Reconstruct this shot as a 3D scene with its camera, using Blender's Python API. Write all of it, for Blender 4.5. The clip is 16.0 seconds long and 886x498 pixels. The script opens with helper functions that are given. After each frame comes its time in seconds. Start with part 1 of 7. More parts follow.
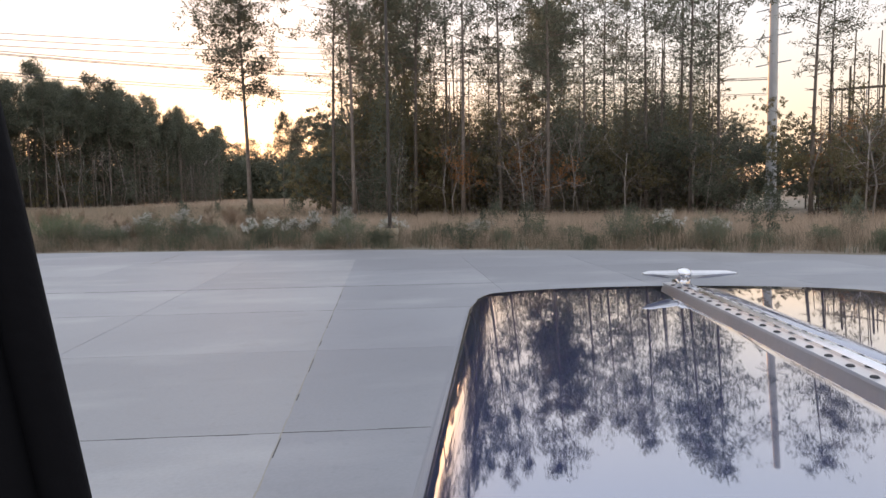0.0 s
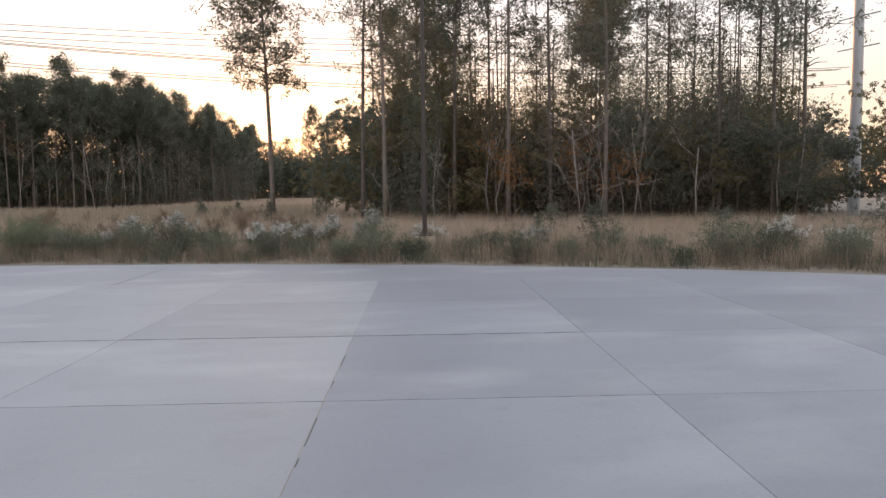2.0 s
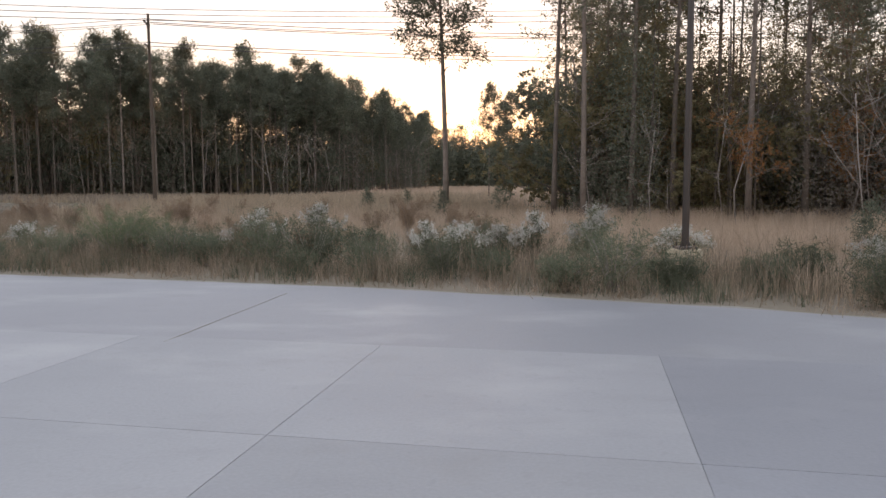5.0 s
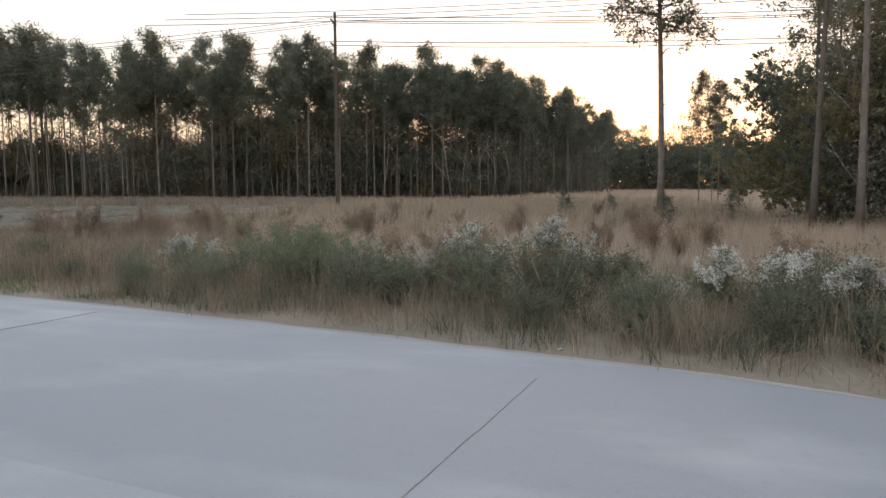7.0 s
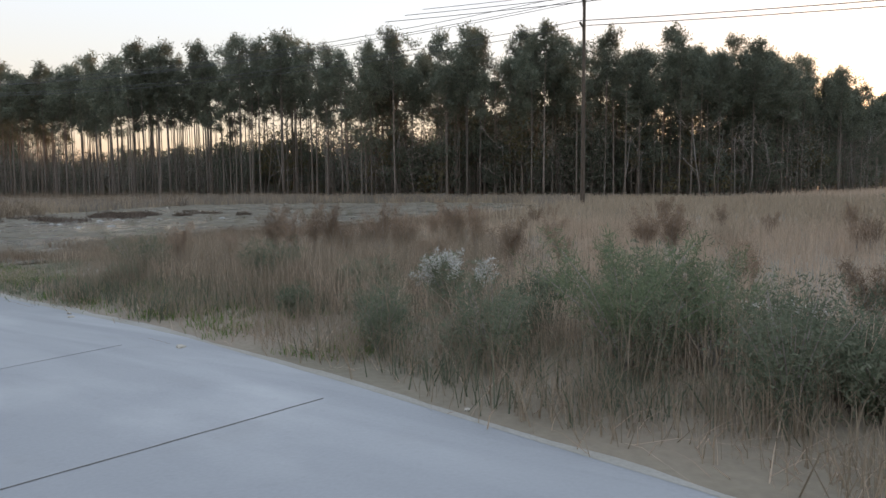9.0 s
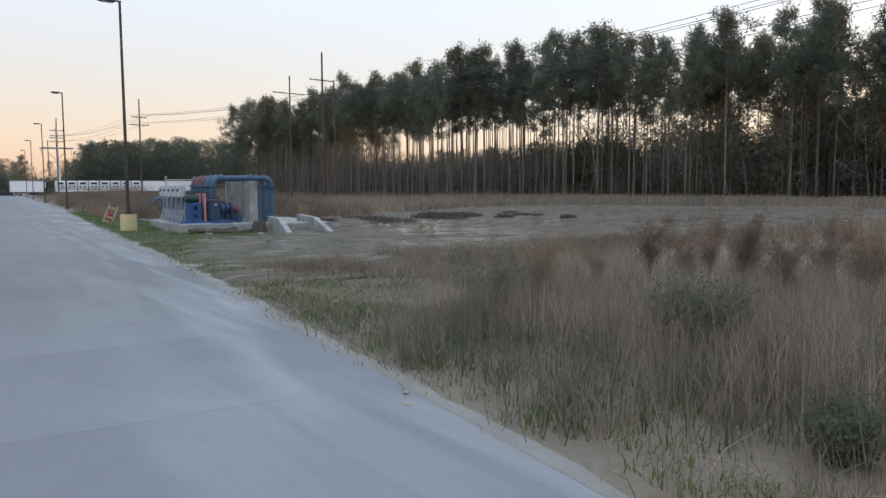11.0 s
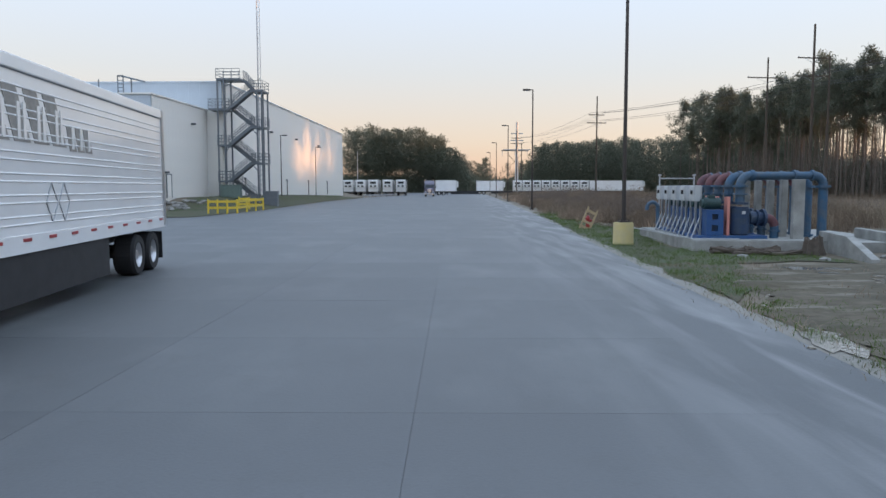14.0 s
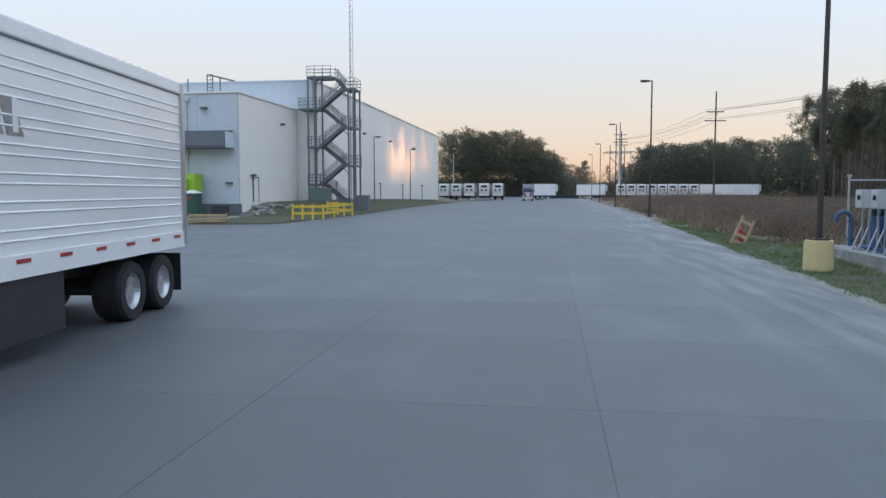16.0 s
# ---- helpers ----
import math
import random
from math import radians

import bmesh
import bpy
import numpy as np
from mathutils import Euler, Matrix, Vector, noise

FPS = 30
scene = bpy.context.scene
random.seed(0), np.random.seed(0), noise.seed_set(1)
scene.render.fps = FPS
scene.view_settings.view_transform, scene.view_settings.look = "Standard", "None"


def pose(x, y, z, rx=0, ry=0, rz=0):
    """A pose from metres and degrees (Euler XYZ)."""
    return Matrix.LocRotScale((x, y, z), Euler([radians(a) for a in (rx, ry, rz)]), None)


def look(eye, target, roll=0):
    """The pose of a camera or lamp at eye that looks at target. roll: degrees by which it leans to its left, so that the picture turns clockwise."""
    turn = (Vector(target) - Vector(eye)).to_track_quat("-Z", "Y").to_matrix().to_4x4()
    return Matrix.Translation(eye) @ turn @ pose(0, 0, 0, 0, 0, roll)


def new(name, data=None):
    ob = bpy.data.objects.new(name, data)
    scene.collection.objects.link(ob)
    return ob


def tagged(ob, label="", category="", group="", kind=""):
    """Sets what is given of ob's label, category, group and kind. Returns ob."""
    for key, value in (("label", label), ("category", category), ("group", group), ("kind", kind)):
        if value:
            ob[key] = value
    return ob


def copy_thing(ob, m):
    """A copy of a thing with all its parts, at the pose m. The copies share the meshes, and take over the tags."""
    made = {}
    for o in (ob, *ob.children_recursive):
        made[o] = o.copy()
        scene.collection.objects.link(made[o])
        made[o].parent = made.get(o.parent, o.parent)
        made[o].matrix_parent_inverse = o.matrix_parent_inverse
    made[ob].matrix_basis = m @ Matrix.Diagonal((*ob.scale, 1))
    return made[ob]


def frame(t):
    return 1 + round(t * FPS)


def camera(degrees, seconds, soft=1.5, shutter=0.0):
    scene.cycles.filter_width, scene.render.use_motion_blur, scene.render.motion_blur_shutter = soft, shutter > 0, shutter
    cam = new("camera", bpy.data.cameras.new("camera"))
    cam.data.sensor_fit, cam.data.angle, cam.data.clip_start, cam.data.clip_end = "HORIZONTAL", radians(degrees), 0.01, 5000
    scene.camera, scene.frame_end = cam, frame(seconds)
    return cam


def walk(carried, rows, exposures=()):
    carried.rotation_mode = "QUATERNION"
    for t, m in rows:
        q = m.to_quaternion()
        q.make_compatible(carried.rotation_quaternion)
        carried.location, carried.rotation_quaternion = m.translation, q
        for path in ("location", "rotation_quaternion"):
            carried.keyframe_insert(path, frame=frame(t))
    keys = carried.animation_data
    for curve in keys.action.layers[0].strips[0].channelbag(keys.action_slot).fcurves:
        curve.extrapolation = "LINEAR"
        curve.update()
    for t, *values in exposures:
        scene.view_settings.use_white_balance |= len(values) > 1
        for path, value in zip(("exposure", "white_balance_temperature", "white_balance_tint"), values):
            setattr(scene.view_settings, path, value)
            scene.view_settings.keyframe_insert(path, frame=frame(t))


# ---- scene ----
cam = camera(62.2, 16.0)
PATH = [
    (0, (3.100, 0.000, 2.211), (7.941, -1.192, 1.826), -0.83),
    (0.5, (4.671, -0.279, 2.205), (9.517, -1.449, 1.824), -0.69),
    (1, (6.217, -0.598, 2.216), (11.074, -1.723, 1.836), -0.75),
    (1.5, (7.746, -0.867, 2.223), (12.617, -1.923, 1.837), -0.79),
    (2, (9.223, -1.069, 2.221), (14.115, -2.027, 1.836), -0.67),
    (2.5, (10.828, -1.216, 2.208), (15.741, -2.053, 1.810), -0.59),
    (3, (12.411, -1.284, 2.197), (17.346, -1.974, 1.790), -0.54),
    (3.5, (13.954, -1.316, 2.182), (18.910, -1.827, 1.762), -0.62),
    (3.7, (14.567, -1.301, 2.174), (19.531, -1.728, 1.748), -0.65),
    (5.8, (21.052, 0.163, 2.195), (25.998, 0.749, 1.747), -0.08),
    (6, (21.654, 0.404, 2.204), (26.586, 1.098, 1.761), -0.09),
    (6.5, (23.146, 1.039, 2.205), (28.027, 2.034, 1.771), -0.13),
    (7, (24.616, 1.808, 2.213), (29.420, 3.126, 1.785), -0.22),
    (7.5, (26.106, 2.709, 2.228), (30.807, 4.357, 1.799), -0.46),
    (8, (27.555, 3.798, 2.224), (32.125, 5.779, 1.790), -0.35),
    (8.5, (28.780, 4.958, 2.193), (33.187, 7.280, 1.757), -0.41),
    (8.7, (29.251, 5.441, 2.181), (33.582, 7.901, 1.744), -0.44),
    (10.8, (32.922, 11.273, 2.162), (35.908, 15.260, 1.727), -0.16),
    (11, (33.095, 11.914, 2.155), (35.910, 16.024, 1.730), -0.28),
    (11.5, (33.413, 13.568, 2.192), (35.786, 17.949, 1.770), -0.43),
    (12, (33.625, 15.286, 2.171), (35.524, 19.892, 1.757), -0.40),
    (12.5, (33.663, 17.195, 2.199), (35.079, 21.973, 1.784), -0.41),
    (13, (33.595, 19.038, 2.214), (34.537, 23.931, 1.802), -0.38),
    (13.5, (33.353, 20.907, 2.208), (33.871, 25.863, 1.794), -0.26),
    (14, (33.062, 22.760, 2.211), (33.199, 27.741, 1.793), -0.09),
    (14.5, (32.846, 24.486, 2.211), (32.718, 29.467, 1.801), -0.01),
    (15, (32.678, 26.195, 2.237), (32.374, 31.170, 1.833), -0.06),
    (15.5, (32.529, 27.899, 2.227), (32.092, 32.864, 1.830), -0.07),
    (16, (32.436, 29.592, 2.220), (31.931, 34.551, 1.829), -0.03),
]
EXPOSURE = [(0, 3.5, 7800, 15), (3.5, 3.5, 8000, 16), (6, 3.58, 8000, 15), (8, 3.47, 7400, 8), (11, 3.36, 6850, 9), (14, 3.27, 6500, 7), (16, 3.27, 6450, 7)]
walk(cam, [(t, look(eye, target, roll)) for t, eye, target, roll in PATH], exposures=EXPOSURE)

# ---- light ----
SUN_YAW, SUN_UP = -88.0, 1.7
world = bpy.data.worlds.new("world")
scene.world = world
world.use_nodes = True
wn = world.node_tree.nodes
sky = wn.new("ShaderNodeTexSky")
sky.sky_type = "NISHITA"
sky.sun_disc = False
sky.sun_elevation = radians(SUN_UP)
sky.sun_rotation = radians(-SUN_YAW)
sky.altitude = 0
sky.air_density, sky.dust_density, sky.ozone_density = 1.0, 1.0, 1.8
wn["Background"].inputs[1].default_value = 0.15
haze = wn.new("ShaderNodeHueSaturation")
haze.inputs["Saturation"].default_value = 0.8
world.node_tree.links.new(sky.outputs[0], haze.inputs["Color"])
warm = wn.new("ShaderNodeMix")
warm.data_type, warm.blend_type = "RGBA", "MULTIPLY"
warm.inputs["Factor"].default_value = 1.0
warm.inputs["B"].default_value = (1.01, 0.98, 0.98, 1)
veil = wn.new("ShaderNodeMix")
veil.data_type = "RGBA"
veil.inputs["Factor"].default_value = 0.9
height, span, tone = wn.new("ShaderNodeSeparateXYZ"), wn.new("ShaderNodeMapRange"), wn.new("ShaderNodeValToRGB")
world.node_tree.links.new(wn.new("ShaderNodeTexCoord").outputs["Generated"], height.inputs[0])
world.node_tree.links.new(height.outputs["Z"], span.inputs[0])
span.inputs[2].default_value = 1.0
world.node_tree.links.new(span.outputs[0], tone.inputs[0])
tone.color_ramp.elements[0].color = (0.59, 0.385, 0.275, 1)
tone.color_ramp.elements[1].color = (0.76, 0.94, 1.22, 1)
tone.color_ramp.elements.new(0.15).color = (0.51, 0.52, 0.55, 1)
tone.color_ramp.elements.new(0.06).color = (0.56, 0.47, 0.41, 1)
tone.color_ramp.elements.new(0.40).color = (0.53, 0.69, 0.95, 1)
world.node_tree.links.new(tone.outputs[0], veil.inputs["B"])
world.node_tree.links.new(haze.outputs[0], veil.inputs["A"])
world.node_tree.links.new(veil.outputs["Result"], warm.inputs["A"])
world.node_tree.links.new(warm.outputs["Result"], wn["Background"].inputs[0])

sun = new("sun", bpy.data.lights.new("sun", "SUN"))
sun.data.energy = 0.5
sun.data.angle = radians(1.2)
sun.data.color = (1.0, 0.47, 0.19)
sy, su = radians(SUN_YAW), radians(SUN_UP)
toward = Vector((-math.sin(sy) * math.cos(su), math.cos(sy) * math.cos(su), math.sin(su)))
sun.matrix_world = look(toward * 50 + Vector((60, 0, 30)), (60, 0, 30))


# ---- materials ----
def material(name, color, rough=0.7, metal=0.0, vary=0.25, scale=6.0, fine=60.0, bump=0.15, other=None, spec=0.5, coat=0.0, random_tone=0.0):
    """A plain surface with blotches at one scale, grain at another and a little relief."""
    m = bpy.data.materials.new(name)
    m.use_nodes = True
    nt = m.node_tree
    n, l = nt.nodes, nt.links
    b = n["Principled BSDF"]
    b.inputs["Roughness"].default_value = rough
    b.inputs["Metallic"].default_value = metal
    b.inputs["Specular IOR Level"].default_value = spec
    b.inputs["Coat Weight"].default_value = coat
    b.inputs["Coat Roughness"].default_value = 0.03
    co = n.new("ShaderNodeTexCoord")
    big, small = n.new("ShaderNodeTexNoise"), n.new("ShaderNodeTexNoise")
    big.inputs["Scale"].default_value, small.inputs["Scale"].default_value = scale, fine
    big.inputs["Detail"].default_value = 6
    small.inputs["Detail"].default_value = 3
    ramp = n.new("ShaderNodeMapRange")
    ramp.inputs[1].default_value, ramp.inputs[2].default_value = 0.3, 0.7
    mix = n.new("ShaderNodeMix")
    mix.data_type = "RGBA"
    dark = other or tuple(c * (1 - vary) for c in color)
    mix.inputs["A"].default_value = (*dark, 1)
    mix.inputs["B"].default_value = (*color, 1)
    grain = n.new("ShaderNodeMix")
    grain.data_type, grain.blend_type = "RGBA", "MULTIPLY"
    gr = n.new("ShaderNodeMapRange")
    gr.inputs[3].default_value, gr.inputs[4].default_value = 1 - vary * 0.7, 1 + vary * 0.7
    for t in (big, small):
        l.new(co.outputs["Object"], t.inputs["Vector"])
    l.new(big.outputs[0], ramp.inputs[0])
    l.new(ramp.outputs[0], mix.inputs["Factor"])
    l.new(small.outputs[0], gr.inputs[0])
    grain.inputs["Factor"].default_value = 1
    l.new(mix.outputs["Result"], grain.inputs["A"])
    l.new(gr.outputs[0], grain.inputs["B"])
    out = grain.outputs["Result"]
    if random_tone:
        info = n.new("ShaderNodeObjectInfo")
        hsv = n.new("ShaderNodeHueSaturation")
        rr = n.new("ShaderNodeMapRange")
        rr.inputs[3].default_value, rr.inputs[4].default_value = 1 - random_tone, 1 + random_tone
        l.new(info.outputs["Random"], rr.inputs[0])
        l.new(rr.outputs[0], hsv.inputs["Value"])
        l.new(out, hsv.inputs["Color"])
        out = hsv.outputs[0]
    l.new(out, b.inputs["Base Color"])
    b.inputs["Coat IOR"].default_value = 2.3 if coat == 1.0 else 1.5
    if bump:
        bp = n.new("ShaderNodeBump")
        bp.inputs["Strength"].default_value = bump
        bp.inputs["Distance"].default_value = 0.02
        l.new(small.outputs[0], bp.inputs["Height"])
        l.new(bp.outputs[0], b.inputs["Normal"])
    return m


def foliage(name, color, second, passing=0.35):
    """Leaves or needles: colour varied leaf by leaf and tree by tree, some light passing through."""
    m = bpy.data.materials.new(name)
    m.use_nodes = True
    nt = m.node_tree
    n, l = nt.nodes, nt.links
    n.remove(n["Principled BSDF"])
    geo, info, mix = n.new("ShaderNodeNewGeometry"), n.new("ShaderNodeObjectInfo"), n.new("ShaderNodeMix")
    mix.data_type = "RGBA"
    mix.inputs["A"].default_value, mix.inputs["B"].default_value = (*color, 1), (*second, 1)
    l.new(geo.outputs["Random Per Island"], mix.inputs["Factor"])
    hsv, rr = n.new("ShaderNodeHueSaturation"), n.new("ShaderNodeMapRange")
    rr.inputs[3].default_value, rr.inputs[4].default_value = 0.75, 1.25
    l.new(info.outputs["Random"], rr.inputs[0])
    l.new(rr.outputs[0], hsv.inputs["Value"])
    l.new(mix.outputs["Result"], hsv.inputs["Color"])
    d, t, s = n.new("ShaderNodeBsdfDiffuse"), n.new("ShaderNodeBsdfTranslucent"), n.new("ShaderNodeMixShader")
    for x in (d, t):
        l.new(hsv.outputs[0], x.inputs["Color"])
    s.inputs[0].default_value = passing
    l.new(d.outputs[0], s.inputs[1])
    l.new(t.outputs[0], s.inputs[2])
    l.new(s.outputs[0], n["Material Output"].inputs["Surface"])
    return m


def paving_material():
    """Worn concrete: broad stains, pale dust in drifts drawn out along the road, fine grain, slab by slab tone."""
    m = material("concrete_paving", (0.245, 0.247, 0.255), 0.55, vary=0.16, scale=0.16, fine=26, bump=0.14, other=(0.195, 0.2, 0.21), random_tone=0.08)
    n, l = m.node_tree.nodes, m.node_tree.links
    b = n["Principled BSDF"]
    src = b.inputs["Base Color"].links[0].from_socket
    geo, mp = n.new("ShaderNodeNewGeometry"), n.new("ShaderNodeMapping")
    l.new(geo.outputs["Position"], mp.inputs["Vector"])
    for scale, detail, lo, hi, amount, tint, stretch in ((0.6, 10, 0.52, 0.74, 0.5, (0.38, 0.375, 0.37), (1.0, 0.5, 1)), (0.11, 8, 0.46, 0.70, 0.5, (0.17, 0.17, 0.18), (1, 1, 1)), (2.6, 6, 0.56, 0.76, 0.25, (0.16, 0.16, 0.165), (1.0, 0.35, 1)), (7.0, 5, 0.60, 0.70, 0.16, (0.13, 0.13, 0.13), (1, 1, 1)), (1.3, 10, 0.58, 0.70, 0.2, (0.16, 0.155, 0.15), (1, 0.8, 1))):
        mp2, tex, rng2, mix = n.new("ShaderNodeMapping"), n.new("ShaderNodeTexNoise"), n.new("ShaderNodeMapRange"), n.new("ShaderNodeMix")
        mp2.inputs["Scale"].default_value = stretch
        l.new(geo.outputs["Position"], mp2.inputs["Vector"])
        l.new(mp2.outputs[0], tex.inputs["Vector"])
        tex.inputs["Scale"].default_value, tex.inputs["Detail"].default_value = scale, detail
        rng2.inputs[1].default_value, rng2.inputs[2].default_value, rng2.inputs[4].default_value = lo, hi, amount
        l.new(tex.outputs[0], rng2.inputs[0])
        mix.data_type = "RGBA"
        mix.inputs["B"].default_value = (*tint, 1)
        l.new(rng2.outputs[0], mix.inputs["Factor"])
        l.new(src, mix.inputs["A"])
        src = mix.outputs["Result"]
    # each pour of slabs has its own tone
    pour, cast = n.new("ShaderNodeObjectInfo"), n.new("ShaderNodeMix")
    cast.data_type, cast.blend_type = "RGBA", "MULTIPLY"
    cast.inputs["Factor"].default_value = 1.0
    l.new(src, cast.inputs["A"])
    l.new(pour.outputs["Color"], cast.inputs["B"])
    src = cast.outputs["Result"]
    # pale dust blown in drifts along the road's eastern side
    sep, lane, near, dust, drift, both, mix = (n.new(k) for k in ("ShaderNodeSeparateXYZ", "ShaderNodeMath", "ShaderNodeMapRange", "ShaderNodeTexNoise", "ShaderNodeMapRange", "ShaderNodeMath", "ShaderNodeMix"))
    l.new(geo.outputs["Position"], sep.inputs[0])
    lane.operation = "MULTIPLY_ADD"
    l.new(sep.outputs["Y"], lane.inputs[0])
    lane.inputs[1].default_value = -0.055
    l.new(sep.outputs["X"], lane.inputs[2])
    near.inputs[1].default_value, near.inputs[2].default_value = 33.0, 37.0
    l.new(lane.outputs[0], near.inputs[0])
    streak = n.new("ShaderNodeMapping")
    streak.inputs["Scale"].default_value, streak.inputs["Rotation"].default_value = (1.9, 0.22, 1), (0, 0, radians(-4))
    l.new(geo.outputs["Position"], streak.inputs["Vector"])
    l.new(streak.outputs[0], dust.inputs["Vector"])
    dust.inputs["Scale"].default_value, dust.inputs["Detail"].default_value, dust.inputs["Distortion"].default_value = 0.8, 9, 0.6
    drift.inputs[1].default_value, drift.inputs[2].default_value, drift.inputs[4].default_value = 0.44, 0.68, 0.42
    l.new(dust.outputs[0], drift.inputs[0])
    both.operation = "MULTIPLY"
    l.new(near.outputs[0], both.inputs[0])
    l.new(drift.outputs[0], both.inputs[1])
    # the colour is multiplied down gradually from y = 12 to y = 30
    northward, north_tone = n.new("ShaderNodeMapRange"), n.new("ShaderNodeMix")
    northward.inputs[1].default_value, northward.inputs[2].default_value = 12, 30
    l.new(sep.outputs["Y"], northward.inputs[0])
    north_tone.data_type, north_tone.blend_type = "RGBA", "MULTIPLY"
    north_tone.inputs["B"].default_value = (0.485, 0.505, 0.505, 1)
    l.new(northward.outputs[0], north_tone.inputs["Factor"])
    l.new(src, north_tone.inputs["A"])
    src = north_tone.outputs["Result"]
    mix.data_type = "RGBA"
    mix.inputs["B"].default_value = (0.48, 0.475, 0.47, 1)
    l.new(both.outputs[0], mix.inputs["Factor"])
    l.new(src, mix.inputs["A"])
    l.new(mix.outputs["Result"], b.inputs["Base Color"])
    return m


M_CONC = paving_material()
M_CONC_OLD = material("weathered_concrete", (0.37, 0.365, 0.34), 0.85, vary=0.32, scale=1.7, fine=35, bump=0.35, other=(0.2, 0.2, 0.185))
M_SOIL = material("dry_ground", (0.19, 0.15, 0.11), 0.95, vary=0.35, scale=0.22, fine=9, bump=0.6, other=(0.14, 0.12, 0.085))
M_MUD = material("wet_mud", (0.145, 0.122, 0.09), 0.9, vary=0.45, scale=0.7, fine=5, bump=1.0, other=(0.085, 0.075, 0.053), spec=0.2)
mn, ml = M_MUD.node_tree.nodes, M_MUD.node_tree.links
wet_b = mn["Principled BSDF"]
mud_src = wet_b.inputs["Base Color"].links[0].from_socket
mud_pos = mn.new("ShaderNodeNewGeometry")
for mud_scale, lo, hi, mud_tint, amount, pull in ((0.5, 0.50, 0.62, (0.10, 0.085, 0.055), 0.6, (0.5, 1, 1)), (1.6, 0.54, 0.66, (0.33, 0.30, 0.25), 0.45, (0.35, 1, 1)), (5.0, 0.52, 0.68, (0.07, 0.055, 0.035), 0.6, (0.6, 1, 1))):
    mp, tx, rg, mx = mn.new("ShaderNodeMapping"), mn.new("ShaderNodeTexNoise"), mn.new("ShaderNodeMapRange"), mn.new("ShaderNodeMix")
    mp.inputs["Scale"].default_value = pull
    ml.new(mud_pos.outputs["Position"], mp.inputs["Vector"])
    ml.new(mp.outputs[0], tx.inputs["Vector"])
    tx.inputs["Scale"].default_value, tx.inputs["Detail"].default_value = mud_scale, 7
    rg.inputs[1].default_value, rg.inputs[2].default_value, rg.inputs[4].default_value = lo, hi, amount
    ml.new(tx.outputs[0], rg.inputs[0])
    mx.data_type = "RGBA"
    mx.inputs["B"].default_value = (*mud_tint, 1)
    ml.new(rg.outputs[0], mx.inputs["Factor"])
    ml.new(mud_src, mx.inputs["A"])
    mud_src = mx.outputs["Result"]
ml.new(mud_src, wet_b.inputs["Base Color"])
M_TURF = material("short_grass_ground", (0.058, 0.076, 0.03), 0.95, vary=0.4, scale=0.8, fine=25, bump=0.7, other=(0.085, 0.072, 0.048))
M_DUST = material("road_edge_dust", (0.26, 0.247, 0.225), 0.95, vary=0.3, scale=1.5, fine=25, bump=0.4, other=(0.23, 0.21, 0.175))
M_WATER = material("puddle_water", (0.21, 0.20, 0.178), 0.14, vary=0.25, scale=1, fine=6, bump=0.3, spec=1.0)
M_BARK = material("pine_bark", (0.18, 0.145, 0.12), 0.9, vary=0.4, scale=2, fine=18, bump=0.6, random_tone=0.25)
M_BARK2 = material("pale_bark", (0.30, 0.26, 0.23), 0.9, vary=0.35, scale=2, fine=20, bump=0.4, random_tone=0.25)
M_PINE = foliage("pine_needles", (0.105, 0.122, 0.09), (0.18, 0.185, 0.14), 0.4)
M_RUST = foliage("rust_leaves", (0.33, 0.14, 0.07), (0.38, 0.23, 0.11), 0.45)
M_RUSSET = foliage("russet_leaves", (0.155, 0.10, 0.07), (0.21, 0.135, 0.09), 0.4)
M_OLIVE = foliage("olive_leaves", (0.15, 0.145, 0.08), (0.22, 0.175, 0.105), 0.42)
M_BRUSH = foliage("brown_undergrowth", (0.165, 0.15, 0.13), (0.225, 0.195, 0.165), 0.4)
M_SEDGE = foliage("dry_sedge", (0.34, 0.255, 0.19), (0.48, 0.37, 0.28), 0.38)
M_WEED = foliage("grey_weeds", (0.21, 0.17, 0.125), (0.36, 0.285, 0.21), 0.38)
M_GREEN = foliage("green_grass", (0.08, 0.145, 0.035), (0.145, 0.175, 0.06), 0.4)
M_SHRUB = foliage("shrub_leaves", (0.115, 0.135, 0.09), (0.185, 0.19, 0.135), 0.38)
M_THICK = foliage("brown_thicket", (0.145, 0.11, 0.082), (0.27, 0.205, 0.15), 0.35)
M_MOUND = foliage("grey_brown_brush", (0.17, 0.135, 0.115), (0.26, 0.215, 0.18), 0.35)
M_MAT = foliage("matted_dead_weeds", (0.085, 0.078, 0.05), (0.15, 0.13, 0.085), 0.3)
M_BRACKEN = foliage("red_brown_debris", (0.085, 0.064, 0.052), (0.14, 0.11, 0.088), 0.3)
M_PLUME = foliage("dead_plume_weeds", (0.19, 0.14, 0.10), (0.31, 0.225, 0.165), 0.35)
M_FEATHER = foliage("feathery_green_leaves", (0.135, 0.165, 0.095), (0.21, 0.235, 0.145), 0.38)
M_FLUFF = foliage("white_seed_fluff", (0.42, 0.40, 0.36), (0.58, 0.56, 0.51), 0.4)
M_POLEW = material("creosote_pole", (0.10, 0.075, 0.055), 0.9, vary=0.35, scale=1.5, fine=20, bump=0.4)
M_POLES = material("galvanised_pole", (0.50, 0.50, 0.49), 0.5, metal=0.3, vary=0.15, scale=1, fine=20, bump=0.05)
M_DKPOLE = material("bronze_pole_paint", (0.045, 0.035, 0.03), 0.45, vary=0.2, scale=2, fine=30, bump=0.05)
M_WIRE = material("cable", (0.05, 0.05, 0.055), 0.6, vary=0.1, bump=0)
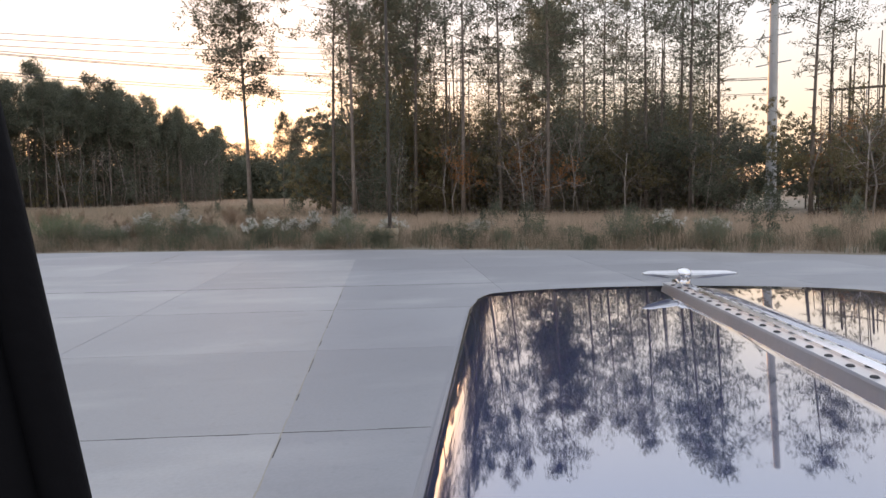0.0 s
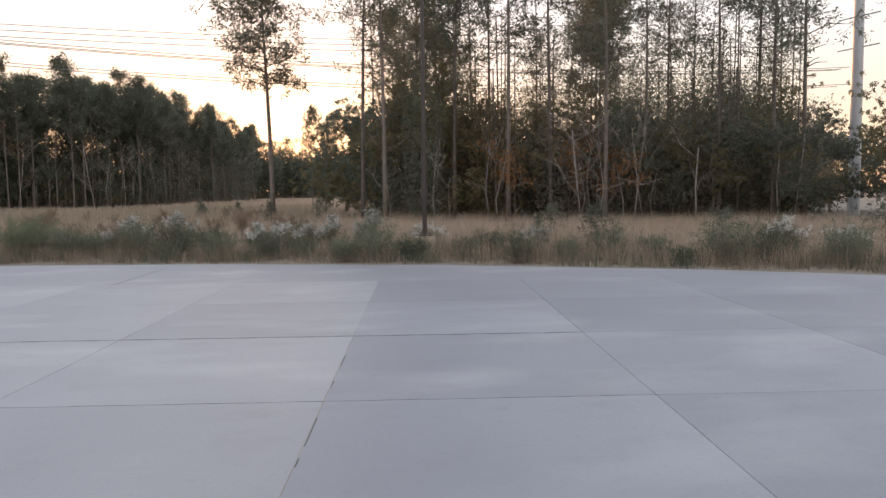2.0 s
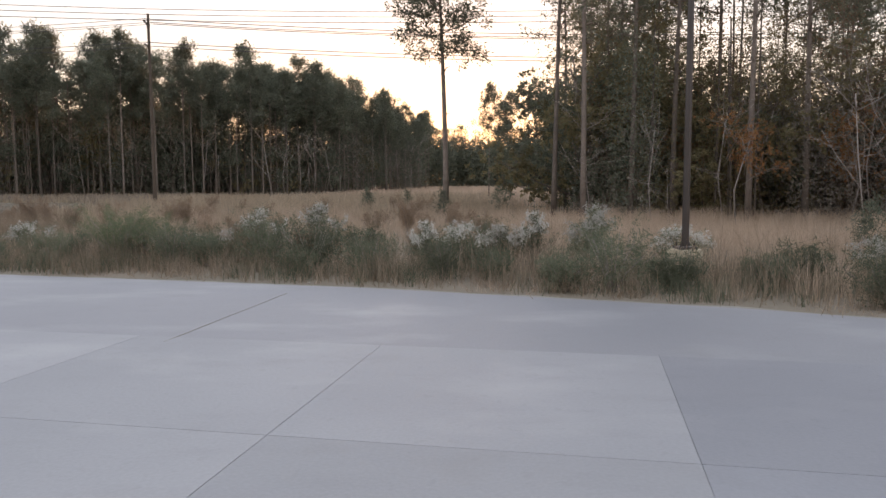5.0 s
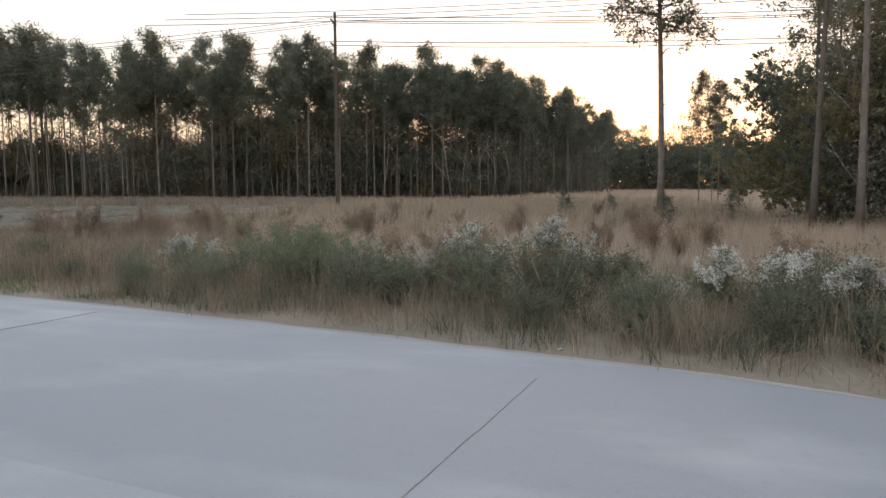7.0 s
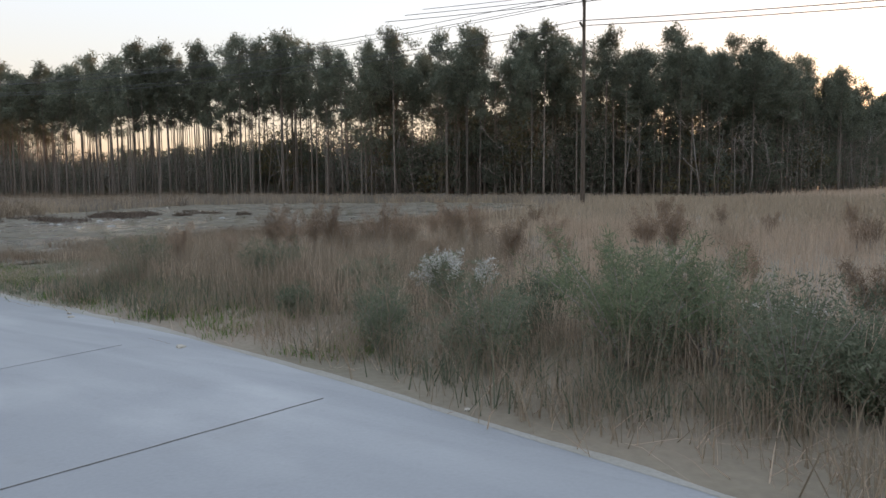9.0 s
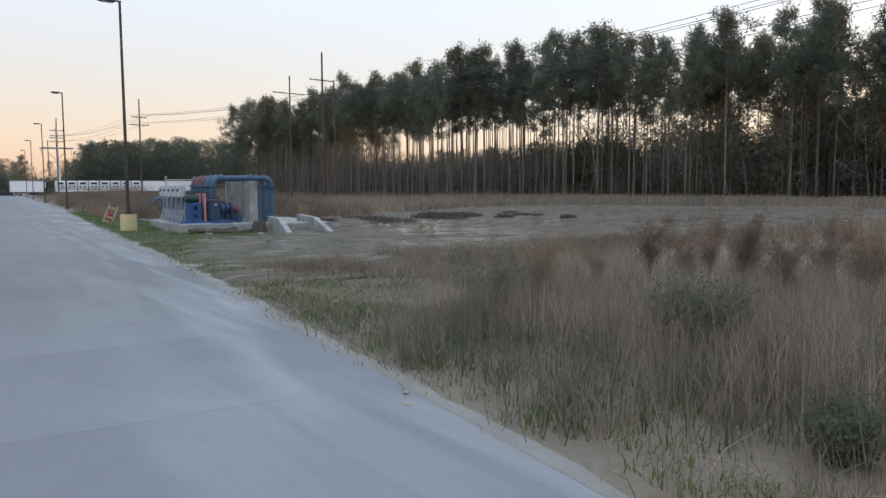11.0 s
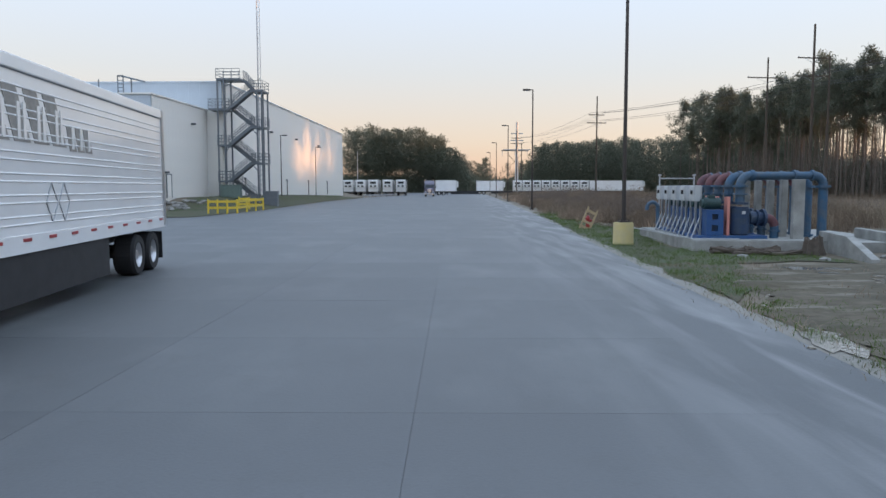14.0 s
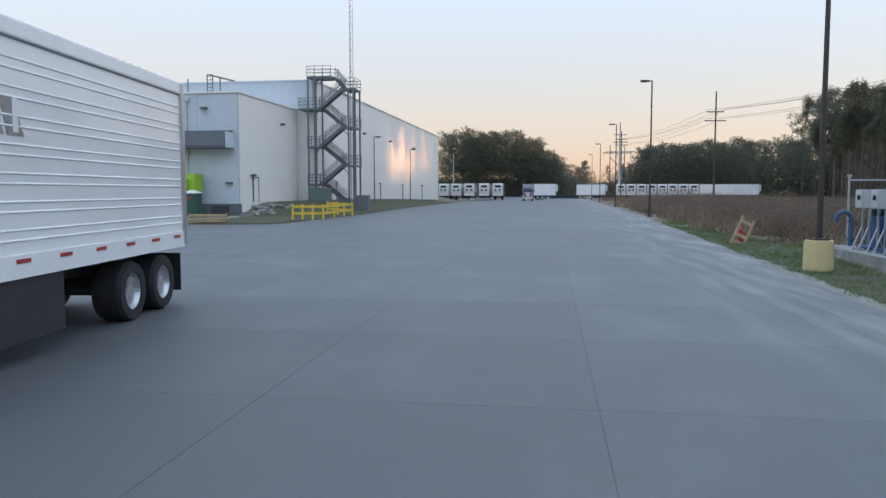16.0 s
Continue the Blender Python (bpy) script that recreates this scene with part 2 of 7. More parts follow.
M_YELLOW = material("faded_yellow_paint", (0.62, 0.50, 0.22), 0.7, vary=0.2, scale=3, fine=30, bump=0.2, other=(0.55, 0.47, 0.27))
M_TANFOOT = material("weathered_tan_concrete", (0.44, 0.37, 0.25), 0.9, vary=0.3, scale=4, fine=30, bump=0.3, other=(0.33, 0.30, 0.23))
M_YRAIL = material("yellow_rail_paint", (0.72, 0.52, 0.05), 0.5, vary=0.15, scale=4, fine=40, bump=0.05)
M_BLUE = material("pump_blue_paint", (0.02, 0.07, 0.22), 0.45, vary=0.35, scale=3, fine=30, bump=0.1, other=(0.03, 0.09, 0.2))
M_BLUEP = material("faded_blue_pipe", (0.026, 0.092, 0.175), 0.55, vary=0.5, scale=3.2, fine=24, bump=0.2, other=(0.075, 0.105, 0.135))
M_REDP = material("faded_red_pipe", (0.17, 0.055, 0.055), 0.6, vary=0.5, scale=4, fine=30, bump=0.15, other=(0.09, 0.06, 0.075))
M_BODY = material("grimy_navy_casting", (0.016, 0.042, 0.10), 0.5, vary=0.45, scale=4, fine=30, bump=0.2, other=(0.035, 0.055, 0.085))
M_CORAL = material("coral_guard_paint", (0.66, 0.27, 0.22), 0.55, vary=0.12, scale=3, fine=40, bump=0.05)
M_MOTOR = material("dark_teal_motor", (0.035, 0.075, 0.075), 0.5, vary=0.3, scale=5, fine=40, bump=0.1)
M_GALV = material("galvanised_steel", (0.45, 0.46, 0.47), 0.45, metal=0.5, vary=0.18, scale=5, fine=50, bump=0.05)
M_PANELBOX = material("grey_enclosure", (0.50, 0.51, 0.51), 0.5, vary=0.1, scale=4, fine=40, bump=0.02)
M_STAIR = material("grey_stair_steel", (0.17, 0.19, 0.21), 0.5, metal=0.3, vary=0.15, scale=2, fine=30, bump=0.05)
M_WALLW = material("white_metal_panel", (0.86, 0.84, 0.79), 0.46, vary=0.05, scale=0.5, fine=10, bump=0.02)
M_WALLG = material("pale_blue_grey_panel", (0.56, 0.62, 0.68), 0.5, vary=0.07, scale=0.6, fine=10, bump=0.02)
M_BASEG = material("grey_base_paint", (0.14, 0.16, 0.17), 0.7, vary=0.15)
M_AWN = material("charcoal_awning_metal", (0.085, 0.095, 0.11), 0.5, vary=0.15, scale=1.5, fine=30, bump=0.05)
M_LIME = material("lime_green_paint", (0.36, 0.58, 0.05), 0.45, vary=0.12, scale=2, fine=30, bump=0.05)
M_DKGREEN = material("dark_green_plastic", (0.03, 0.09, 0.065), 0.5, vary=0.15)
M_BLACK = material("black_rubber", (0.022, 0.022, 0.024), 0.75, vary=0.25, scale=4, fine=40, bump=0.2)
M_DARK = material("dark_chassis", (0.035, 0.035, 0.038), 0.7, vary=0.3, scale=3, fine=40, bump=0.1)
M_TRAILER = material("white_trailer_panel", (0.9, 0.9, 0.89), 0.25, coat=0.6, vary=0.05, scale=0.9, fine=18, bump=0.02, other=(0.83, 0.82, 0.81))
M_ALU = material("bare_aluminium", (0.62, 0.62, 0.63), 0.32, metal=0.85, vary=0.12, scale=4, fine=60, bump=0.04)
M_CHROME = material("polished_metal", (0.72, 0.72, 0.73), 0.14, metal=1.0, vary=0.08, scale=5, fine=60, bump=0.02)
M_REFL = material("red_reflector", (0.38, 0.03, 0.03), 0.3, vary=0.1, bump=0)
M_LETTER = material("grey_brown_vinyl", (0.34, 0.32, 0.29), 0.5, vary=0.3, scale=6, fine=50, bump=0)
M_NAVY = material("navy_truck_paint", (0.014, 0.028, 0.09), 0.02, vary=0.05, scale=3, fine=30, bump=0, spec=0.8, coat=1.0)
M_CABBLUE = material("tractor_blue_paint", (0.03, 0.17, 0.36), 0.25, vary=0.08, scale=3, fine=30, bump=0, coat=0.6)
M_CABDARK = material("slate_blue_paint", (0.15, 0.14, 0.19), 0.3, vary=0.1, scale=3, fine=30, bump=0, coat=0.4)
M_TRIM = material("dark_cab_trim", (0.004, 0.004, 0.005), 0.8, spec=0.1, vary=0.15, scale=8, fine=80, bump=0.1)
M_WOOD = material("weathered_wood", (0.50, 0.38, 0.22), 0.85, vary=0.3, scale=3, fine=40, bump=0.3)
M_LOG = material("rotten_log_bark", (0.12, 0.095, 0.075), 0.95, vary=0.4, scale=5, fine=30, bump=0.8)
M_ROCK = material("broken_concrete_rubble", (0.30, 0.29, 0.27), 0.9, vary=0.35, scale=3, fine=20, bump=0.5, random_tone=0.2)
M_GLASS = material("dark_window_glass", (0.02, 0.025, 0.03), 0.05, vary=0.1, bump=0)
M_LAMPGLASS = material("lamp_lens", (0.55, 0.56, 0.55), 0.3, vary=0.1, bump=0)
M_WHITE = material("white_paint", (0.75, 0.75, 0.73), 0.5, vary=0.08, bump=0.03)
M_CABINET = material("grey_green_cabinet_paint", (0.15, 0.21, 0.19), 0.5, vary=0.12, scale=3, fine=30, bump=0.03)
M_CRACK = material("dusty_joint_filler", (0.23, 0.22, 0.21), 0.9, vary=0.4, scale=2, fine=30, bump=0.2)
M_SEAL = material("tar_joint_sealant", (0.035, 0.033, 0.032), 0.8, vary=0.4, scale=3, fine=40, bump=0.2)
M_TANBARK = material("pale_debris", (0.40, 0.36, 0.30), 0.9, vary=0.3, scale=3, fine=30, bump=0.3)


# ---- building helpers ----
def part(name, bm, mat, parent=None, label="", smooth=False):
    me = bpy.data.meshes.new(name)
    bm.to_mesh(me)
    bm.free()
    me.materials.append(mat)
    if smooth:
        me.shade_smooth()
    ob = new(name, me)
    ob.parent = parent
    return tagged(ob, label)


def thing(name, label, category, m=None, group=""):
    ob = new(name)
    ob.empty_display_size = 0.3
    if m is not None:
        ob.matrix_basis = m
    return tagged(ob, label, category, group)


def box(bm, x, y, z, sx, sy, sz, m=None, bevel=0.0):
    """A box by its centre and full sizes; bevel rounds its edges."""
    mm = pose(x, y, z) @ Matrix.Diagonal((sx, sy, sz, 1))
    geom = bmesh.ops.create_cube(bm, size=1, matrix=(m @ mm) if m is not None else mm)
    if bevel:
        edges = {e for v in geom["verts"] for e in v.link_edges}
        bmesh.ops.bevel(bm, geom=list(edges), offset=bevel, segments=2, affect="EDGES", profile=0.6)
    return bm


def rod(bm, p, q, r0, r1=None, seg=10, cap=True):
    """A straight round bar from p to q."""
    p, q = Vector(p), Vector(q)
    r1 = r0 if r1 is None else r1
    d = q - p
    turn = d.to_track_quat("Z", "Y").to_matrix().to_4x4()
    bmesh.ops.create_cone(bm, cap_ends=cap, segments=seg, radius1=r0, radius2=r1, depth=d.length, matrix=Matrix.Translation((p + q) / 2) @ turn)
    return bm


def tube(bm, pts, radii, seg=10):
    """A bent round bar through points."""
    pts = [Vector(p) for p in pts]
    if isinstance(radii, (int, float)):
        radii = [radii] * len(pts)
    rings, last = [], Vector((1, 0.013, 0.021))
    for i, p in enumerate(pts):
        d = (pts[min(i + 1, len(pts) - 1)] - pts[max(i - 1, 0)]).normalized()
        a = last - d * last.dot(d)
        if a.length < 0.01:
            a = d.orthogonal()
        a.normalize()
        last = a
        b = d.cross(a)
        rings.append([bm.verts.new(p + (a * math.cos(k * 2 * math.pi / seg) + b * math.sin(k * 2 * math.pi / seg)) * radii[i]) for k in range(seg)])
    for r, s in zip(rings, rings[1:]):
        for k in range(seg):
            bm.faces.new((r[k], r[(k + 1) % seg], s[(k + 1) % seg], s[k]))
    bm.faces.new(rings[0][::-1])
    bm.faces.new(rings[-1])
    return bm


def slab(bm, outline, z0, z1):
    """An upright prism over an outline in the plan."""
    lo = [bm.verts.new((x, y, z0)) for x, y in outline]
    hi = [bm.verts.new((x, y, z1)) for x, y in outline]
    n = len(lo)
    bm.faces.new(hi)
    bm.faces.new(lo[::-1])
    for i in range(n):
        bm.faces.new((lo[i], lo[(i + 1) % n], hi[(i + 1) % n], hi[i]))
    bmesh.ops.recalc_face_normals(bm, faces=bm.faces[:])
    return bm


def arc(cx, cz, r, a0, a1, n):
    return [(cx + r * math.cos(radians(a0 + (a1 - a0) * i / n)), cz + r * math.sin(radians(a0 + (a1 - a0) * i / n))) for i in range(n + 1)]


def raw(name, verts, faces, mat, parent=None, label=""):
    """A mesh from arrays of equal-sided faces."""
    me = bpy.data.meshes.new(name)
    v, f = np.asarray(verts, np.float32), np.asarray(faces, np.int32)
    k = f.shape[1]
    me.vertices.add(len(v))
    me.vertices.foreach_set("co", v.ravel())
    me.loops.add(f.size)
    me.loops.foreach_set("vertex_index", f.ravel())
    me.polygons.add(len(f))
    me.polygons.foreach_set("loop_start", np.arange(0, f.size, k, dtype=np.int32))
    me.polygons.foreach_set("loop_total", np.full(len(f), k, np.int32))
    me.update(calc_edges=True)
    me.materials.append(mat)
    ob = new(name, me)
    ob.parent = parent
    return tagged(ob, label)


# ---- plan ----
ROAD_EAST = [(-7, -60), (13, -33), (22.3, -19.6), (27.5, -12.5), (31.2, -5.5), (33.7, 1.5), (35.2, 7.5), (36.1, 11.5), (36.8, 15.0), (37.2, 18.8), (37.45, 21.5), (37.7, 24.5), (38.3, 30), (38.7, 36), (39.1, 42), (39.7, 50), (40.9, 64), (42.1, 80), (43.2, 97), (47.6, 166), (52, 240), (59, 360)]
ROAD_WEST = [(28, 360), (27, 225), (21, 190), (17.6, 136), (17.3, 97), (15.9, 78.6), (10, 75.4), (5, 73.4), (-60, 73), (-60, -60)]


def inside(x, y, poly):
    """Which of the points lie in the polygon."""
    x, y = np.asarray(x, float), np.asarray(y, float)
    hit = np.zeros(x.shape, bool)
    for (x0, y0), (x1, y1) in zip(poly, poly[1:] + poly[:1]):
        with np.errstate(divide="ignore", invalid="ignore"):
            hit ^= ((y0 > y) != (y1 > y)) & (x < (x1 - x0) * (y - y0) / (y1 - y0 + 1e-12) + x0)
    return hit


def east_edge(y):
    """The road's eastern edge at y."""
    return np.interp(y, [p[1] for p in ROAD_EAST], [p[0] for p in ROAD_EAST])


def land(x, y):
    """The height of the ground: level, with a low bank up to the warehouse and shallow unevenness in the field."""
    x, y = np.asarray(x, float), np.asarray(y, float)
    bank = np.clip((17.0 - x) / 7, 0, 1) * np.clip((y - 93) / 8, 0, 1) * np.clip((260 - y) / 40, 0, 1)
    bank *= np.clip((x + 80) / 60, 0, 1)
    off = np.clip((x - east_edge(y)) / 4, 0, 1)
    wave = 0.10 * np.sin(x * 0.31 + 1.3 * np.sin(y * 0.17)) * np.sin(y * 0.23 + 0.7) + 0.05 * np.sin(x * 1.1 + y * 0.7)
    pad = 1 - np.clip(1.6 - np.hypot(x - 45.5, y - 50) / 7, 0, 1)
    wet = 1 - np.clip(1.5 - ((x - 70) / 34) ** 2 - ((y - 47) / 19) ** 2, 0, 1)
    flush = 0.046 * np.clip((x - east_edge(y) + 1.2) / 0.6, 0, 1) * wet
    return 1.25 * bank * bank * (3 - 2 * bank) + off * wave * pad * wet + flush - 0.06


# ---- ground ----
def ground():
    """One sheet to the horizon, finer where the camera passes."""
    xs = np.unique(np.concatenate([np.arange(-60, 120, 1.6), np.arange(120, 200, 8), np.linspace(200, 2500, 16), -np.linspace(60, 2500, 16)]))
    ys = np.unique(np.concatenate([np.arange(-60, 120, 1.6), np.arange(120, 240, 6), np.linspace(240, 2500, 16), -np.linspace(60, 2500, 16)]))
    gx, gy = np.meshgrid(xs, ys, indexing="ij")
    v = np.stack([gx.ravel(), gy.ravel(), land(gx, gy).ravel()], 1)
    i = np.arange(len(xs) * len(ys)).reshape(len(xs), len(ys))
    f = np.stack([i[:-1, :-1].ravel(), i[1:, :-1].ravel(), i[1:, 1:].ravel(), i[:-1, 1:].ravel()], 1)
    ob = raw("ground", v, f, M_SOIL)
    ob.data.shade_smooth()
    return tagged(ob, "dry brown earth under dead grass, level to the woods", "ground", kind="structure")


ground()
bm = bmesh.new()
slab(bm, ROAD_EAST + ROAD_WEST, -0.30, -0.006)
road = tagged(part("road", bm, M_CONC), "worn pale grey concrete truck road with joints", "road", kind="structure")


def lumps(x, y, cell, stretch=1.0, seed=0):
    """Smooth random relief between 0 and 1, drawn out along x by stretch."""
    table = np.random.default_rng(seed).random((64, 64))
    u, v = np.asarray(x) / (cell * stretch), np.asarray(y) / cell
    i, j = np.floor(u).astype(int), np.floor(v).astype(int)
    a, b = u - i, v - j
    a, b = a * a * (3 - 2 * a), b * b * (3 - 2 * b)
    at = lambda p, q: table[p % 64, q % 64]  # noqa: E731
    return (at(i, j) * (1 - a) + at(i + 1, j) * a) * (1 - b) + (at(i, j + 1) * (1 - a) + at(i + 1, j + 1) * a) * b


def patch(name, outline, z, mat, label, category, jag=0.5, seed=1):
    """A thin sheet with an uneven edge that follows the land."""
    rng = random.Random(seed)
    pts = []
    for (x0, y0), (x1, y1) in zip(outline, outline[1:] + outline[:1]):
        n = max(2, int(math.hypot(x1 - x0, y1 - y0) / 1.2))
        for k in range(n):
            a = k / n
            pts.append((x0 + (x1 - x0) * a + rng.uniform(-jag, jag), y0 + (y1 - y0) * a + rng.uniform(-jag, jag)))
    bm = bmesh.new()
    face = bm.faces.new([bm.verts.new((x, y, 0)) for x, y in pts])
    bmesh.ops.triangulate(bm, faces=[face])
    for _ in range(2):
        bmesh.ops.subdivide_edges(bm, edges=[e for e in bm.edges if e.calc_length() > 1.6], cuts=1)
        bmesh.ops.triangulate(bm, faces=bm.faces[:])
    co = np.array([v.co[:2] for v in bm.verts])
    for v, h in zip(bm.verts, land(co[:, 0], co[:, 1])):
        v.co.z = h + z
    bmesh.ops.recalc_face_normals(bm, faces=bm.faces[:])
    if bm.faces[:] and bm.faces[:][0].normal.z < 0:
        bmesh.ops.reverse_faces(bm, faces=bm.faces[:])
    return tagged(part(name, bm, mat), label, category, kind="structure")


def dust_strip():
    """Pale dust and grit lying unevenly over the road's eastern edge."""
    ys = np.arange(-36, 150, 0.3)
    e = east_edge(ys)
    wide = np.interp(ys, [-36, 15, 28, 150], [0.14, 0.14, 0.26, 0.6]) * (0.5 + lumps(ys, ys * 0 + 8.1, 0.9, 1.0, 22) + 0.4 * lumps(ys, ys * 0 + 2.1, 0.33, 1.0, 23))
    rows = [np.stack([e - 0.02 + wide * k / 4, ys, -0.004 - 0.002 * k + 0 * ys], 1) for k in range(5)]
    v = np.concatenate(rows)
    n = len(ys)
    i = np.arange(n - 1)
    f = np.concatenate([np.stack([k * n + i, (k + 1) * n + i, (k + 1) * n + i + 1, k * n + i + 1], 1) for k in range(4)])
    ob = raw("edge_dust", v, f, M_DUST)
    ob.data.shade_smooth()
    tagged(ob, "pale dust and grit along the road's edge", "dust", kind="structure")


dust_strip()


# ---- trees ----
def sprays(rng, centres, dirs, count, length, width, droop=0.0, flat=1.0):
    """Small pointed leaves or needle bundles round each centre: arrays of vertices and triangles."""
    c = np.repeat(np.asarray(centres, float), count, 0)
    d = np.repeat(np.asarray(dirs, float), count, 0)
    n = len(c)
    a = rng.normal(size=(n, 3))
    a[:, 2] *= flat
    a = a / np.linalg.norm(a, axis=1)[:, None] + 0.55 * d
    a[:, 2] -= droop
    a /= np.linalg.norm(a, axis=1)[:, None]
    s = np.cross(a, rng.normal(size=(n, 3)))
    s /= np.linalg.norm(s, axis=1)[:, None] + 1e-9
    ln = length * rng.uniform(0.6, 1.25, (n, 1))
    w = width * rng.uniform(0.7, 1.3, (n, 1))
    base = c + rng.normal(size=(n, 3)) * length * 0.5
    tip = base + a * ln
    v = np.stack([base + a * ln * 0.2 + s * w, tip, base + a * ln * 0.1 - s * w], 1).reshape(-1, 3)
    return v, np.arange(3 * n).reshape(n, 3)


def pine(seed, h, clear, spread, limbs, tufts, count, size=0.42, radius=0.17, lean=0.02, stubs=6, knots=0):
    """A tall pine: bare tapered trunk, limbs in the upper part, needle tufts. Returns (trunk mesh object, crown)."""
    rng = np.random.default_rng(seed)
    knots = knots or tufts
    tree = thing("pine_tree", "tall pine with a bare trunk and a thin crown of needles", "tree")
    bm = bmesh.new()
    bend = rng.normal(size=2) * lean
    spine = []
    for i in range(9):
        k = i / 8
        spine.append((bend[0] * h * k * k + 0.06 * math.sin(seed + 5 * k), bend[1] * h * k * k + 0.06 * math.cos(seed * 2 + 4 * k), h * k - 0.15 * (i == 0)))
    tube(bm, spine, [radius * (1.25 if i == 0 else 1) * (1 - 0.86 * (i / 8) ** 1.2) for i in range(9)], 8)
    sp = np.array(spine)
    at = lambda z: np.array([np.interp(z, sp[:, 2], sp[:, k]) for k in range(3)])  # noqa: E731
    cs, ds = [], []
    lobe, turn0 = rng.uniform(0.1, 0.4), rng.uniform(0, 6.28)
    for i in range(limbs + stubs):
        live = i < limbs
        k = (i + 0.5) / limbs if live else rng.uniform(-0.55, 0.05)
        z = h * (clear + (1 - clear) * (k ** 0.9 if k > 0 else k))
        ang = rng.uniform(0, 2 * math.pi)
        reach = spread * (0.45 + 0.55 * math.sin(math.pi * min(1, 0.22 + 0.78 * k))) * rng.uniform(0.55, 1.2) * (1.02 - 0.5 * max(k, 0) ** 3)
        reach *= 1 + lobe * math.sin(2 * ang + turn0 + 5 * k)
        if not live:
            reach *= 0.45
        rise = rng.uniform(-0.05, 0.35) + 0.35 * max(k, 0)
        p0 = at(z)
        out = np.array([math.cos(ang), math.sin(ang), rise])
        bow = np.array([0, 0, rng.uniform(-0.1, 0.14)])
        p1, p2 = p0 + out * reach * 0.5 + bow * reach, p0 + out * reach
        r = radius * 0.26 * (1.1 - 0.6 * max(k, 0))
        tube(bm, [p0, p1, p2], [r, r * 0.7, r * 0.25], 3)
        if not live:
            continue
        for j in range(knots):
            u = rng.uniform(0.3, 1.05)
            q0 = p0 + (p2 - p0) * min(u, 1.0) + bow * reach * (1 - (2 * u - 1) ** 2)
            q = q0 + np.clip(rng.normal(size=3), -1.6, 1.6) * min(reach, 2.6) * 0.28 * np.array([1, 1, 0.6])
            if knots < tufts:
                tube(bm, [q0, q], [r * 0.3, r * 0.12], 3)
            for _ in range(tufts // knots):
                cs.append(q + rng.normal(size=3) * size * np.array([0.62, 0.62, 0.36]) * (knots < tufts))
                ds.append(out / np.linalg.norm(out))
    for j in range(3):
        cs.append(at(h) + rng.normal(size=3) * 0.5)
        ds.append((0, 0, 1))
    part("trunk", bm, M_BARK, tree, smooth=True)
    v, f = sprays(rng, cs, ds, count, size, size * 0.13)
    raw("crown", v, f, M_PINE, tree)
    return tree


def broadleaf(seed, h, spread, leaves, count, mat, size=0.16, bark=M_BARK2, radius=0.075, name="young_tree", label="thin young tree with sparse autumn leaves", bare=0.3):
    """A slim broad-leaved tree with forking branches and scattered leaves."""
    rng = np.random.default_rng(seed)
    tree = thing(name, label, "tree")
    bm = bmesh.new()
    cs, ds = [], []

    def limb(p, d, ln, r, depth):
        q1 = p + d * ln * 0.5 + rng.normal(size=3) * ln * 0.05
        q2 = p + d * ln + rng.normal(size=3) * ln * 0.08
        tube(bm, [p, q1, q2], [r, r * 0.8, r * 0.5], 6 if depth == 0 else 4)
        if depth >= 1:
            for _ in range(leaves):
                cs.append(p + (q2 - p) * rng.uniform(0.2, 1.1) + rng.normal(size=3) * spread * 0.16)
                ds.append(d)
        if depth < 3:
            for _ in range(3 if depth else 5):
                u = rng.uniform(bare if depth == 0 else 0.35, 1.0)
                nd = d * rng.uniform(0.4, 1) + rng.normal(size=3) * np.array([0.75, 0.75, 0.25])
                nd /= np.linalg.norm(nd)
                limb(p + (q2 - p) * u, nd, ln * rng.uniform(0.4, 0.62) * (spread / (h * 0.3)) ** 0.4, r * 0.5, depth + 1)

    limb(np.array([0, 0, -0.1]), np.array([rng.normal() * 0.05, rng.normal() * 0.05, 1.0]), h * 0.72, radius, 0)
    part("trunk", bm, bark, tree, smooth=True)
    if leaves:
        v, f = sprays(rng, cs, ds, count, size, size * 0.36, droop=0.3)
        raw("crown", v, f, mat, tree)
    return tree


def clearing(x, y):
    """The cut strip in the stand before the steel pole."""
    along = (62.5 - x) * 0.776 + (y + 46.2) * 0.631
    return -1.5 < along < 34 and abs((x - 62.5) * 0.631 + (y + 46.2) * 0.776) < 2.3 + along * 0.03


def plant(tree, x, y, turn, s=1.0, dz=0.0, wide=1.0):
    if clearing(x, y) or math.hypot(x - 35.2, y + 5.5) < 1.1:
        return None
    ob = copy_thing(tree, pose(x, y, float(land(x, y)) + dz, 0, 0, turn))
    ob.scale = (s * wide, s * wide, s)
    return ob


def scrap(tree):
    """Removes a model that was only there to be copied."""
    for o in (*tree.children_recursive, tree):
        bpy.data.objects.remove(o)


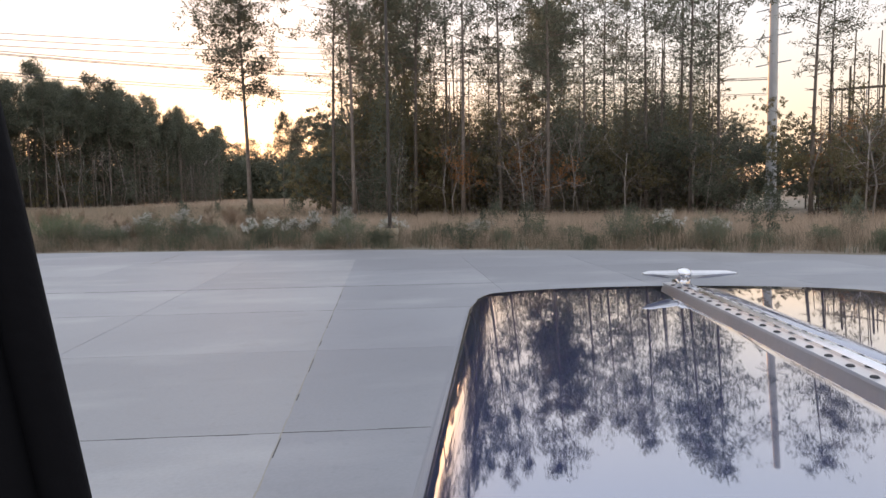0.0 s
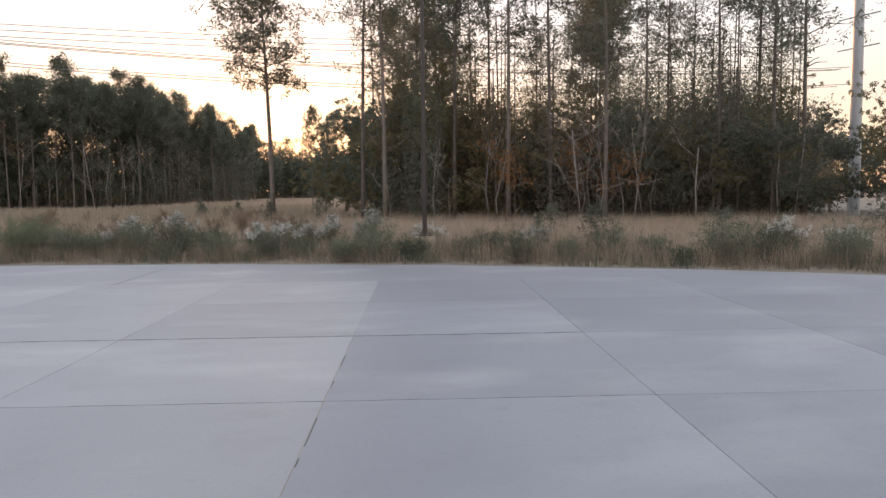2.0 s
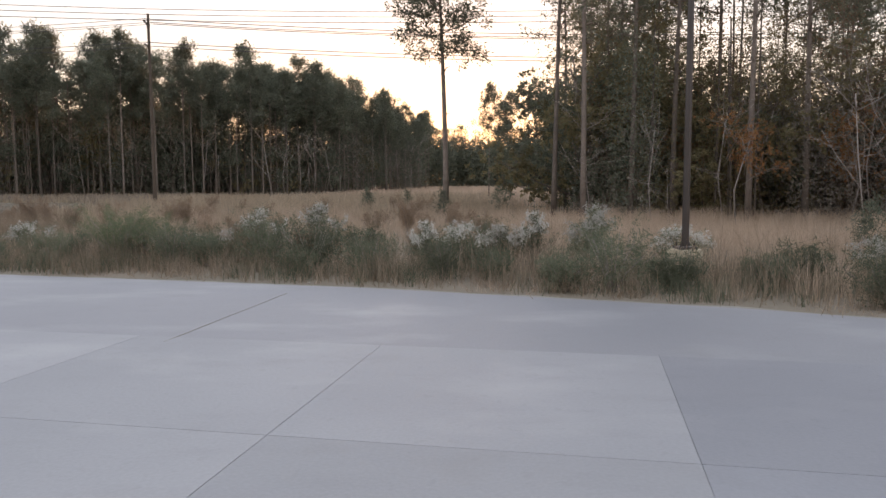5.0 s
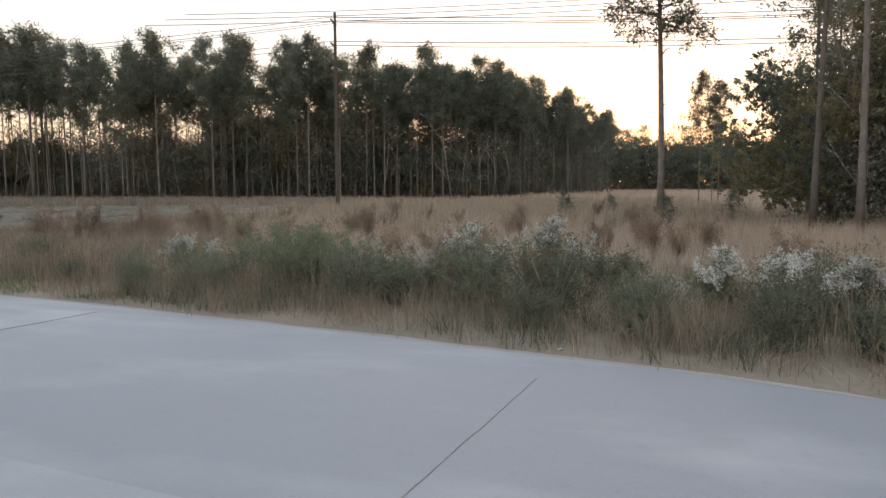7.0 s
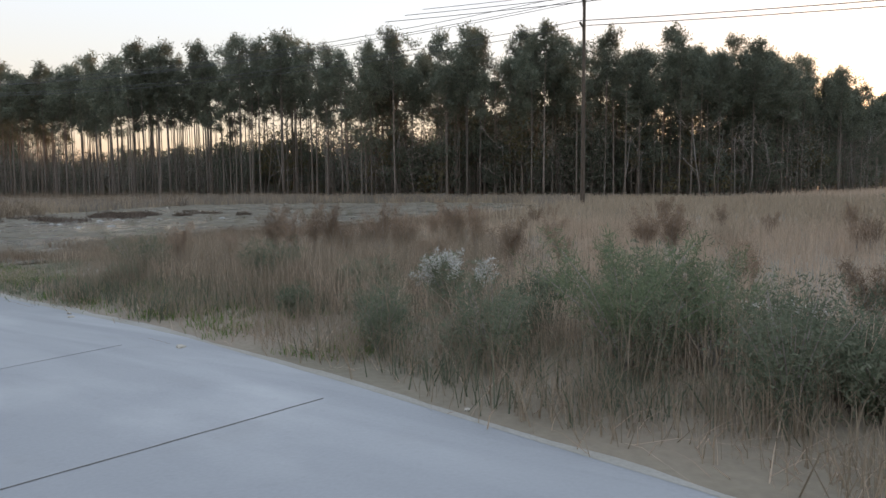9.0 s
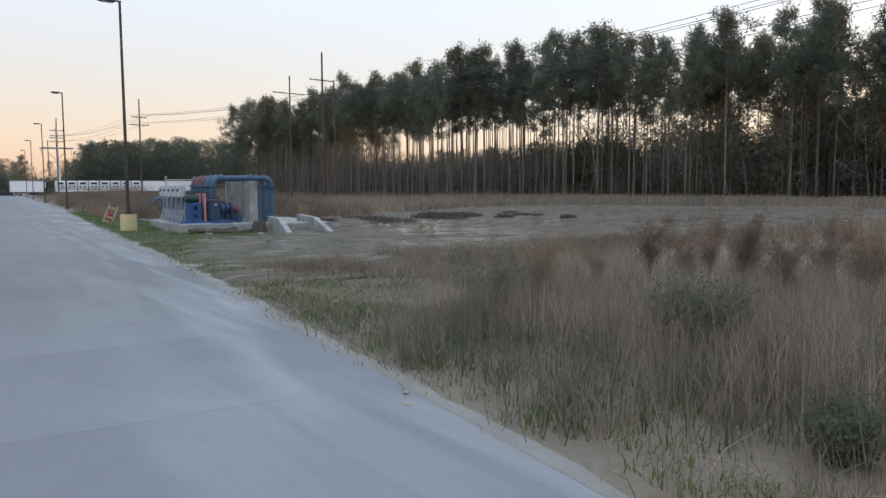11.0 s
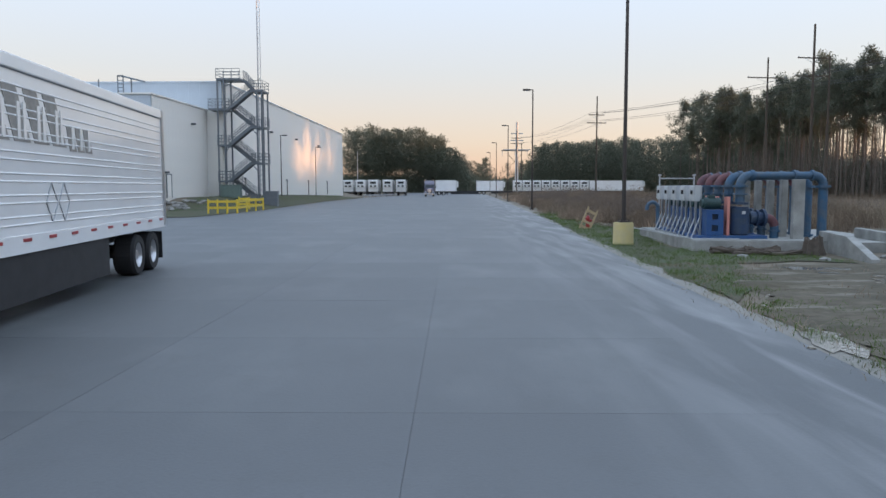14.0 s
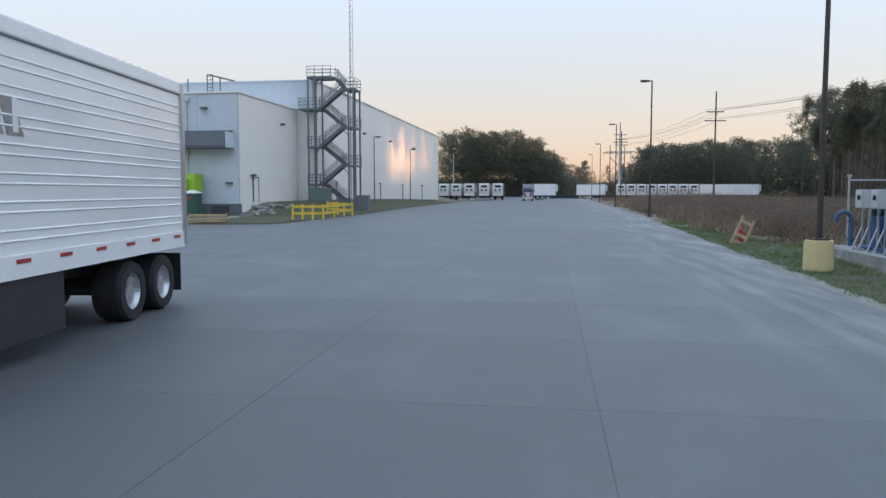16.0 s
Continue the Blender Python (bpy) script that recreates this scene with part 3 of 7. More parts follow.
NEAR = [pine(11 + i, 21.6, c + 0.05, s, round(55 * (0.95 - c)), 16, 8, 0.34, 0.15, stubs=16, knots=8) for i, (c, s) in enumerate(((0.50, 3.9), (0.42, 3.5), (0.56, 3.3), (0.47, 3.8)))]
FARP = [pine(31 + i, 25, c, s, 22, 9, 16, 0.66, 0.16, stubs=3, knots=3) for i, (c, s) in enumerate(((0.58, 3.6), (0.62, 3.2), (0.56, 3.9), (0.64, 3.4)))]
RUSTY = [broadleaf(51 + i, 8.5, 2.4, 5, 13, (M_RUST, M_OLIVE, M_OLIVE, M_RUST)[i], 0.13) for i in range(4)]
BARE = [broadleaf(61 + i, 12, 2.6, 0, 1, M_OLIVE, radius=0.055, name="bare_tree", label="bare grey leafless tree among the pines", bark=M_BARK2) for i in range(2)]
MIDP = pine(46, 25, 0.36, 3.9, 26, 7, 10, 0.9, 0.2, stubs=0)
LOWP = pine(45, 25, 0.35, 4.4, 17, 5, 9, 1.1, 0.2, stubs=0)
BUSHY = [broadleaf(71 + i, 9.5, 3.0, 6, 28, (M_PINE, M_OLIVE, M_PINE)[i], 0.14, bark=M_BARK, bare=0.12, name="evergreen_tree", label="dark bushy evergreen at the wood's edge") for i in range(3)]

rng = random.Random(5)
# the lone pine beside the gap
LONE = pine(17, 21, 0.50, 4.3, 60, 24, 10, 0.37, 0.2, stubs=4, knots=8)
lone = plant(LONE, 69.2, 1.0, 40, 1.0)
scrap(LONE)
tagged(lone, "lone tall pine standing apart in the field")
# the near stand: tall pines along its front, by bearing and distance from the yard
for bearing, dist, s in ((95.4, 58, 1.0), (97.0, 56, 1.06), (99.6, 57, 1.04), (101.8, 57, 1.02), (104.3, 60, 1.0), (105.5, 55, 1.08), (108.4, 57, 1.05), (112.0, 54, 1.1), (114.7, 57, 0.98), (116.2, 61, 1.0), (119.3, 56, 1.0), (121.6, 60, 1.02), (122.4, 55, 0.95), (124.4, 58, 1.05), (125.7, 61, 1.0), (126.9, 60, 0.93), (129.6, 51, 1.05), (130.4, 57, 1.0), (131.4, 62, 0.95)):
    plant(rng.choice(NEAR), 3.0 + dist * math.sin(radians(bearing)), dist * math.cos(radians(bearing)), rng.uniform(0, 360), s * rng.uniform(0.94, 1.03))
for _ in range(18):
    x, y = rng.uniform(65, 103), rng.triangular(-50, -9, -13)
    if y < -5 - (x - 55) * 0.03:
        plant(rng.choice(NEAR[:3] + FARP[:1]), x, y, rng.uniform(0, 360), rng.uniform(0.8, 1.02))
thin = random.Random(77)
for bearing in (96.3, 98.5, 103.1, 107.5, 110.8, 117.8, 123.3, 127.8, 128.6):
    dist = thin.uniform(58, 70)
    plant(thin.choice(NEAR), 3.0 + dist * math.sin(radians(bearing)), dist * math.cos(radians(bearing)), thin.uniform(0, 360), thin.uniform(0.86, 1.08), wide=thin.uniform(0.6, 0.85))
# undergrowth trees in and before the stand
for i in range(76):
    b, d = rng.uniform(97.4, 138), rng.uniform(52, 74)
    t = rng.choice(RUSTY + RUSTY + BUSHY)
    plant(t, 3.0 + d * math.sin(radians(b)), d * math.cos(radians(b)), rng.uniform(0, 360), rng.uniform(0.5, 0.95))
for i in range(42):
    b, d = rng.uniform(97.5, 136), rng.uniform(58, 72)
    plant(rng.choice(BUSHY), 3.0 + d * math.sin(radians(b)), d * math.cos(radians(b)), rng.uniform(0, 360), rng.uniform(0.72, 1.15), wide=1.2)
for i in range(34):
    b, d = rng.uniform(97, 134), rng.uniform(51, 62)
    plant(rng.choice(BARE), 3.0 + d * math.sin(radians(b)), d * math.cos(radians(b)), rng.uniform(0, 360), rng.uniform(0.4, 0.85), wide=0.7)
# small trees in the gap
for x, y, s in ((91, -2.6, 0.46), (100, -4.4, 0.42), (106, -5.5, 0.5)):
    plant(FARP[1], x, y, rng.uniform(0, 360), s, wide=0.8)
# low trees behind the steel pole
for x, y, s, turn in ((66.5, -47.2, 0.95, 20), (67.0, -50.5, 1.0, 140), (65.4, -52.5, 0.9, 250), (70.5, -53.5, 1.1, 80), (71.5, -49.5, 1.1, 200)):
    plant(BUSHY[0], x, y, turn, s, wide=1.2)
# dense evergreens at the stand's corner
for x, y, s in ((63.9, -7.8, 1.2), (67.9, -7.9, 1.4), (71.9, -8.6, 1.5), (75.9, -9.4, 1.5), (80.9, -10.4, 1.5), (66.9, -12.5, 1.4), (72.9, -14, 1.5), (86.9, -13.5, 1.4), (61.4, -10.5, 1.1), (92, -15.5, 1.4)):
    plant(rng.choice(BUSHY), x, y, rng.uniform(0, 360), s)
def join(name, model, places, label, category):
    """Many far trees as one mass: wood and leaf meshes merged."""
    top = thing(name, label, category)
    tagged(top, kind="stuff")
    for child in model.children:
        me = child.data
        v = np.empty(len(me.vertices) * 3, np.float32)
        me.vertices.foreach_get("co", v)
        v = v.reshape(-1, 3)
        sides = min(len(p.vertices) for p in me.polygons)
        f = np.array([p.vertices[:] for p in me.polygons if len(p.vertices) == sides])
        vs, fs, n = [], [], 0
        for x, y, z, a, sc in places:
            c, si = math.cos(a), math.sin(a)
            w = v @ np.array([[c, si, 0], [-si, c, 0], [0, 0, 1]]) * sc + (x, y, z)
            vs.append(w)
            fs.append(f + n)
            n += len(v)
        raw(child.name.split(".")[0], np.concatenate(vs), np.concatenate(fs), me.materials[0], top)
    return top


# the far wood along the power line
FRONT = [(108, 232), (109, 200), (110, 165), (110, 130), (113, 100), (116.8, 78), (124.4, 52), (136.4, 34), (152.4, 25), (177.4, 19), (207.4, 15), (242, 12)]
fx, fy = [p[0] for p in FRONT], [p[1] for p in FRONT]
along = np.cumsum([0] + [math.hypot(fx[i + 1] - fx[i], fy[i + 1] - fy[i]) for i in range(len(fx) - 1)])


def front(s, back):
    """A place s metres along the far wood's edge and so far back in it."""
    x, y = np.interp(s, along, fx), np.interp(s, along, fy)
    x2, y2 = np.interp(s + 2, along, fx), np.interp(s + 2, along, fy)
    dx, dy = x2 - x, y2 - y
    n = math.hypot(dx, dy) or 1
    return float(x - dy / n * back), float(y + dx / n * back)


s, back_rows = 0.0, [[], [], [], []]
while s < along[-1] - 3:
    thick = s > 125
    tall = float(np.interp(s, [0, 132, 145, 154, 165, 181, 192, 198, 207, 214, 222, 232, 250, 266, 285, 320, 400], [0.97, 0.97, 0.94, 0.86, 0.88, 0.93, 0.90, 0.82, 0.89, 0.98, 0.90, 0.93, 0.84, 0.76, 0.79, 0.85, 0.85]))
    for row in range(3):
        x, y = front(s + rng.uniform(-1.6, 1.6), row * 7 + rng.uniform(-2, 2.5))
        k = rng.randrange(4)
        if row == 2 and rng.random() < 0.35:
            continue
        if row < 2:
            plant(FARP[k], x, y, rng.uniform(0, 360), rng.choice((0.78, 0.86, 0.92, 0.97, 1.02, 1.07)) * rng.uniform(0.97, 1.03) * tall, wide=rng.uniform(0.72, 1.0))
        else:
            back_rows[k].append((x, y, float(land(x, y)), rng.uniform(0, 6.3), rng.uniform(0.88, 1.08) * tall))
    if thick and rng.random() < 0.9:
        for _ in range(1):
            x, y = front(s, rng.uniform(2, 11))
            plant(rng.choice(BUSHY), x, y, rng.uniform(0, 360), rng.uniform(1.0, 1.45))
        if s > 146:
            x, y = front(s, rng.uniform(3, 12))
            plant(MIDP, x, y, rng.uniform(0, 360), rng.uniform(0.72, 0.92) * tall, wide=1.2)
        if rng.random() < 0.5:
            x, y = front(s, rng.uniform(-2, 3))
            plant(rng.choice(BARE), x, y, rng.uniform(0, 360), rng.uniform(0.8, 1.5))
    s += rng.uniform(2.1, 3.2)


def mass(name, boxes, count, size, mat, label, seed, kind="stuff", category="undergrowth"):
    """A thicket of leaves: boxes of (x, y, radius, height), denser below."""
    g = np.random.default_rng(seed)
    b = np.array(boxes)
    pick = g.integers(0, len(b), count)
    r = np.sqrt(g.random(count)) * b[pick, 2]
    a = g.random(count) * 2 * np.pi
    x, y = b[pick, 0] + r * np.cos(a), b[pick, 1] + r * np.sin(a)
    z = g.random(count) ** 0.85 * b[pick, 3] * np.sqrt(np.clip(1.02 - (r / b[pick, 2]) ** 2 * 0.6, 0, 1))
    c = np.stack([x, y, z + land(x, y)], 1)
    v, f = sprays(g, c, np.tile([0, 0, 0.4], (count, 1)), 1, size, size * 0.32)
    ob = raw(name, v, f, mat)
    return tagged(ob, label, category, kind=kind)


def poles(name, places, label):
    """Bare straight stems standing close together, too many to count."""
    bm = bmesh.new()
    for x, y, h, r in places:
        z = float(land(x, y))
        rod(bm, (x, y, z - 0.1), (x + (h % 0.7 - 0.35), y + (h % 0.5 - 0.25), z + h), r, r * 0.55, 5, cap=False)
    tagged(part(name, bm, M_BARK, smooth=True), label, "woods", kind="stuff")


stem_rng = random.Random(19)
poles("far_stems", [(*front(stem_rng.uniform(0, 215), stem_rng.uniform(0, 18)), stem_rng.uniform(13, 19), stem_rng.uniform(0.08, 0.14)) for _ in range(330)], "thin straight pine stems crowding the far wood's edge")
stems = [(stem_rng.uniform(97.5, 137), stem_rng.uniform(55, 68)) for _ in range(90)]
stems = [(3.0 + d * math.sin(radians(b)), d * math.cos(radians(b)), stem_rng.uniform(7, 15), stem_rng.uniform(0.04, 0.085)) for b, d in stems]
poles("near_stems", [p for p in stems if not clearing(p[0], p[1])], "thin bare stems among the undergrowth of the stand")
for k in range(4):
    join("pine_wood", FARP[k], back_rows[k], "tall straight pines deep in the far wood", "woods")
# undergrowth under the far wood and in the near stand
heaps = []
for y in np.arange(57, 160, 0.6):
    off = rng.uniform(1.6, 10.0)
    heaps.append((float(east_edge(y)) + off, float(y), rng.uniform(0.45, 1.3), (0.35 + 0.14 * off) * rng.choice((0.6, 0.9, 1.15, 1.5))))
heaps = [h for h in heaps if not (h[0] < 49 and h[1] < 60.5) and math.hypot(h[0] - 41.9, h[1] - 62.2) > 2.0]
mass("weed_heaps", heaps, 105000, 0.11, M_THICK, "rounded heaps of brown dead brush along the road", 14)
mounds = []
mound_rng = random.Random(37)
for _ in range(64):
    y = mound_rng.uniform(61, 150)
    off = mound_rng.uniform(3.0, 14)
    mounds.append((float(east_edge(y)) + off, y, mound_rng.uniform(0.9, 1.9), mound_rng.uniform(1.1, 1.5) + 0.06 * off))
mass("brush_mounds", mounds, 95000, 0.10, M_MOUND, "grey-brown rounded brush standing back from the road", 52)
boxes = []
for s in np.arange(0, along[-1] - 3, 2.2):
    x, y = front(s, rng.uniform(7, 26) if s < 150 else rng.uniform(0, 15))
    boxes.append((x, y, rng.uniform(2.5, 4.5), rng.uniform(8.5, 10.5) + (5 if s > 125 else 0)))
    x, y = front(s, rng.uniform(18, 34))
    boxes.append((x, y, rng.uniform(3, 5), rng.uniform(8.5, 10.5) + (6 if s > 125 else 0)))
deep = [(*front(s, rng.uniform(22, 40)), rng.uniform(4, 6), rng.uniform(6, 9)) for s in np.arange(0, along[-1] - 3, 3)]
mass("deep_undergrowth", deep, 26000, 1.7, M_BRUSH, "dark thicket deep in the far wood", 8)
mass("far_undergrowth", boxes, 100000, 0.40, M_BRUSH, "dark tangled undergrowth beneath the far pine wood", 3)
mass("far_evergreens", boxes, 120000, 0.40, M_PINE, "dark evergreen thicket beneath the far pine wood", 43)
boxes = []
for _ in range(120):
    b, d = rng.uniform(97.0, 140), rng.uniform(55, 78)
    boxes.append((3.0 + d * math.sin(radians(b)), d * math.cos(radians(b)), rng.uniform(1.5, 3), rng.uniform(3.5, 10.5)))
boxes = [b for b in boxes if not clearing(b[0], b[1])]
mass("near_undergrowth", boxes, 150000, 0.15, M_BRUSH, "brown and olive undergrowth inside the near pine stand", 4)
clumps = []
for i in range(170):
    b, d = rng.uniform(97.6, 141) if i % 4 else rng.uniform(120, 141), rng.uniform(56, 74)
    clumps.append((3.0 + d * math.sin(radians(b)), d * math.cos(radians(b)), rng.uniform(1.3, 2.6), rng.choice((8.5, 10.0, 11.0, 12.0, 13.0)) * (0.6 if b > 131 else 1.0)))
clumps += [(66, -6.5, 2.2, 12.0), (68, -9, 2.4, 12.8), (64.2, -9.4, 2.0, 11.5), (71, -8, 2.5, 13.2), (75, -9.5, 2.6, 13.0)]
clear_of = lambda b: not any(clearing(b[0] + i * b[2] * 0.8, b[1] + j * b[2] * 0.8) for i in (-1, 0, 1) for j in (-1, 0, 1))  # noqa: E731
clumps = [b for b in clumps if clear_of(b)]
split = len(clumps) * 5 // 8
mass("evergreen_understory", clumps[split // 3:split] + clumps[-5:], 190000, 0.16, M_PINE, "dense dark evergreens filling the lower stand", 41)
mass("russet_understory", clumps[:split // 3], 60000, 0.15, M_RUSSET, "dull russet oak leaves hanging in the lower stand", 50)
mass("olive_understory", clumps[split:-5], 120000, 0.16, M_OLIVE, "olive and brown leafed young trees in the lower stand", 42)
# woods far off: behind the parked trailers, beyond the warehouse, and across the gap
far = []
# carried on unseen to x = 200 so that outer trees shade the inner
for i in range(140):
    x = rng.uniform(77, 200)
    far.append((x, rng.uniform(288, 330), 0, rng.uniform(0, 6.3), rng.uniform(0.92, 1.04) * (0.70 + 0.0022 * (x - 77))))
# hidden rows added behind them to keep low sun off the left clump
for i in range(50):
    far.append((rng.uniform(95, 200), rng.uniform(335, 372), 0, rng.uniform(0, 6.3), rng.uniform(0.75, 0.9)))
for i in range(80):
    x = rng.uniform(-4, 51)
    far.append((x, rng.uniform(335, 372), 0, rng.uniform(0, 6.3), rng.uniform(0.90, 1.12) * (1 - 0.45 * max(0.0, (x - 22) / 29) ** 3)))
for i in range(40):
    far.append((rng.uniform(285, 330), rng.uniform(-75, 25), 0, rng.uniform(0, 6.3), rng.uniform(0.75, 0.95)))
for i in range(24):
    far.append((rng.uniform(54, 96), rng.uniform(420, 470), 0, rng.uniform(0, 6.3), rng.uniform(0.55, 0.75)))
# trees hidden behind the far wood; they screen the warehouse from low sun
for i in range(90):
    far.append((rng.uniform(255, 285), rng.uniform(92, 156), 0, rng.uniform(0, 6.3), rng.uniform(0.98, 1.1)))
# added woods, hidden behind the far wood, that block the low sun
sun_block_rng = random.Random(23)
sun_block = [(sun_block_rng.uniform(285, 325), sun_block_rng.uniform(182, 430), 0, sun_block_rng.uniform(0, 6.3), sun_block_rng.uniform(0.82, 0.96)) for _ in range(120)]
join("far_woods", LOWP, sun_block, "hidden woods added in the east to block the low sun", "woods")
mass("far_woods_filling", [(x, y, 6.5, 20 * sc) for x, y, z, a, sc in sun_block], 120000, 1.6, M_PINE, "lower foliage of the hidden sun-blocking woods in the east", 51, category="woods")
floor_rng = random.Random(29)
low_brush = [(x, floor_rng.uniform(352, 376), 4.5, 8.5) for x in np.arange(-8, 58, 2.0)] + [(x, floor_rng.uniform(308, 334), 4.5, 8.5) for x in np.arange(76, 204, 2.4)] + [(x, 455.0, 5, 8) for x in np.arange(50, 100, 2.5)]
mass("far_brush", low_brush, 60000, 1.0, M_PINE, "dark brush closing the foot of the horizon woods", 53, category="woods")
join("far_woods", LOWP, far, "dark woods along the horizon, with hidden trees added to block the sun", "woods")
gap = [(rng.uniform(288, 322), y, 6, rng.uniform(17, 21)) for y in np.arange(-80, 26, 3)]
mass("gap_woods_filling", gap, 55000, 1.2, M_PINE, "low dark woods across the far end of the clearing", 9, category="woods")
boxes = [(x, y, 6.5, 25 * sc if 250 < x < 286 and y > 90 else 23 * sc) for x, y, z, a, sc in far]
mass("far_woods_filling", boxes, 300000, 0.58, M_PINE, "dark lower foliage of the horizon woods and their hidden sun-blocking trees", 6, category="woods")

for t in NEAR + FARP + RUSTY + BARE + BUSHY + [LOWP, MIDP]:
    scrap(t)


# ---- grass and weeds ----
def blades(name, x, y, height, width, mat, label, seed, lean=0.35, category="grass", base=None):
    """Bent tapering blades standing at the given places."""
    g = np.random.default_rng(seed)
    n = len(x)
    h = height * g.uniform(0.55, 1.2, n)
    a = g.random(n) * 2 * np.pi
    side = np.stack([np.cos(a), np.sin(a), np.zeros(n)], 1)
    b = g.random(n) * 2 * np.pi
    k = np.abs(g.normal(size=n)) * lean
    tilt = np.stack([np.cos(b) * k, np.sin(b) * k, np.ones(n)], 1)
    p = np.stack([x, y, land(x, y) - 0.02 if base is None else np.full(n, base)], 1)
    w = (width * g.uniform(0.6, 1.4, n))[:, None]
    hh = h[:, None]
    mid = p + tilt * hh * 0.55 * [0.6, 0.6, 1]
    tip = p + tilt * hh * [1.25, 1.25, 1 - 0.0]
    v = np.stack([p - side * w, p + side * w, mid + side * w * 0.7, mid - side * w * 0.7, tip], 1).reshape(-1, 3)
    i = np.arange(n)[:, None] * 5
    f = np.concatenate([i + [0, 1, 2], i + [0, 2, 3], i + [3, 2, 4]], 0)
    return tagged(raw(name, v, f, mat), label, category, kind="stuff")


def tufted(g, n, x0, x1, y0, y1, per, spread, keep):
    """Places gathered in tufts inside a stretch of the plan."""
    cx, cy = g.uniform(x0, x1, n), g.uniform(y0, y1, n)
    ok = keep(cx, cy)
    cx, cy = cx[ok], cy[ok]
    return np.repeat(cx, per) + g.normal(size=len(cx) * per) * spread, np.repeat(cy, per) + g.normal(size=len(cy) * per) * spread


MUD = [(38.6, 30.0), (38.2, 28.0), (40.5, 27.6), (43, 28.2), (46, 29.3), (49, 29.5), (58, 29), (74, 29), (92, 33), (103, 44), (100, 60), (88, 72), (70, 68), (60, 62), (53, 58), (51.5, 50), (47, 43.5), (43.5, 44), (41.0, 42), (39.9, 38.5), (39.3, 35), (39.0, 32.5)]
TURF = [(39.2, 36.6), (41, 40), (42.2, 44), (44.4, 44.6), (46, 44.0), (45.6, 47.2), (43.0, 47.0), (42.2, 51), (43.6, 56.5), (44.4, 59), (43.6, 66), (43.0, 74), (42.8, 84), (42.3, 80.8), (41.2, 66), (40.0, 52), (39.3, 43)]


def mud_field():
    """Rutted mud as a fine relief, with one sheet of water standing in its hollows."""
    xs, ys = np.arange(36.5, 104.5, 0.28), np.arange(25.5, 73, 0.22)
    gx, gy = np.meshgrid(xs, ys, indexing="ij")
    rise = 0.07 * lumps(gx, gy, 1.1, 2.2, 1) + 0.09 * lumps(gx, gy, 0.55, 1.6, 2) + 0.075 * lumps(gx, gy, 0.33, 1.2, 3) + 0.05 * lumps(gx, gy, 6.0, 1.5, 4)
    ruts = np.abs(((gy + 0.25 * gx + 1.5 * lumps(gx, gy, 9.0, 1.0, 5)) / 2.1) % 1.0 - 0.5)
    rise = rise - 0.05 * np.clip(1 - ruts / 0.13, 0, 1)
    wob = 1.4 * (lumps(gx, gy, 2.2, 1.0, 6) - 0.5), 1.4 * (lumps(gx, gy, 2.2, 1.0, 7) - 0.5)
    ok = inside(gx + wob[0], gy + wob[1], MUD) & off_road(gx, gy, 0.15)
    base = land(gx, gy)
    soft = ok.astype(float)
    for _ in range(3):
        soft[1:-1, 1:-1] = (soft[1:-1, 1:-1] * 2 + soft[:-2, 1:-1] + soft[2:, 1:-1] + soft[1:-1, :-2] + soft[1:-1, 2:]) / 6
    soft = np.clip(soft * 2 - 1, 0, 1)
    z = base - 0.03 + soft * (0.042 + rise * 0.45)
    i = np.arange(gx.size).reshape(gx.shape)
    keep = ok[:-1, :-1] & ok[1:, :-1] & ok[1:, 1:] & ok[:-1, 1:]
    f = np.stack([i[:-1, :-1][keep], i[1:, :-1][keep], i[1:, 1:][keep], i[:-1, 1:][keep]], 1)
    used, back = np.unique(f, return_inverse=True)
    v = np.stack([gx.ravel(), gy.ravel(), z.ravel()], 1)[used]
    mud = raw("mud", v, back.reshape(f.shape), M_MUD)
    mud.data.shade_smooth()
    tagged(mud, "bare wet mud with tyre ruts and puddles", "mud", kind="structure")
    # the water sheet: only where the hollows lie below its level
    level = np.quantile((rise * 0.45)[ok], 0.31)
    low_here = (soft > 0.9) & (rise * 0.45 < level + 0.03) & (gx > 42.2 + 1.5 * lumps(gx, gy, 2.0, 1.0, 9))
    keep = low_here[:-1, :-1] & low_here[1:, :-1] & low_here[1:, 1:] & low_here[:-1, 1:]
    f = np.stack([i[:-1, :-1][keep], i[1:, :-1][keep], i[1:, 1:][keep], i[:-1, 1:][keep]], 1)
    used, back = np.unique(f, return_inverse=True)
    v = np.stack([gx.ravel(), gy.ravel(), (base + 0.012 + level).ravel()], 1)[used]
    tagged(raw("puddle_water", v, back.reshape(f.shape), M_WATER), "shallow muddy water standing in the ruts", "water", kind="structure")


off_road = lambda x, y, m=0.4: x > east_edge(y) + m  # noqa: E731
mud_field()
patch("turf", TURF, 0.03, M_TURF, "short green grass beside the road", "grass", 0.15, 3)

g = np.random.default_rng(12)
wild = lambda x, y: off_road(x, y) & ~inside(x, y, MUD) & ~inside(x, y, TURF) & ~((x > 41) & (x < 52) & (y > 42) & (y < 59)) & (np.hypot(x - 35.2, y + 5.5) > 0.46)  # noqa: E731
low = lambda x, y: (y > 22) & ~off_road(x, y, 4.5)  # noqa: E731
ebb = lambda x, y: np.where((x < 66) & (y < 34), np.interp(y, [16, 26], [1.0, 0.42]), 1.0)  # noqa: E731
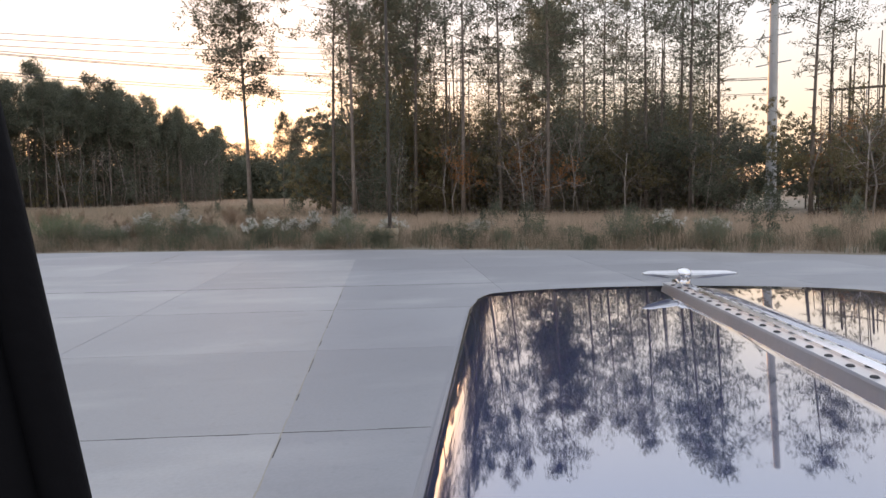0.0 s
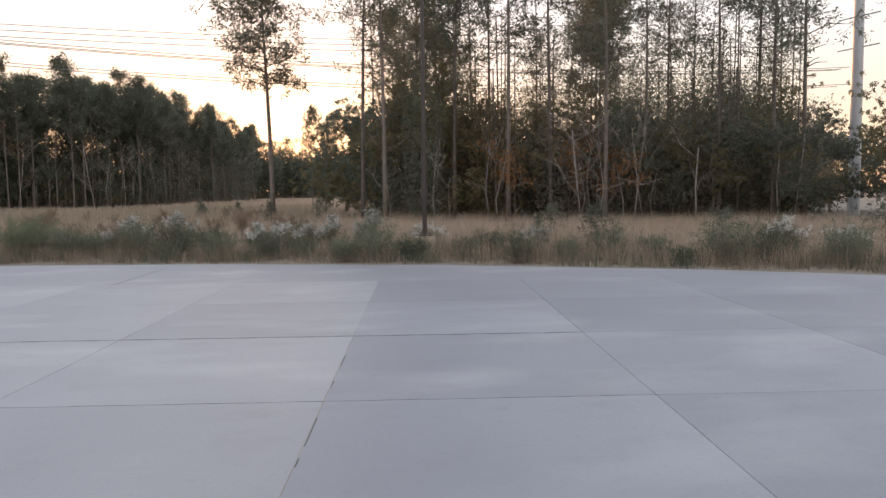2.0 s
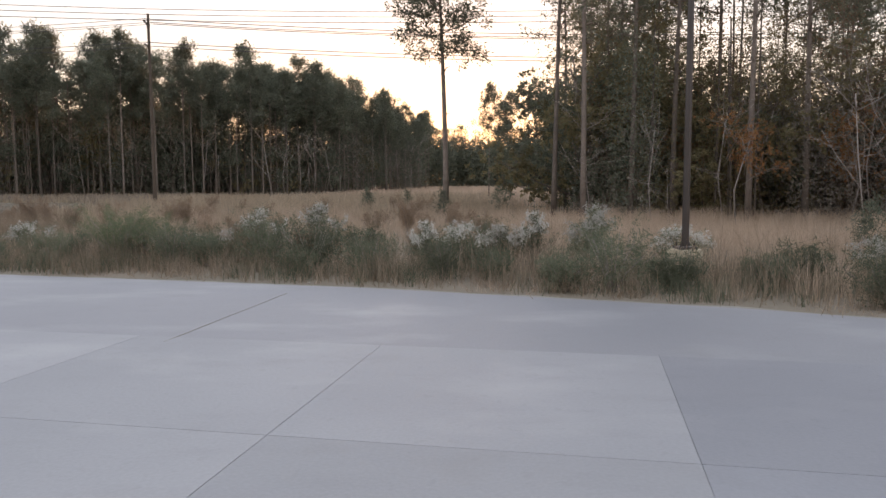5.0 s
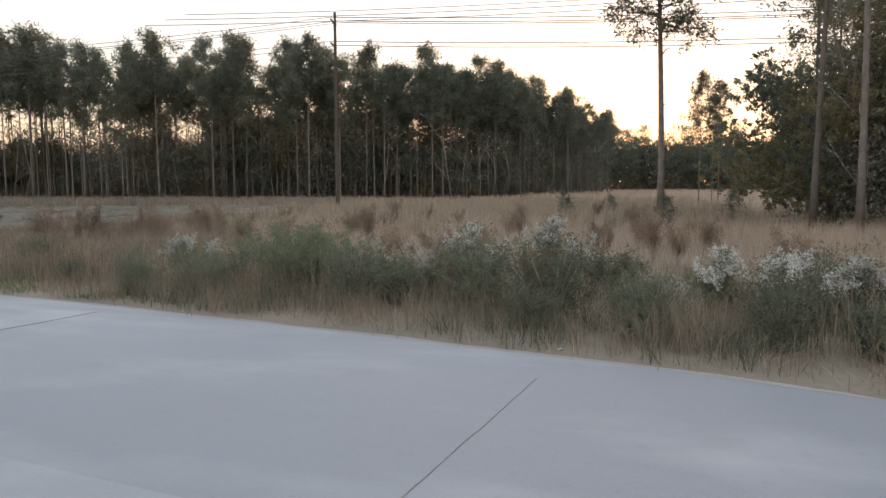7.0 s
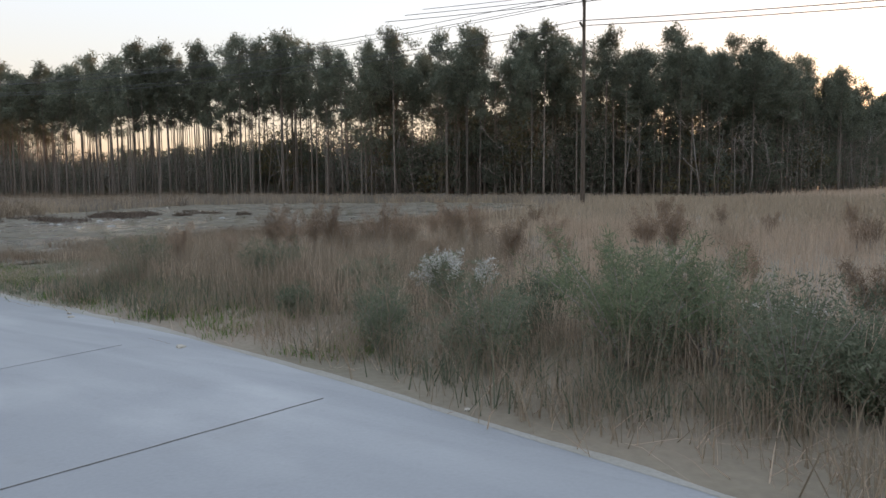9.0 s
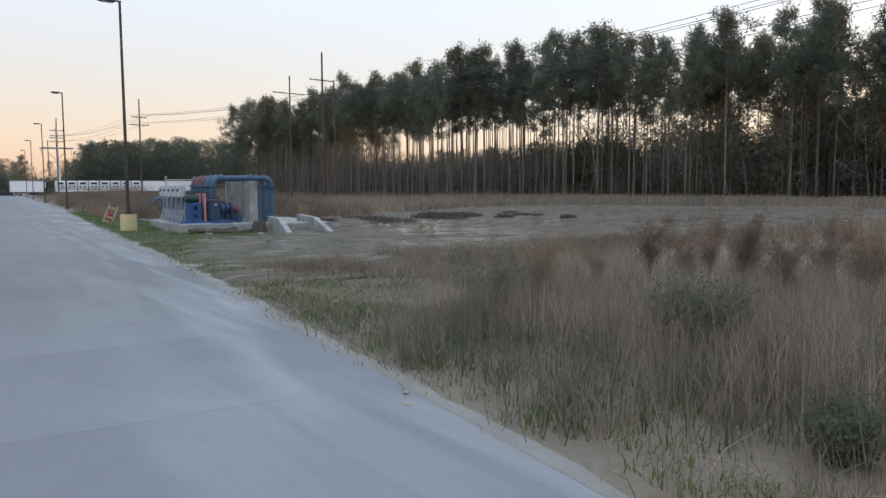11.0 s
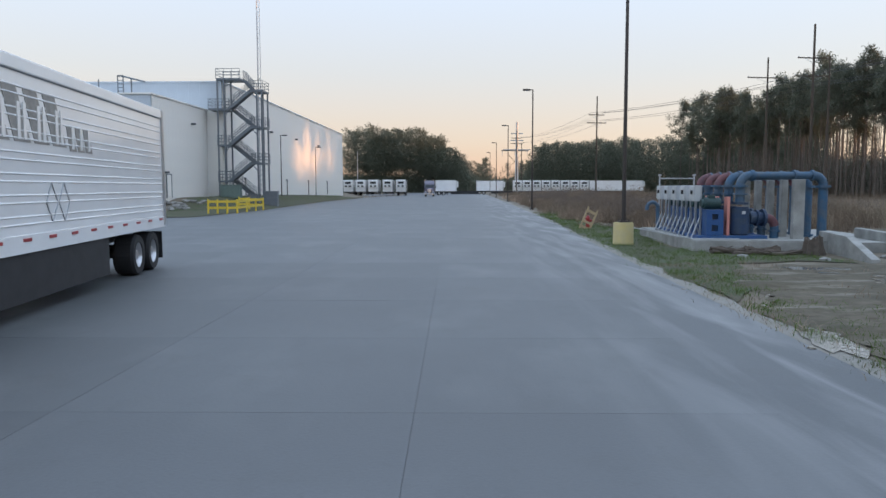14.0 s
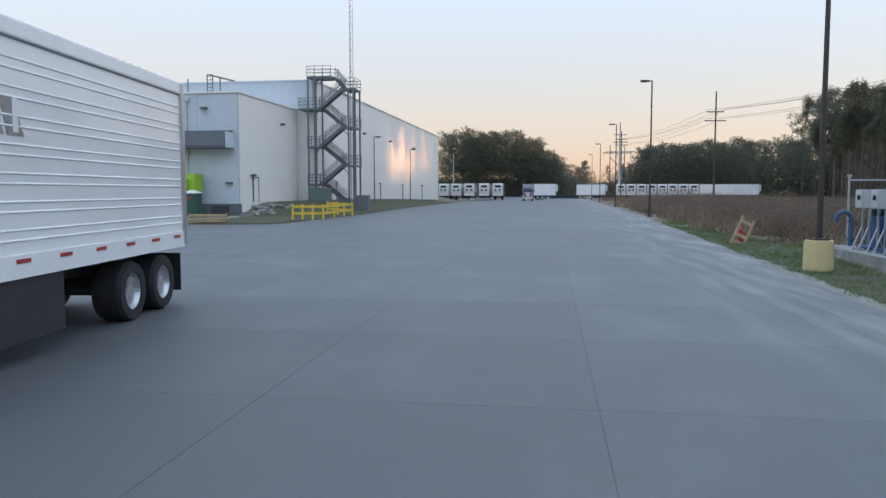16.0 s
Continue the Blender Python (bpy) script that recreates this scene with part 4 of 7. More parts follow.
# broom sedge over the whole field
x, y = tufted(g, 3800, 30, 64, -30, 30, 22, 0.16, lambda x, y: wild(x, y) & off_road(x, y, 2.5) & ~low(x, y))
blades("sedge_grass", x, y, 0.85 * ebb(x, y) * (0.75 + 0.5 * lumps(x, y, 2.2, 1.0, 61)), 0.006, M_SEDGE, "tall dry tan broom sedge filling the field", 21)
x, y = tufted(g, 10000, 60, 125, -10, 110, 7, 0.3, lambda x, y: wild(x, y) & ~((y < -4) & (x > 60.5)))
blades("field_grass", x, y, 0.95, 0.022, M_WEED, "dull dry grass in the open field before the woods", 22)
x, y = tufted(g, 5200, 66, 290, -40, 24, 6, 0.5, lambda x, y: (y > -7 - (x - 66) * 0.13) & (x > 66) & ((x > 120) | (y < -2)))
blades("clearing_grass", x, y, 1.0, 0.035, M_SEDGE, "pale dry grass in the clearing between the woods", 39)
x, y = tufted(g, 2600, 41, 62, 54, 120, 22, 0.28, lambda x, y: wild(x, y) & off_road(x, y, 1.3) & ~((x > 41) & (x < 48) & (y < 60)))
blades("roadside_thicket", x, y, 0.55 + 1.25 * lumps(x, y, 2.4, 1.0, 63) * np.clip((x - east_edge(y)) / 3.0, 0.45, 1.0), 0.008, M_THICK, "fluffy brown dead weeds thick along the road", 35, lean=0.85)
x, y = tufted(g, 4200, 42, 112, 70, 240, 7, 0.28, lambda x, y: wild(x, y) & off_road(x, y, 2.2))
blades("roadside_scrub", x, y, 0.55 + 1.4 * lumps(x, y, 4.0, 1.0, 64) * np.clip((x - east_edge(y)) / 4.0, 0.45, 1.0), 0.022, M_THICK, "brown dead weeds standing thick along the road", 23, lean=0.8)
x, y = tufted(g, 3600, 18, 60, -48, -2, 15, 0.16, lambda x, y: wild(x, y) & off_road(x, y, 1.5) & (np.hypot(x - 3, y) < 56))
blades("verge_sedge", x, y, 0.85, 0.006, M_SEDGE, "tan sedge between the concrete and the pines", 24)
x, y = tufted(g, 1500, 42, 104, -6, 90, 26, 0.4, lambda x, y: wild(x, y) & (np.sin(x * 0.21 + 1.5 * np.sin(y * 0.13)) > 0.1) & ~((y < -4) & (x > 60.5)))
blades("brown_weed_patches", x, y, 1.1 * ebb(x, y), 0.012, M_WEED, "darker brown weeds in patches over the field", 33, lean=0.5)
x, y = tufted(g, 1000, 20, 48, -30, 30, 40, 0.3, lambda x, y: wild(x, y) & ~low(x, y) & off_road(x, y, 1.2) & ~off_road(x, y, 7))
blades("verge_dead_weeds", x, y, (1.1 + 0.35 * np.sin(x * 1.7 + 2 * np.sin(y * 0.8))) * ebb(x, y), 0.0055, M_WEED, "dead brown weeds standing in clumps along the verge", 34, lean=0.5)
x, y = tufted(g, 5200, 16, 46, -40, 34, 14, 0.25, lambda x, y: wild(x, y) & ~off_road(x, y, 1.5))
blades("edge_litter", x, y, 0.28, 0.006, M_SEDGE, "flattened dead grass litter along the concrete", 36, lean=2.2)
x, y = tufted(g, 1500, 36, 46, 21, 44, 16, 0.25, lambda x, y: off_road(x, y, 0.2) & low(x, y) & ~inside(x, y, MUD))
blades("low_dead_weeds", x, y, 0.15, 0.006, M_WEED, "low brown and green weeds at the road's bend", 37, lean=1.2)
x, y = tufted(g, 2600, 36, 46, 19, 33, 16, 0.22, lambda x, y: off_road(x, y, 0.25) & ~off_road(x, y, 5) & ~inside(x, y, MUD) & (lumps(x, y, 0.9, 1.0, 69) > 0.35))
blades("bend_ground_cover", x, y, 0.10, 0.008, M_SHRUB, "low dark green ground cover at the road's bend", 49, lean=1.5)
x, y = tufted(g, 2100, 41, 60, 54, 170, 18, 0.24, lambda x, y: wild(x, y) & off_road(x, y, 1.2) & ~off_road(x, y, 10) & ~((x > 41) & (x < 48) & (y < 60)) & (np.sin(x * 0.8 + 2 * np.sin(y * 0.33)) > -0.2))
blades("roadside_tan_grass", x, y, 0.5 + 1.1 * lumps(x, y, 1.8, 1.0, 65) * np.clip((x - east_edge(y)) / 4.0, 0.4, 1.0), 0.009, M_SEDGE, "tall tan grass in clumps along the road", 38, lean=0.4)
# grey-green weeds crowding the edge of the concrete
x, y = tufted(g, 8000, 16, 46, -40, 30, 22, 0.2, lambda x, y: wild(x, y) & ~low(x, y) & ~off_road(x, y, 6.0))
blades("edge_weeds", x, y, 0.6 * ebb(x, y) * (0.6 + 0.8 * lumps(x, y, 1.3, 1.0, 62)), 0.0055, M_WEED, "grey brown weeds crowding the concrete's edge", 25, lean=0.6)
x, y = tufted(g, 7000, 18, 46, -40, 34, 16, 0.18, lambda x, y: wild(x, y) & ~low(x, y) & ~off_road(x, y, 5.0) & (np.sin(x * 0.9 + y * 0.6) > -0.5))
blades("edge_green_weeds", x, y, 0.5, 0.007, M_SHRUB, "green weeds among the dead stems", 26, lean=0.6)
x, y = tufted(g, 7500, 35.0, 46, 12, 86, 18, 0.14, lambda x, y: inside(x, y, TURF) | (off_road(x, y, 0.3) & ~off_road(x, y, 2.6) & (np.sin(y * 0.8) > -0.85)))
blades("short_grass", x, y, 0.15, 0.006, M_GREEN, "short green grass along the road", 27, lean=0.8)
x, y = tufted(g, 6000, 41, 102, 28, 72, 6, 0.25, lambda x, y: inside(x, y, MUD) & (np.sin(x * 0.35) * np.sin(y * 1.4 + 0.3 * x + np.sin(x)) > 0.05))
blades("mud_tufts", x, y, 0.2, 0.012, M_WEED, "sparse dead tufts in the mud", 28, lean=0.6)
x, y = tufted(g, 5200, 38, 96, 27.5, 66, 16, 0.16, lambda x, y: inside(x, y, MUD) & (lumps(x, y, 1.4, 2.2, 67) > 0.63))
blades("matted_weeds", x, y, 0.11, 0.007, M_MAT, "dark matted dead weeds lying in patches on the mud", 45, lean=1.4)
x, y = tufted(g, 16, 46, 76, 31, 44, 30, 0.16, lambda x, y: inside(x, y, MUD))
blades("mud_stalks", x, y, 0.75, 0.006, M_MAT, "a few dark dead stalks standing in the mud", 46, lean=0.4)
x, y = tufted(g, 3600, 66, 112, 34, 112, 16, 0.4, lambda x, y: wild(x, y) & (lumps(x, y, 5.0, 1.0, 68) > 0.35))
blades("field_brush", x, y, 1.0, 0.014, M_BRUSH, "dull brown brush standing through the far field", 47, lean=0.5)
x, y = tufted(g, 900, 40, 78, 27.4, 31.6, 22, 0.3, lambda x, y: off_road(x, y, 0.5))
blades("mud_edge_weeds", x, y, 0.15 + 0.45 * lumps(x, y, 1.6, 1.0, 66), 0.008, M_THICK, "low brown weeds along the edge of the mud", 44, lean=0.7)
x, y = tufted(g, 900, -2, 18, 94, 190, 14, 0.25, lambda x, y: (x < 17) & (x > 8.2 + (y - 95) * 0.07))
blades("bank_grass", x, y, 0.14, 0.02, M_GREEN, "mown grass on the bank by the warehouse", 29, lean=0.8)


def groundsel(seed, h, w, fluffy):
    """A rounded shrub with fine leaves and white seed heads."""
    g = np.random.default_rng(seed)
    top = thing("groundsel_bush", "grey-green shrub with white fluffy seed heads" if fluffy else "dense dark green shrub in the dead grass", "shrub")
    bm = bmesh.new()
    cs, ds, tips = [], [], []
    for i in range(16):
        a, r = g.random() * 6.28, g.random() ** 0.6 * w
        q = np.array([math.cos(a) * r, math.sin(a) * r, h * (1.05 - 0.4 * (r / w) ** 2) * g.uniform(0.8, 1.1)])
        tube(bm, [(0.05 * math.cos(a), 0.05 * math.sin(a), -0.05), q * [0.45, 0.45, 0.5], q], [0.014, 0.010, 0.004], 4)
        for _ in range(30):
            u = g.uniform(0.12, 1)
            cs.append(q * [u ** 0.7, u ** 0.7, u] + np.clip(g.normal(size=3), -1.8, 1.8) * 0.17 * w)
            ds.append((0, 0, 0.8))
        for _ in range(9 if q[2] > h * 0.72 else 0):
            tips.append(q + g.normal(size=3) * [0.09, 0.09, 0.07])
    part("stem", bm, M_BARK2, top)
    v, f = sprays(g, cs, ds, 10, 0.09, 0.011)
    raw("foliage", v, f, M_SHRUB, top)
    if fluffy:
        v, f = sprays(g, tips, np.tile([0, 0, 0.6], (len(tips), 1)), 16, 0.06, 0.014)
        raw("seed_fluff", v, f, M_FLUFF, top, "white fluffy seed heads")
    return top


G = [groundsel(1, 1.15, 0.62, True), groundsel(2, 0.95, 0.7, True), groundsel(3, 1.3, 1.0, False), groundsel(4, 0.75, 0.6, False)]
for k, x, y, s in ((0, 37.2, -2.2, 1.0), (1, 36.8, -5.9, 1.0), (0, 38.6, 5.0, 1.0), (1, 38.5, 5.6, 0.9), (0, 38.9, 3.4, 1.1), (0, 38, 0.6, 0.9), (1, 37.3, -0.6, 1.1), (1, 34.5, -9.4, 0.9), (0, 28.8, -15.4, 1.0), (1, 28.2, -17.0, 1.0), (1, 40.8, 12.9, 1.0), (0, 36.5, -3.6, 1.15), (1, 39.6, 7.4, 0.7), (0, 36.9, -1.4, 0.8),
                   (2, 39.2, 8.9, 1.0), (2, 38.8, 7.0, 0.8), (3, 37.6, 6.2, 1.0), (3, 39.5, 2.4, 1.1), (3, 37.2, 1.8, 1.0), (2, 37.8, -1.2, 0.9), (3, 36.3, 3.5, 0.9), (3, 34.2, -7.6, 1.1), (3, 27.4, -18.4, 0.8), (3, 31.6, -12.5, 1.0), (3, 39.6, 20.6, 0.6), (3, 41, 15.0, 1.1), (3, 41.5, 18.0, 1.2), (2, 40.6, 21.5, 0.8), (3, 30.6, -14.2, 0.9), (3, 38.8, 10.6, 0.9), (2, 59.6, 3.0, 0.6), (2, 66.6, 1.0, 0.7), (3, 40.2, 10.8, 1.0)):
    plant(G[k], x, y, rng.uniform(0, 360), s)
for y in np.arange(-22, 15, 1.4):
    x = float(east_edge(y)) + rng.uniform(1.2, 3.6)
    k = rng.choice((3, 3, 2, 2, 3))
    plant(G[k], x, float(y) + rng.uniform(-0.5, 0.5), rng.uniform(0, 360), rng.uniform(0.75, 1.15) * (1.0 if y < 9 else 0.75))
for t in G:
    scrap(t)


def plume_weed(seed, h, w, mat, label):
    """A fan of upright stems, each a feathery plume of fine leaves bending over at its tip."""
    g = np.random.default_rng(seed)
    top = thing("plume_weed", label, "shrub")
    bm = bmesh.new()
    cs, ds = [], []
    for i in range(15):
        a, r = g.random() * 6.28, g.random() ** 0.7 * w
        out = np.array([math.cos(a), math.sin(a), 0.0])
        tall = h * g.uniform(0.65, 1.1)
        pts = [out * r * (0.7 * k + 0.45 * k ** 3) + np.array([0, 0, tall * k * (1 - 0.10 * k * k)]) for k in (0, 0.3, 0.6, 0.85, 1.0)]
        tube(bm, pts, [0.010, 0.008, 0.006, 0.004, 0.002], 4)
        for _ in range(34):
            k = g.uniform(0.28, 1.0) ** 0.8
            q = out * r * (0.7 * k + 0.45 * k ** 3) + np.array([0, 0, tall * k * (1 - 0.10 * k * k)])
            cs.append(q + g.normal(size=3) * 0.055 * (1.3 - k))
            ds.append(out * 0.5 + (0, 0, 0.9))
    rod(bm, (0, 0, -0.06), (0, 0, 0.05), 0.05, 0.03, 8)
    tagged(part("stem", bm, M_BARK2, top), kind="stuff")
    v, f = sprays(g, cs, ds, 7, 0.12, 0.006)
    raw("foliage", v, f, mat, top)
    return top


PLUMES = [plume_weed(81 + i, h, w, M_PLUME, "feathery brown dead weed standing above the grass") for i, (h, w) in enumerate(((1.6, 0.55), (1.25, 0.5), (1.9, 0.7)))]
for k, x, y, s in ((0, 46.6, 23.2, 1.0), (2, 47.2, 22.0, 0.95), (0, 46.4, 20.6, 1.05), (2, 47.6, 19.6, 1.0), (1, 47.4, 18.6, 1.1), (2, 45.6, 21.4, 0.85), (0, 49.7, 18.3, 1.1), (0, 49.8, 11.6, 1.0), (1, 51.0, 12.6, 1.1), (2, 48.6, 16.9, 0.9)):
    plant(PLUMES[k], x, y, rng.uniform(0, 360), s)
for _ in range(48):
    y = rng.uniform(-3, 24)
    x = float(east_edge(y)) + 3.5 + 30 * rng.random() ** 1.5
    if wild(np.array([x]), np.array([y]))[0]:
        plant(PLUMES[rng.choice((0, 1, 1))], x, y, rng.uniform(0, 360), rng.uniform(0.55, 0.95))
for t in PLUMES:
    scrap(t)
SOFT = plume_weed(95, 1.5, 1.0, M_FEATHER, "feathery light green shrub among the dead weeds")
for x, y, s in ((37.9, 8.8, 1.15), (38.5, 8.0, 1.0), (38.9, 9.3, 0.9)):
    plant(SOFT, x, y, rng.uniform(0, 360), s)
scrap(SOFT)
# young pines in the verge
SAP = pine(91, 1.9, 0.08, 0.55, 16, 5, 12, 0.16, 0.02)
for x, y, s in ((34.9, -11.9, 0.9), (33.6, -16.4, 0.75), (28.3, -19.6, 1.1), (30.4, -20.4, 1.0), (36.7, -10.3, 0.6), (65.4, -2.6, 0.9), (73.2, 7.0, 0.95), (72.2, 3.9, 0.85), (59.9, 0.9, 0.9), (69.5, 6.3, 0.8), (39.3, -11.8, 0.8), (28.1, -23.5, 0.9)):
    tagged(plant(SAP, x, y, rng.uniform(0, 360), s), "small green pine sapling in the dead grass")
scrap(SAP)
# tall dead weed stalks near the road's bend
x, y = tufted(g, 420, 38.5, 50, 14, 31, 34, 0.36, lambda x, y: wild(x, y) & ~low(x, y) & off_road(x, y, 1.6))
blades("dead_weed_stalks", x, y, 1.25 * ebb(x, y), 0.005, M_WEED, "tall bushy dead weed stalks near the road's edge", 31, lean=0.38)


# ---- poles and wires ----
def lamp_post(x, y, h, turn, z=0.0, group="street lamps along the road"):
    top = thing("street_lamp", "dark slim street lamp with a flat head, unlit", "street lamp", pose(x, y, z, 0, 0, turn), group)
    bm = bmesh.new()
    box(bm, 0, 0, 0.03, 0.42, 0.42, 0.06, bevel=0.01)
    for a in (0.15, -0.15):
        for b in (0.15, -0.15):
            rod(bm, (a, b, 0.05), (a, b, 0.14), 0.02, seg=6)
    part("base_plate", bm, M_DKPOLE, top)
    bm = bmesh.new()
    rod(bm, (0, 0, 0.05), (0, 0, h), 0.085, 0.06, 8)
    part("pole", bm, M_DKPOLE, top)
    bm = bmesh.new()
    box(bm, -0.12, 0, h + 0.02, 0.35, 0.08, 0.08)
    part("arm", bm, M_DKPOLE, top)
    bm = bmesh.new()
    box(bm, -0.62, 0, h + 0.02, 0.75, 0.36, 0.16, bevel=0.04)
    head = part("lamp_head", bm, M_DKPOLE, top)
    bm = bmesh.new()
    box(bm, -0.62, 0, h - 0.065, 0.5, 0.28, 0.034)
    part("lens", bm, M_LAMPGLASS, head)
    return top


def lamp_footing(x, y, label, mat=M_YELLOW, sunk=0.0):
    bm = bmesh.new()
    rod(bm, (0, 0, -0.15), (0, 0, 0.84), 0.40, 0.385, 32)
    bmesh.ops.bevel(bm, geom=[e for e in bm.edges if e.verts[0].co.z > 0.8 and e.verts[1].co.z > 0.8], offset=0.03, segments=2, affect="EDGES")
    foot = part("lamp_footing", bm, mat)
    foot.location = (x, y, -sunk)
    tagged(foot, label, "bollard", "round lamp footings")
    lamp_post(x, y, 10.4, 4, 0.84 - sunk)


lamp_footing(40.92, 51.3, "faded yellow round concrete lamp footing in the grass")
lamp_footing(35.2, -5.5, "weathered tan round concrete lamp footing among tall weeds", M_TANFOOT, 0.18)
for x, y in ((43.9, 95.5), (46.3, 137), (48.9, 181), (51.6, 225)):
    lamp_post(x, y, 11.7, 4, 0.0)
for x, y in ((11.9, 134), (13.3, 160)):
    tagged(lamp_post(x, y, 9.0, 175, float(land(x, y)), "lamps by the warehouse wall"), "slim grey lamp post beside the warehouse wall")


def power_pole(x, y, h, turn, arms, mat=M_POLEW, r=0.16, label="weathered wooden power pole with crossarms"):
    """A wooden pole with crossarms (height, half length, insulators)."""
    top = thing("power_pole", label, "utility pole", pose(x, y, float(land(x, y)) - 0.1, 0, 0, turn), "power poles in the field")
    bm = bmesh.new()
    rod(bm, (0, 0, 0), (0, 0, h), r, r * 0.6, 12)
    part("pole", bm, mat, top)
    for z, half, ins in arms:
        bm = bmesh.new()
        box(bm, 0, 0.14, z, 2 * half, 0.11, 0.13)
        arm = part("crossarm", bm, mat, top)
        for k in range(ins):
            bm = bmesh.new()
            px = -half + 0.12 + (2 * half - 0.24) * k / max(1, ins - 1)
            rod(bm, (px, 0.14, z + 0.06), (px, 0.14, z + 0.2), 0.05, 0.03, 8)
            part("insulator", bm, M_GALV, arm)
        bm = bmesh.new()
        for sgn in (-1, 1):
            rod(bm, (sgn * half * 0.55, 0.12, z - 0.05), (0, 0.1, z - 0.62), 0.02, seg=6)
        part("brace", bm, M_GALV, top)
    return top


power_pole(88.4, 29.5, 18.2, 12, ((17.3, 1.3, 4), (15.2, 1.2, 4)), r=0.2)
power_pole(79.2, 109.6, 21.4, 8, ((17.5, 2.0, 4), (15.4, 2.3, 4)), r=0.2)
power_pole(80.2, 107.9, 17.4, 8, ())
power_pole(78.4, 119.5, 19.2, 8, ((16.6, 2.8, 4),))
power_pole(61.6, 143.5, 17.2, 6, ((14.2, 1.3, 4), (12.9, 1.6, 4)))
power_pole(57.5, 214, 17, 6, ((15, 1.4, 4), (13.6, 1.6, 4)))


def wire(name, p, q, sag, r, n=16, label="black overhead power cable between poles"):
    bm = bmesh.new()
    p, q = Vector(p), Vector(q)
    tube(bm, [p.lerp(q, i / n) - Vector((0, 0, sag * 4 * (i / n) * (1 - i / n))) for i in range(n + 1)], r, 4)
    return tagged(part(name, bm, M_WIRE), label, "cable", "overhead power cables")


for off, z0, z1 in ((-1.15, 17.4, 15.5), (0.4, 17.4, 15.5), (1.15, 17.4, 15.5), (-1.05, 15.3, 14.2), (1.05, 15.3, 14.2)):
    wire("power_cable", (88.4 + off, 29.5, z0), (79.2 + off, 109.6, z1), 1.3, 0.024)
    wire("power_cable", (88.4 + off, 29.5, z0), (93 + off, -70, z0), 1.6, 0.034)
    wire("power_cable", (79.2 + off, 109.6, z1), (61.6 + off, 143.5, z1 - 1.2), 0.6, 0.02)
    wire("power_cable", (61.6 + off, 143.5, z1 - 1.2), (57.5 + off, 214, z1 - 0.5), 1.0, 0.018)
for dz, dx in ((21.5, 18), (23.0, 22), (24.5, 26)):
    wire("power_cable", (86 + dx, -70, dz), (84 + dx, 60, dz), 1.5, 0.038)


def steel_pole():
    top = thing("steel_pole", "tall tapered pale grey steel power pole", "utility pole", pose(62.5, -46.2, 0, 0, 0, 30))
    bm = bmesh.new()
    rod(bm, (0, 0, -0.1), (0, 0, 29), 0.50, 0.30, 16)
    part("pole", bm, M_POLES, top)
    for z in (13.5, 16.0, 18.5):
        bm = bmesh.new()
        rod(bm, (-1.6, 0, z + 0.2), (1.6, 0, z), 0.06, 0.05, 8)
        part("crossarm", bm, M_POLES, top)
    return top


steel_pole()


def h_frame(x, y, turn, h, gap, label):
    top = thing("pole_frame", label, "utility pole", pose(x, y, 0, 0, 0, turn))
    for sgn in (-1, 1):
        bm = bmesh.new()
        rod(bm, (sgn * gap / 2, 0, -0.1), (sgn * gap / 2, 0, h), 0.19, 0.13, 10)
        part("pole", bm, M_POLEW, top)
    bm = bmesh.new()
    box(bm, 0, 0, h - 2.6, gap * 2.0, 0.16, 0.28)
    part("crossarm", bm, M_POLEW, top)
    bm = bmesh.new()
    rod(bm, (-gap / 2, 0.1, h * 0.5), (gap / 2, 0.1, h * 0.78), 0.08, seg=8)
    rod(bm, (gap / 2, 0.1, h * 0.5), (-gap / 2, 0.1, h * 0.78), 0.08, seg=8)
    part("brace", bm, M_POLEW, top)
    for k in (-1, 0, 1):
        bm = bmesh.new()
        rod(bm, (k * gap * 0.92, 0, h - 2.7), (k * gap * 0.92, 0, h - 4.4), 0.09, 0.07, 8)
        part("insulator", bm, M_GALV, top)
    return top


h_frame(75.5, -69.0, 46, 16.3, 3.4, "two-legged wooden transmission frame with a crossarm")
h_frame(66.5, 290, 5, 18.0, 5.0, "far two-legged transmission frame with cross braces")
mono = thing("transmission_pole", "tall pale steel transmission pole with arms", "utility pole", pose(61.8, 247.6, 0))
bm = bmesh.new()
rod(bm, (0, 0, 0), (0, 0, 22), 0.55, 0.3, 14)
part("pole", bm, M_POLES, mono)
for z, hl in ((18.5, 1.8), (16.4, 2.0), (13.6, 4.2)):
    bm = bmesh.new()
    box(bm, 0, 0, z, 2 * hl, 0.25, 0.3)
    part("crossarm", bm, M_POLES, mono)


# ---- pump station ----
def pump_pad():
    pad = thing("pump_pad", "raised concrete slab under the pumps, stained at the edges", "concrete slab")
    bm = bmesh.new()
    slab(bm, [(42.5, 47.95), (47.0, 47.5), (47.6, 55.6), (43.1, 56.4)], -0.15, 0.36)
    bmesh.ops.bevel(bm, geom=[e for e in bm.edges if e.verts[0].co.z > 0.3 and e.verts[1].co.z > 0.3], offset=0.03, segments=2, affect="EDGES")
    part("slab", bm, M_CONC_OLD, pad)
    bm = bmesh.new()
    tube(bm, [(42.5, 56.2, 0.385), (42.62, 53.0, 0.385), (42.46, 50.2, 0.385), (42.62, 48.5, 0.385), (44.2, 48.25, 0.385)], 0.022, 6)
    part("conduit", bm, M_GALV, pad, "thin pale conduit along the slab's edge")


pump_pad()


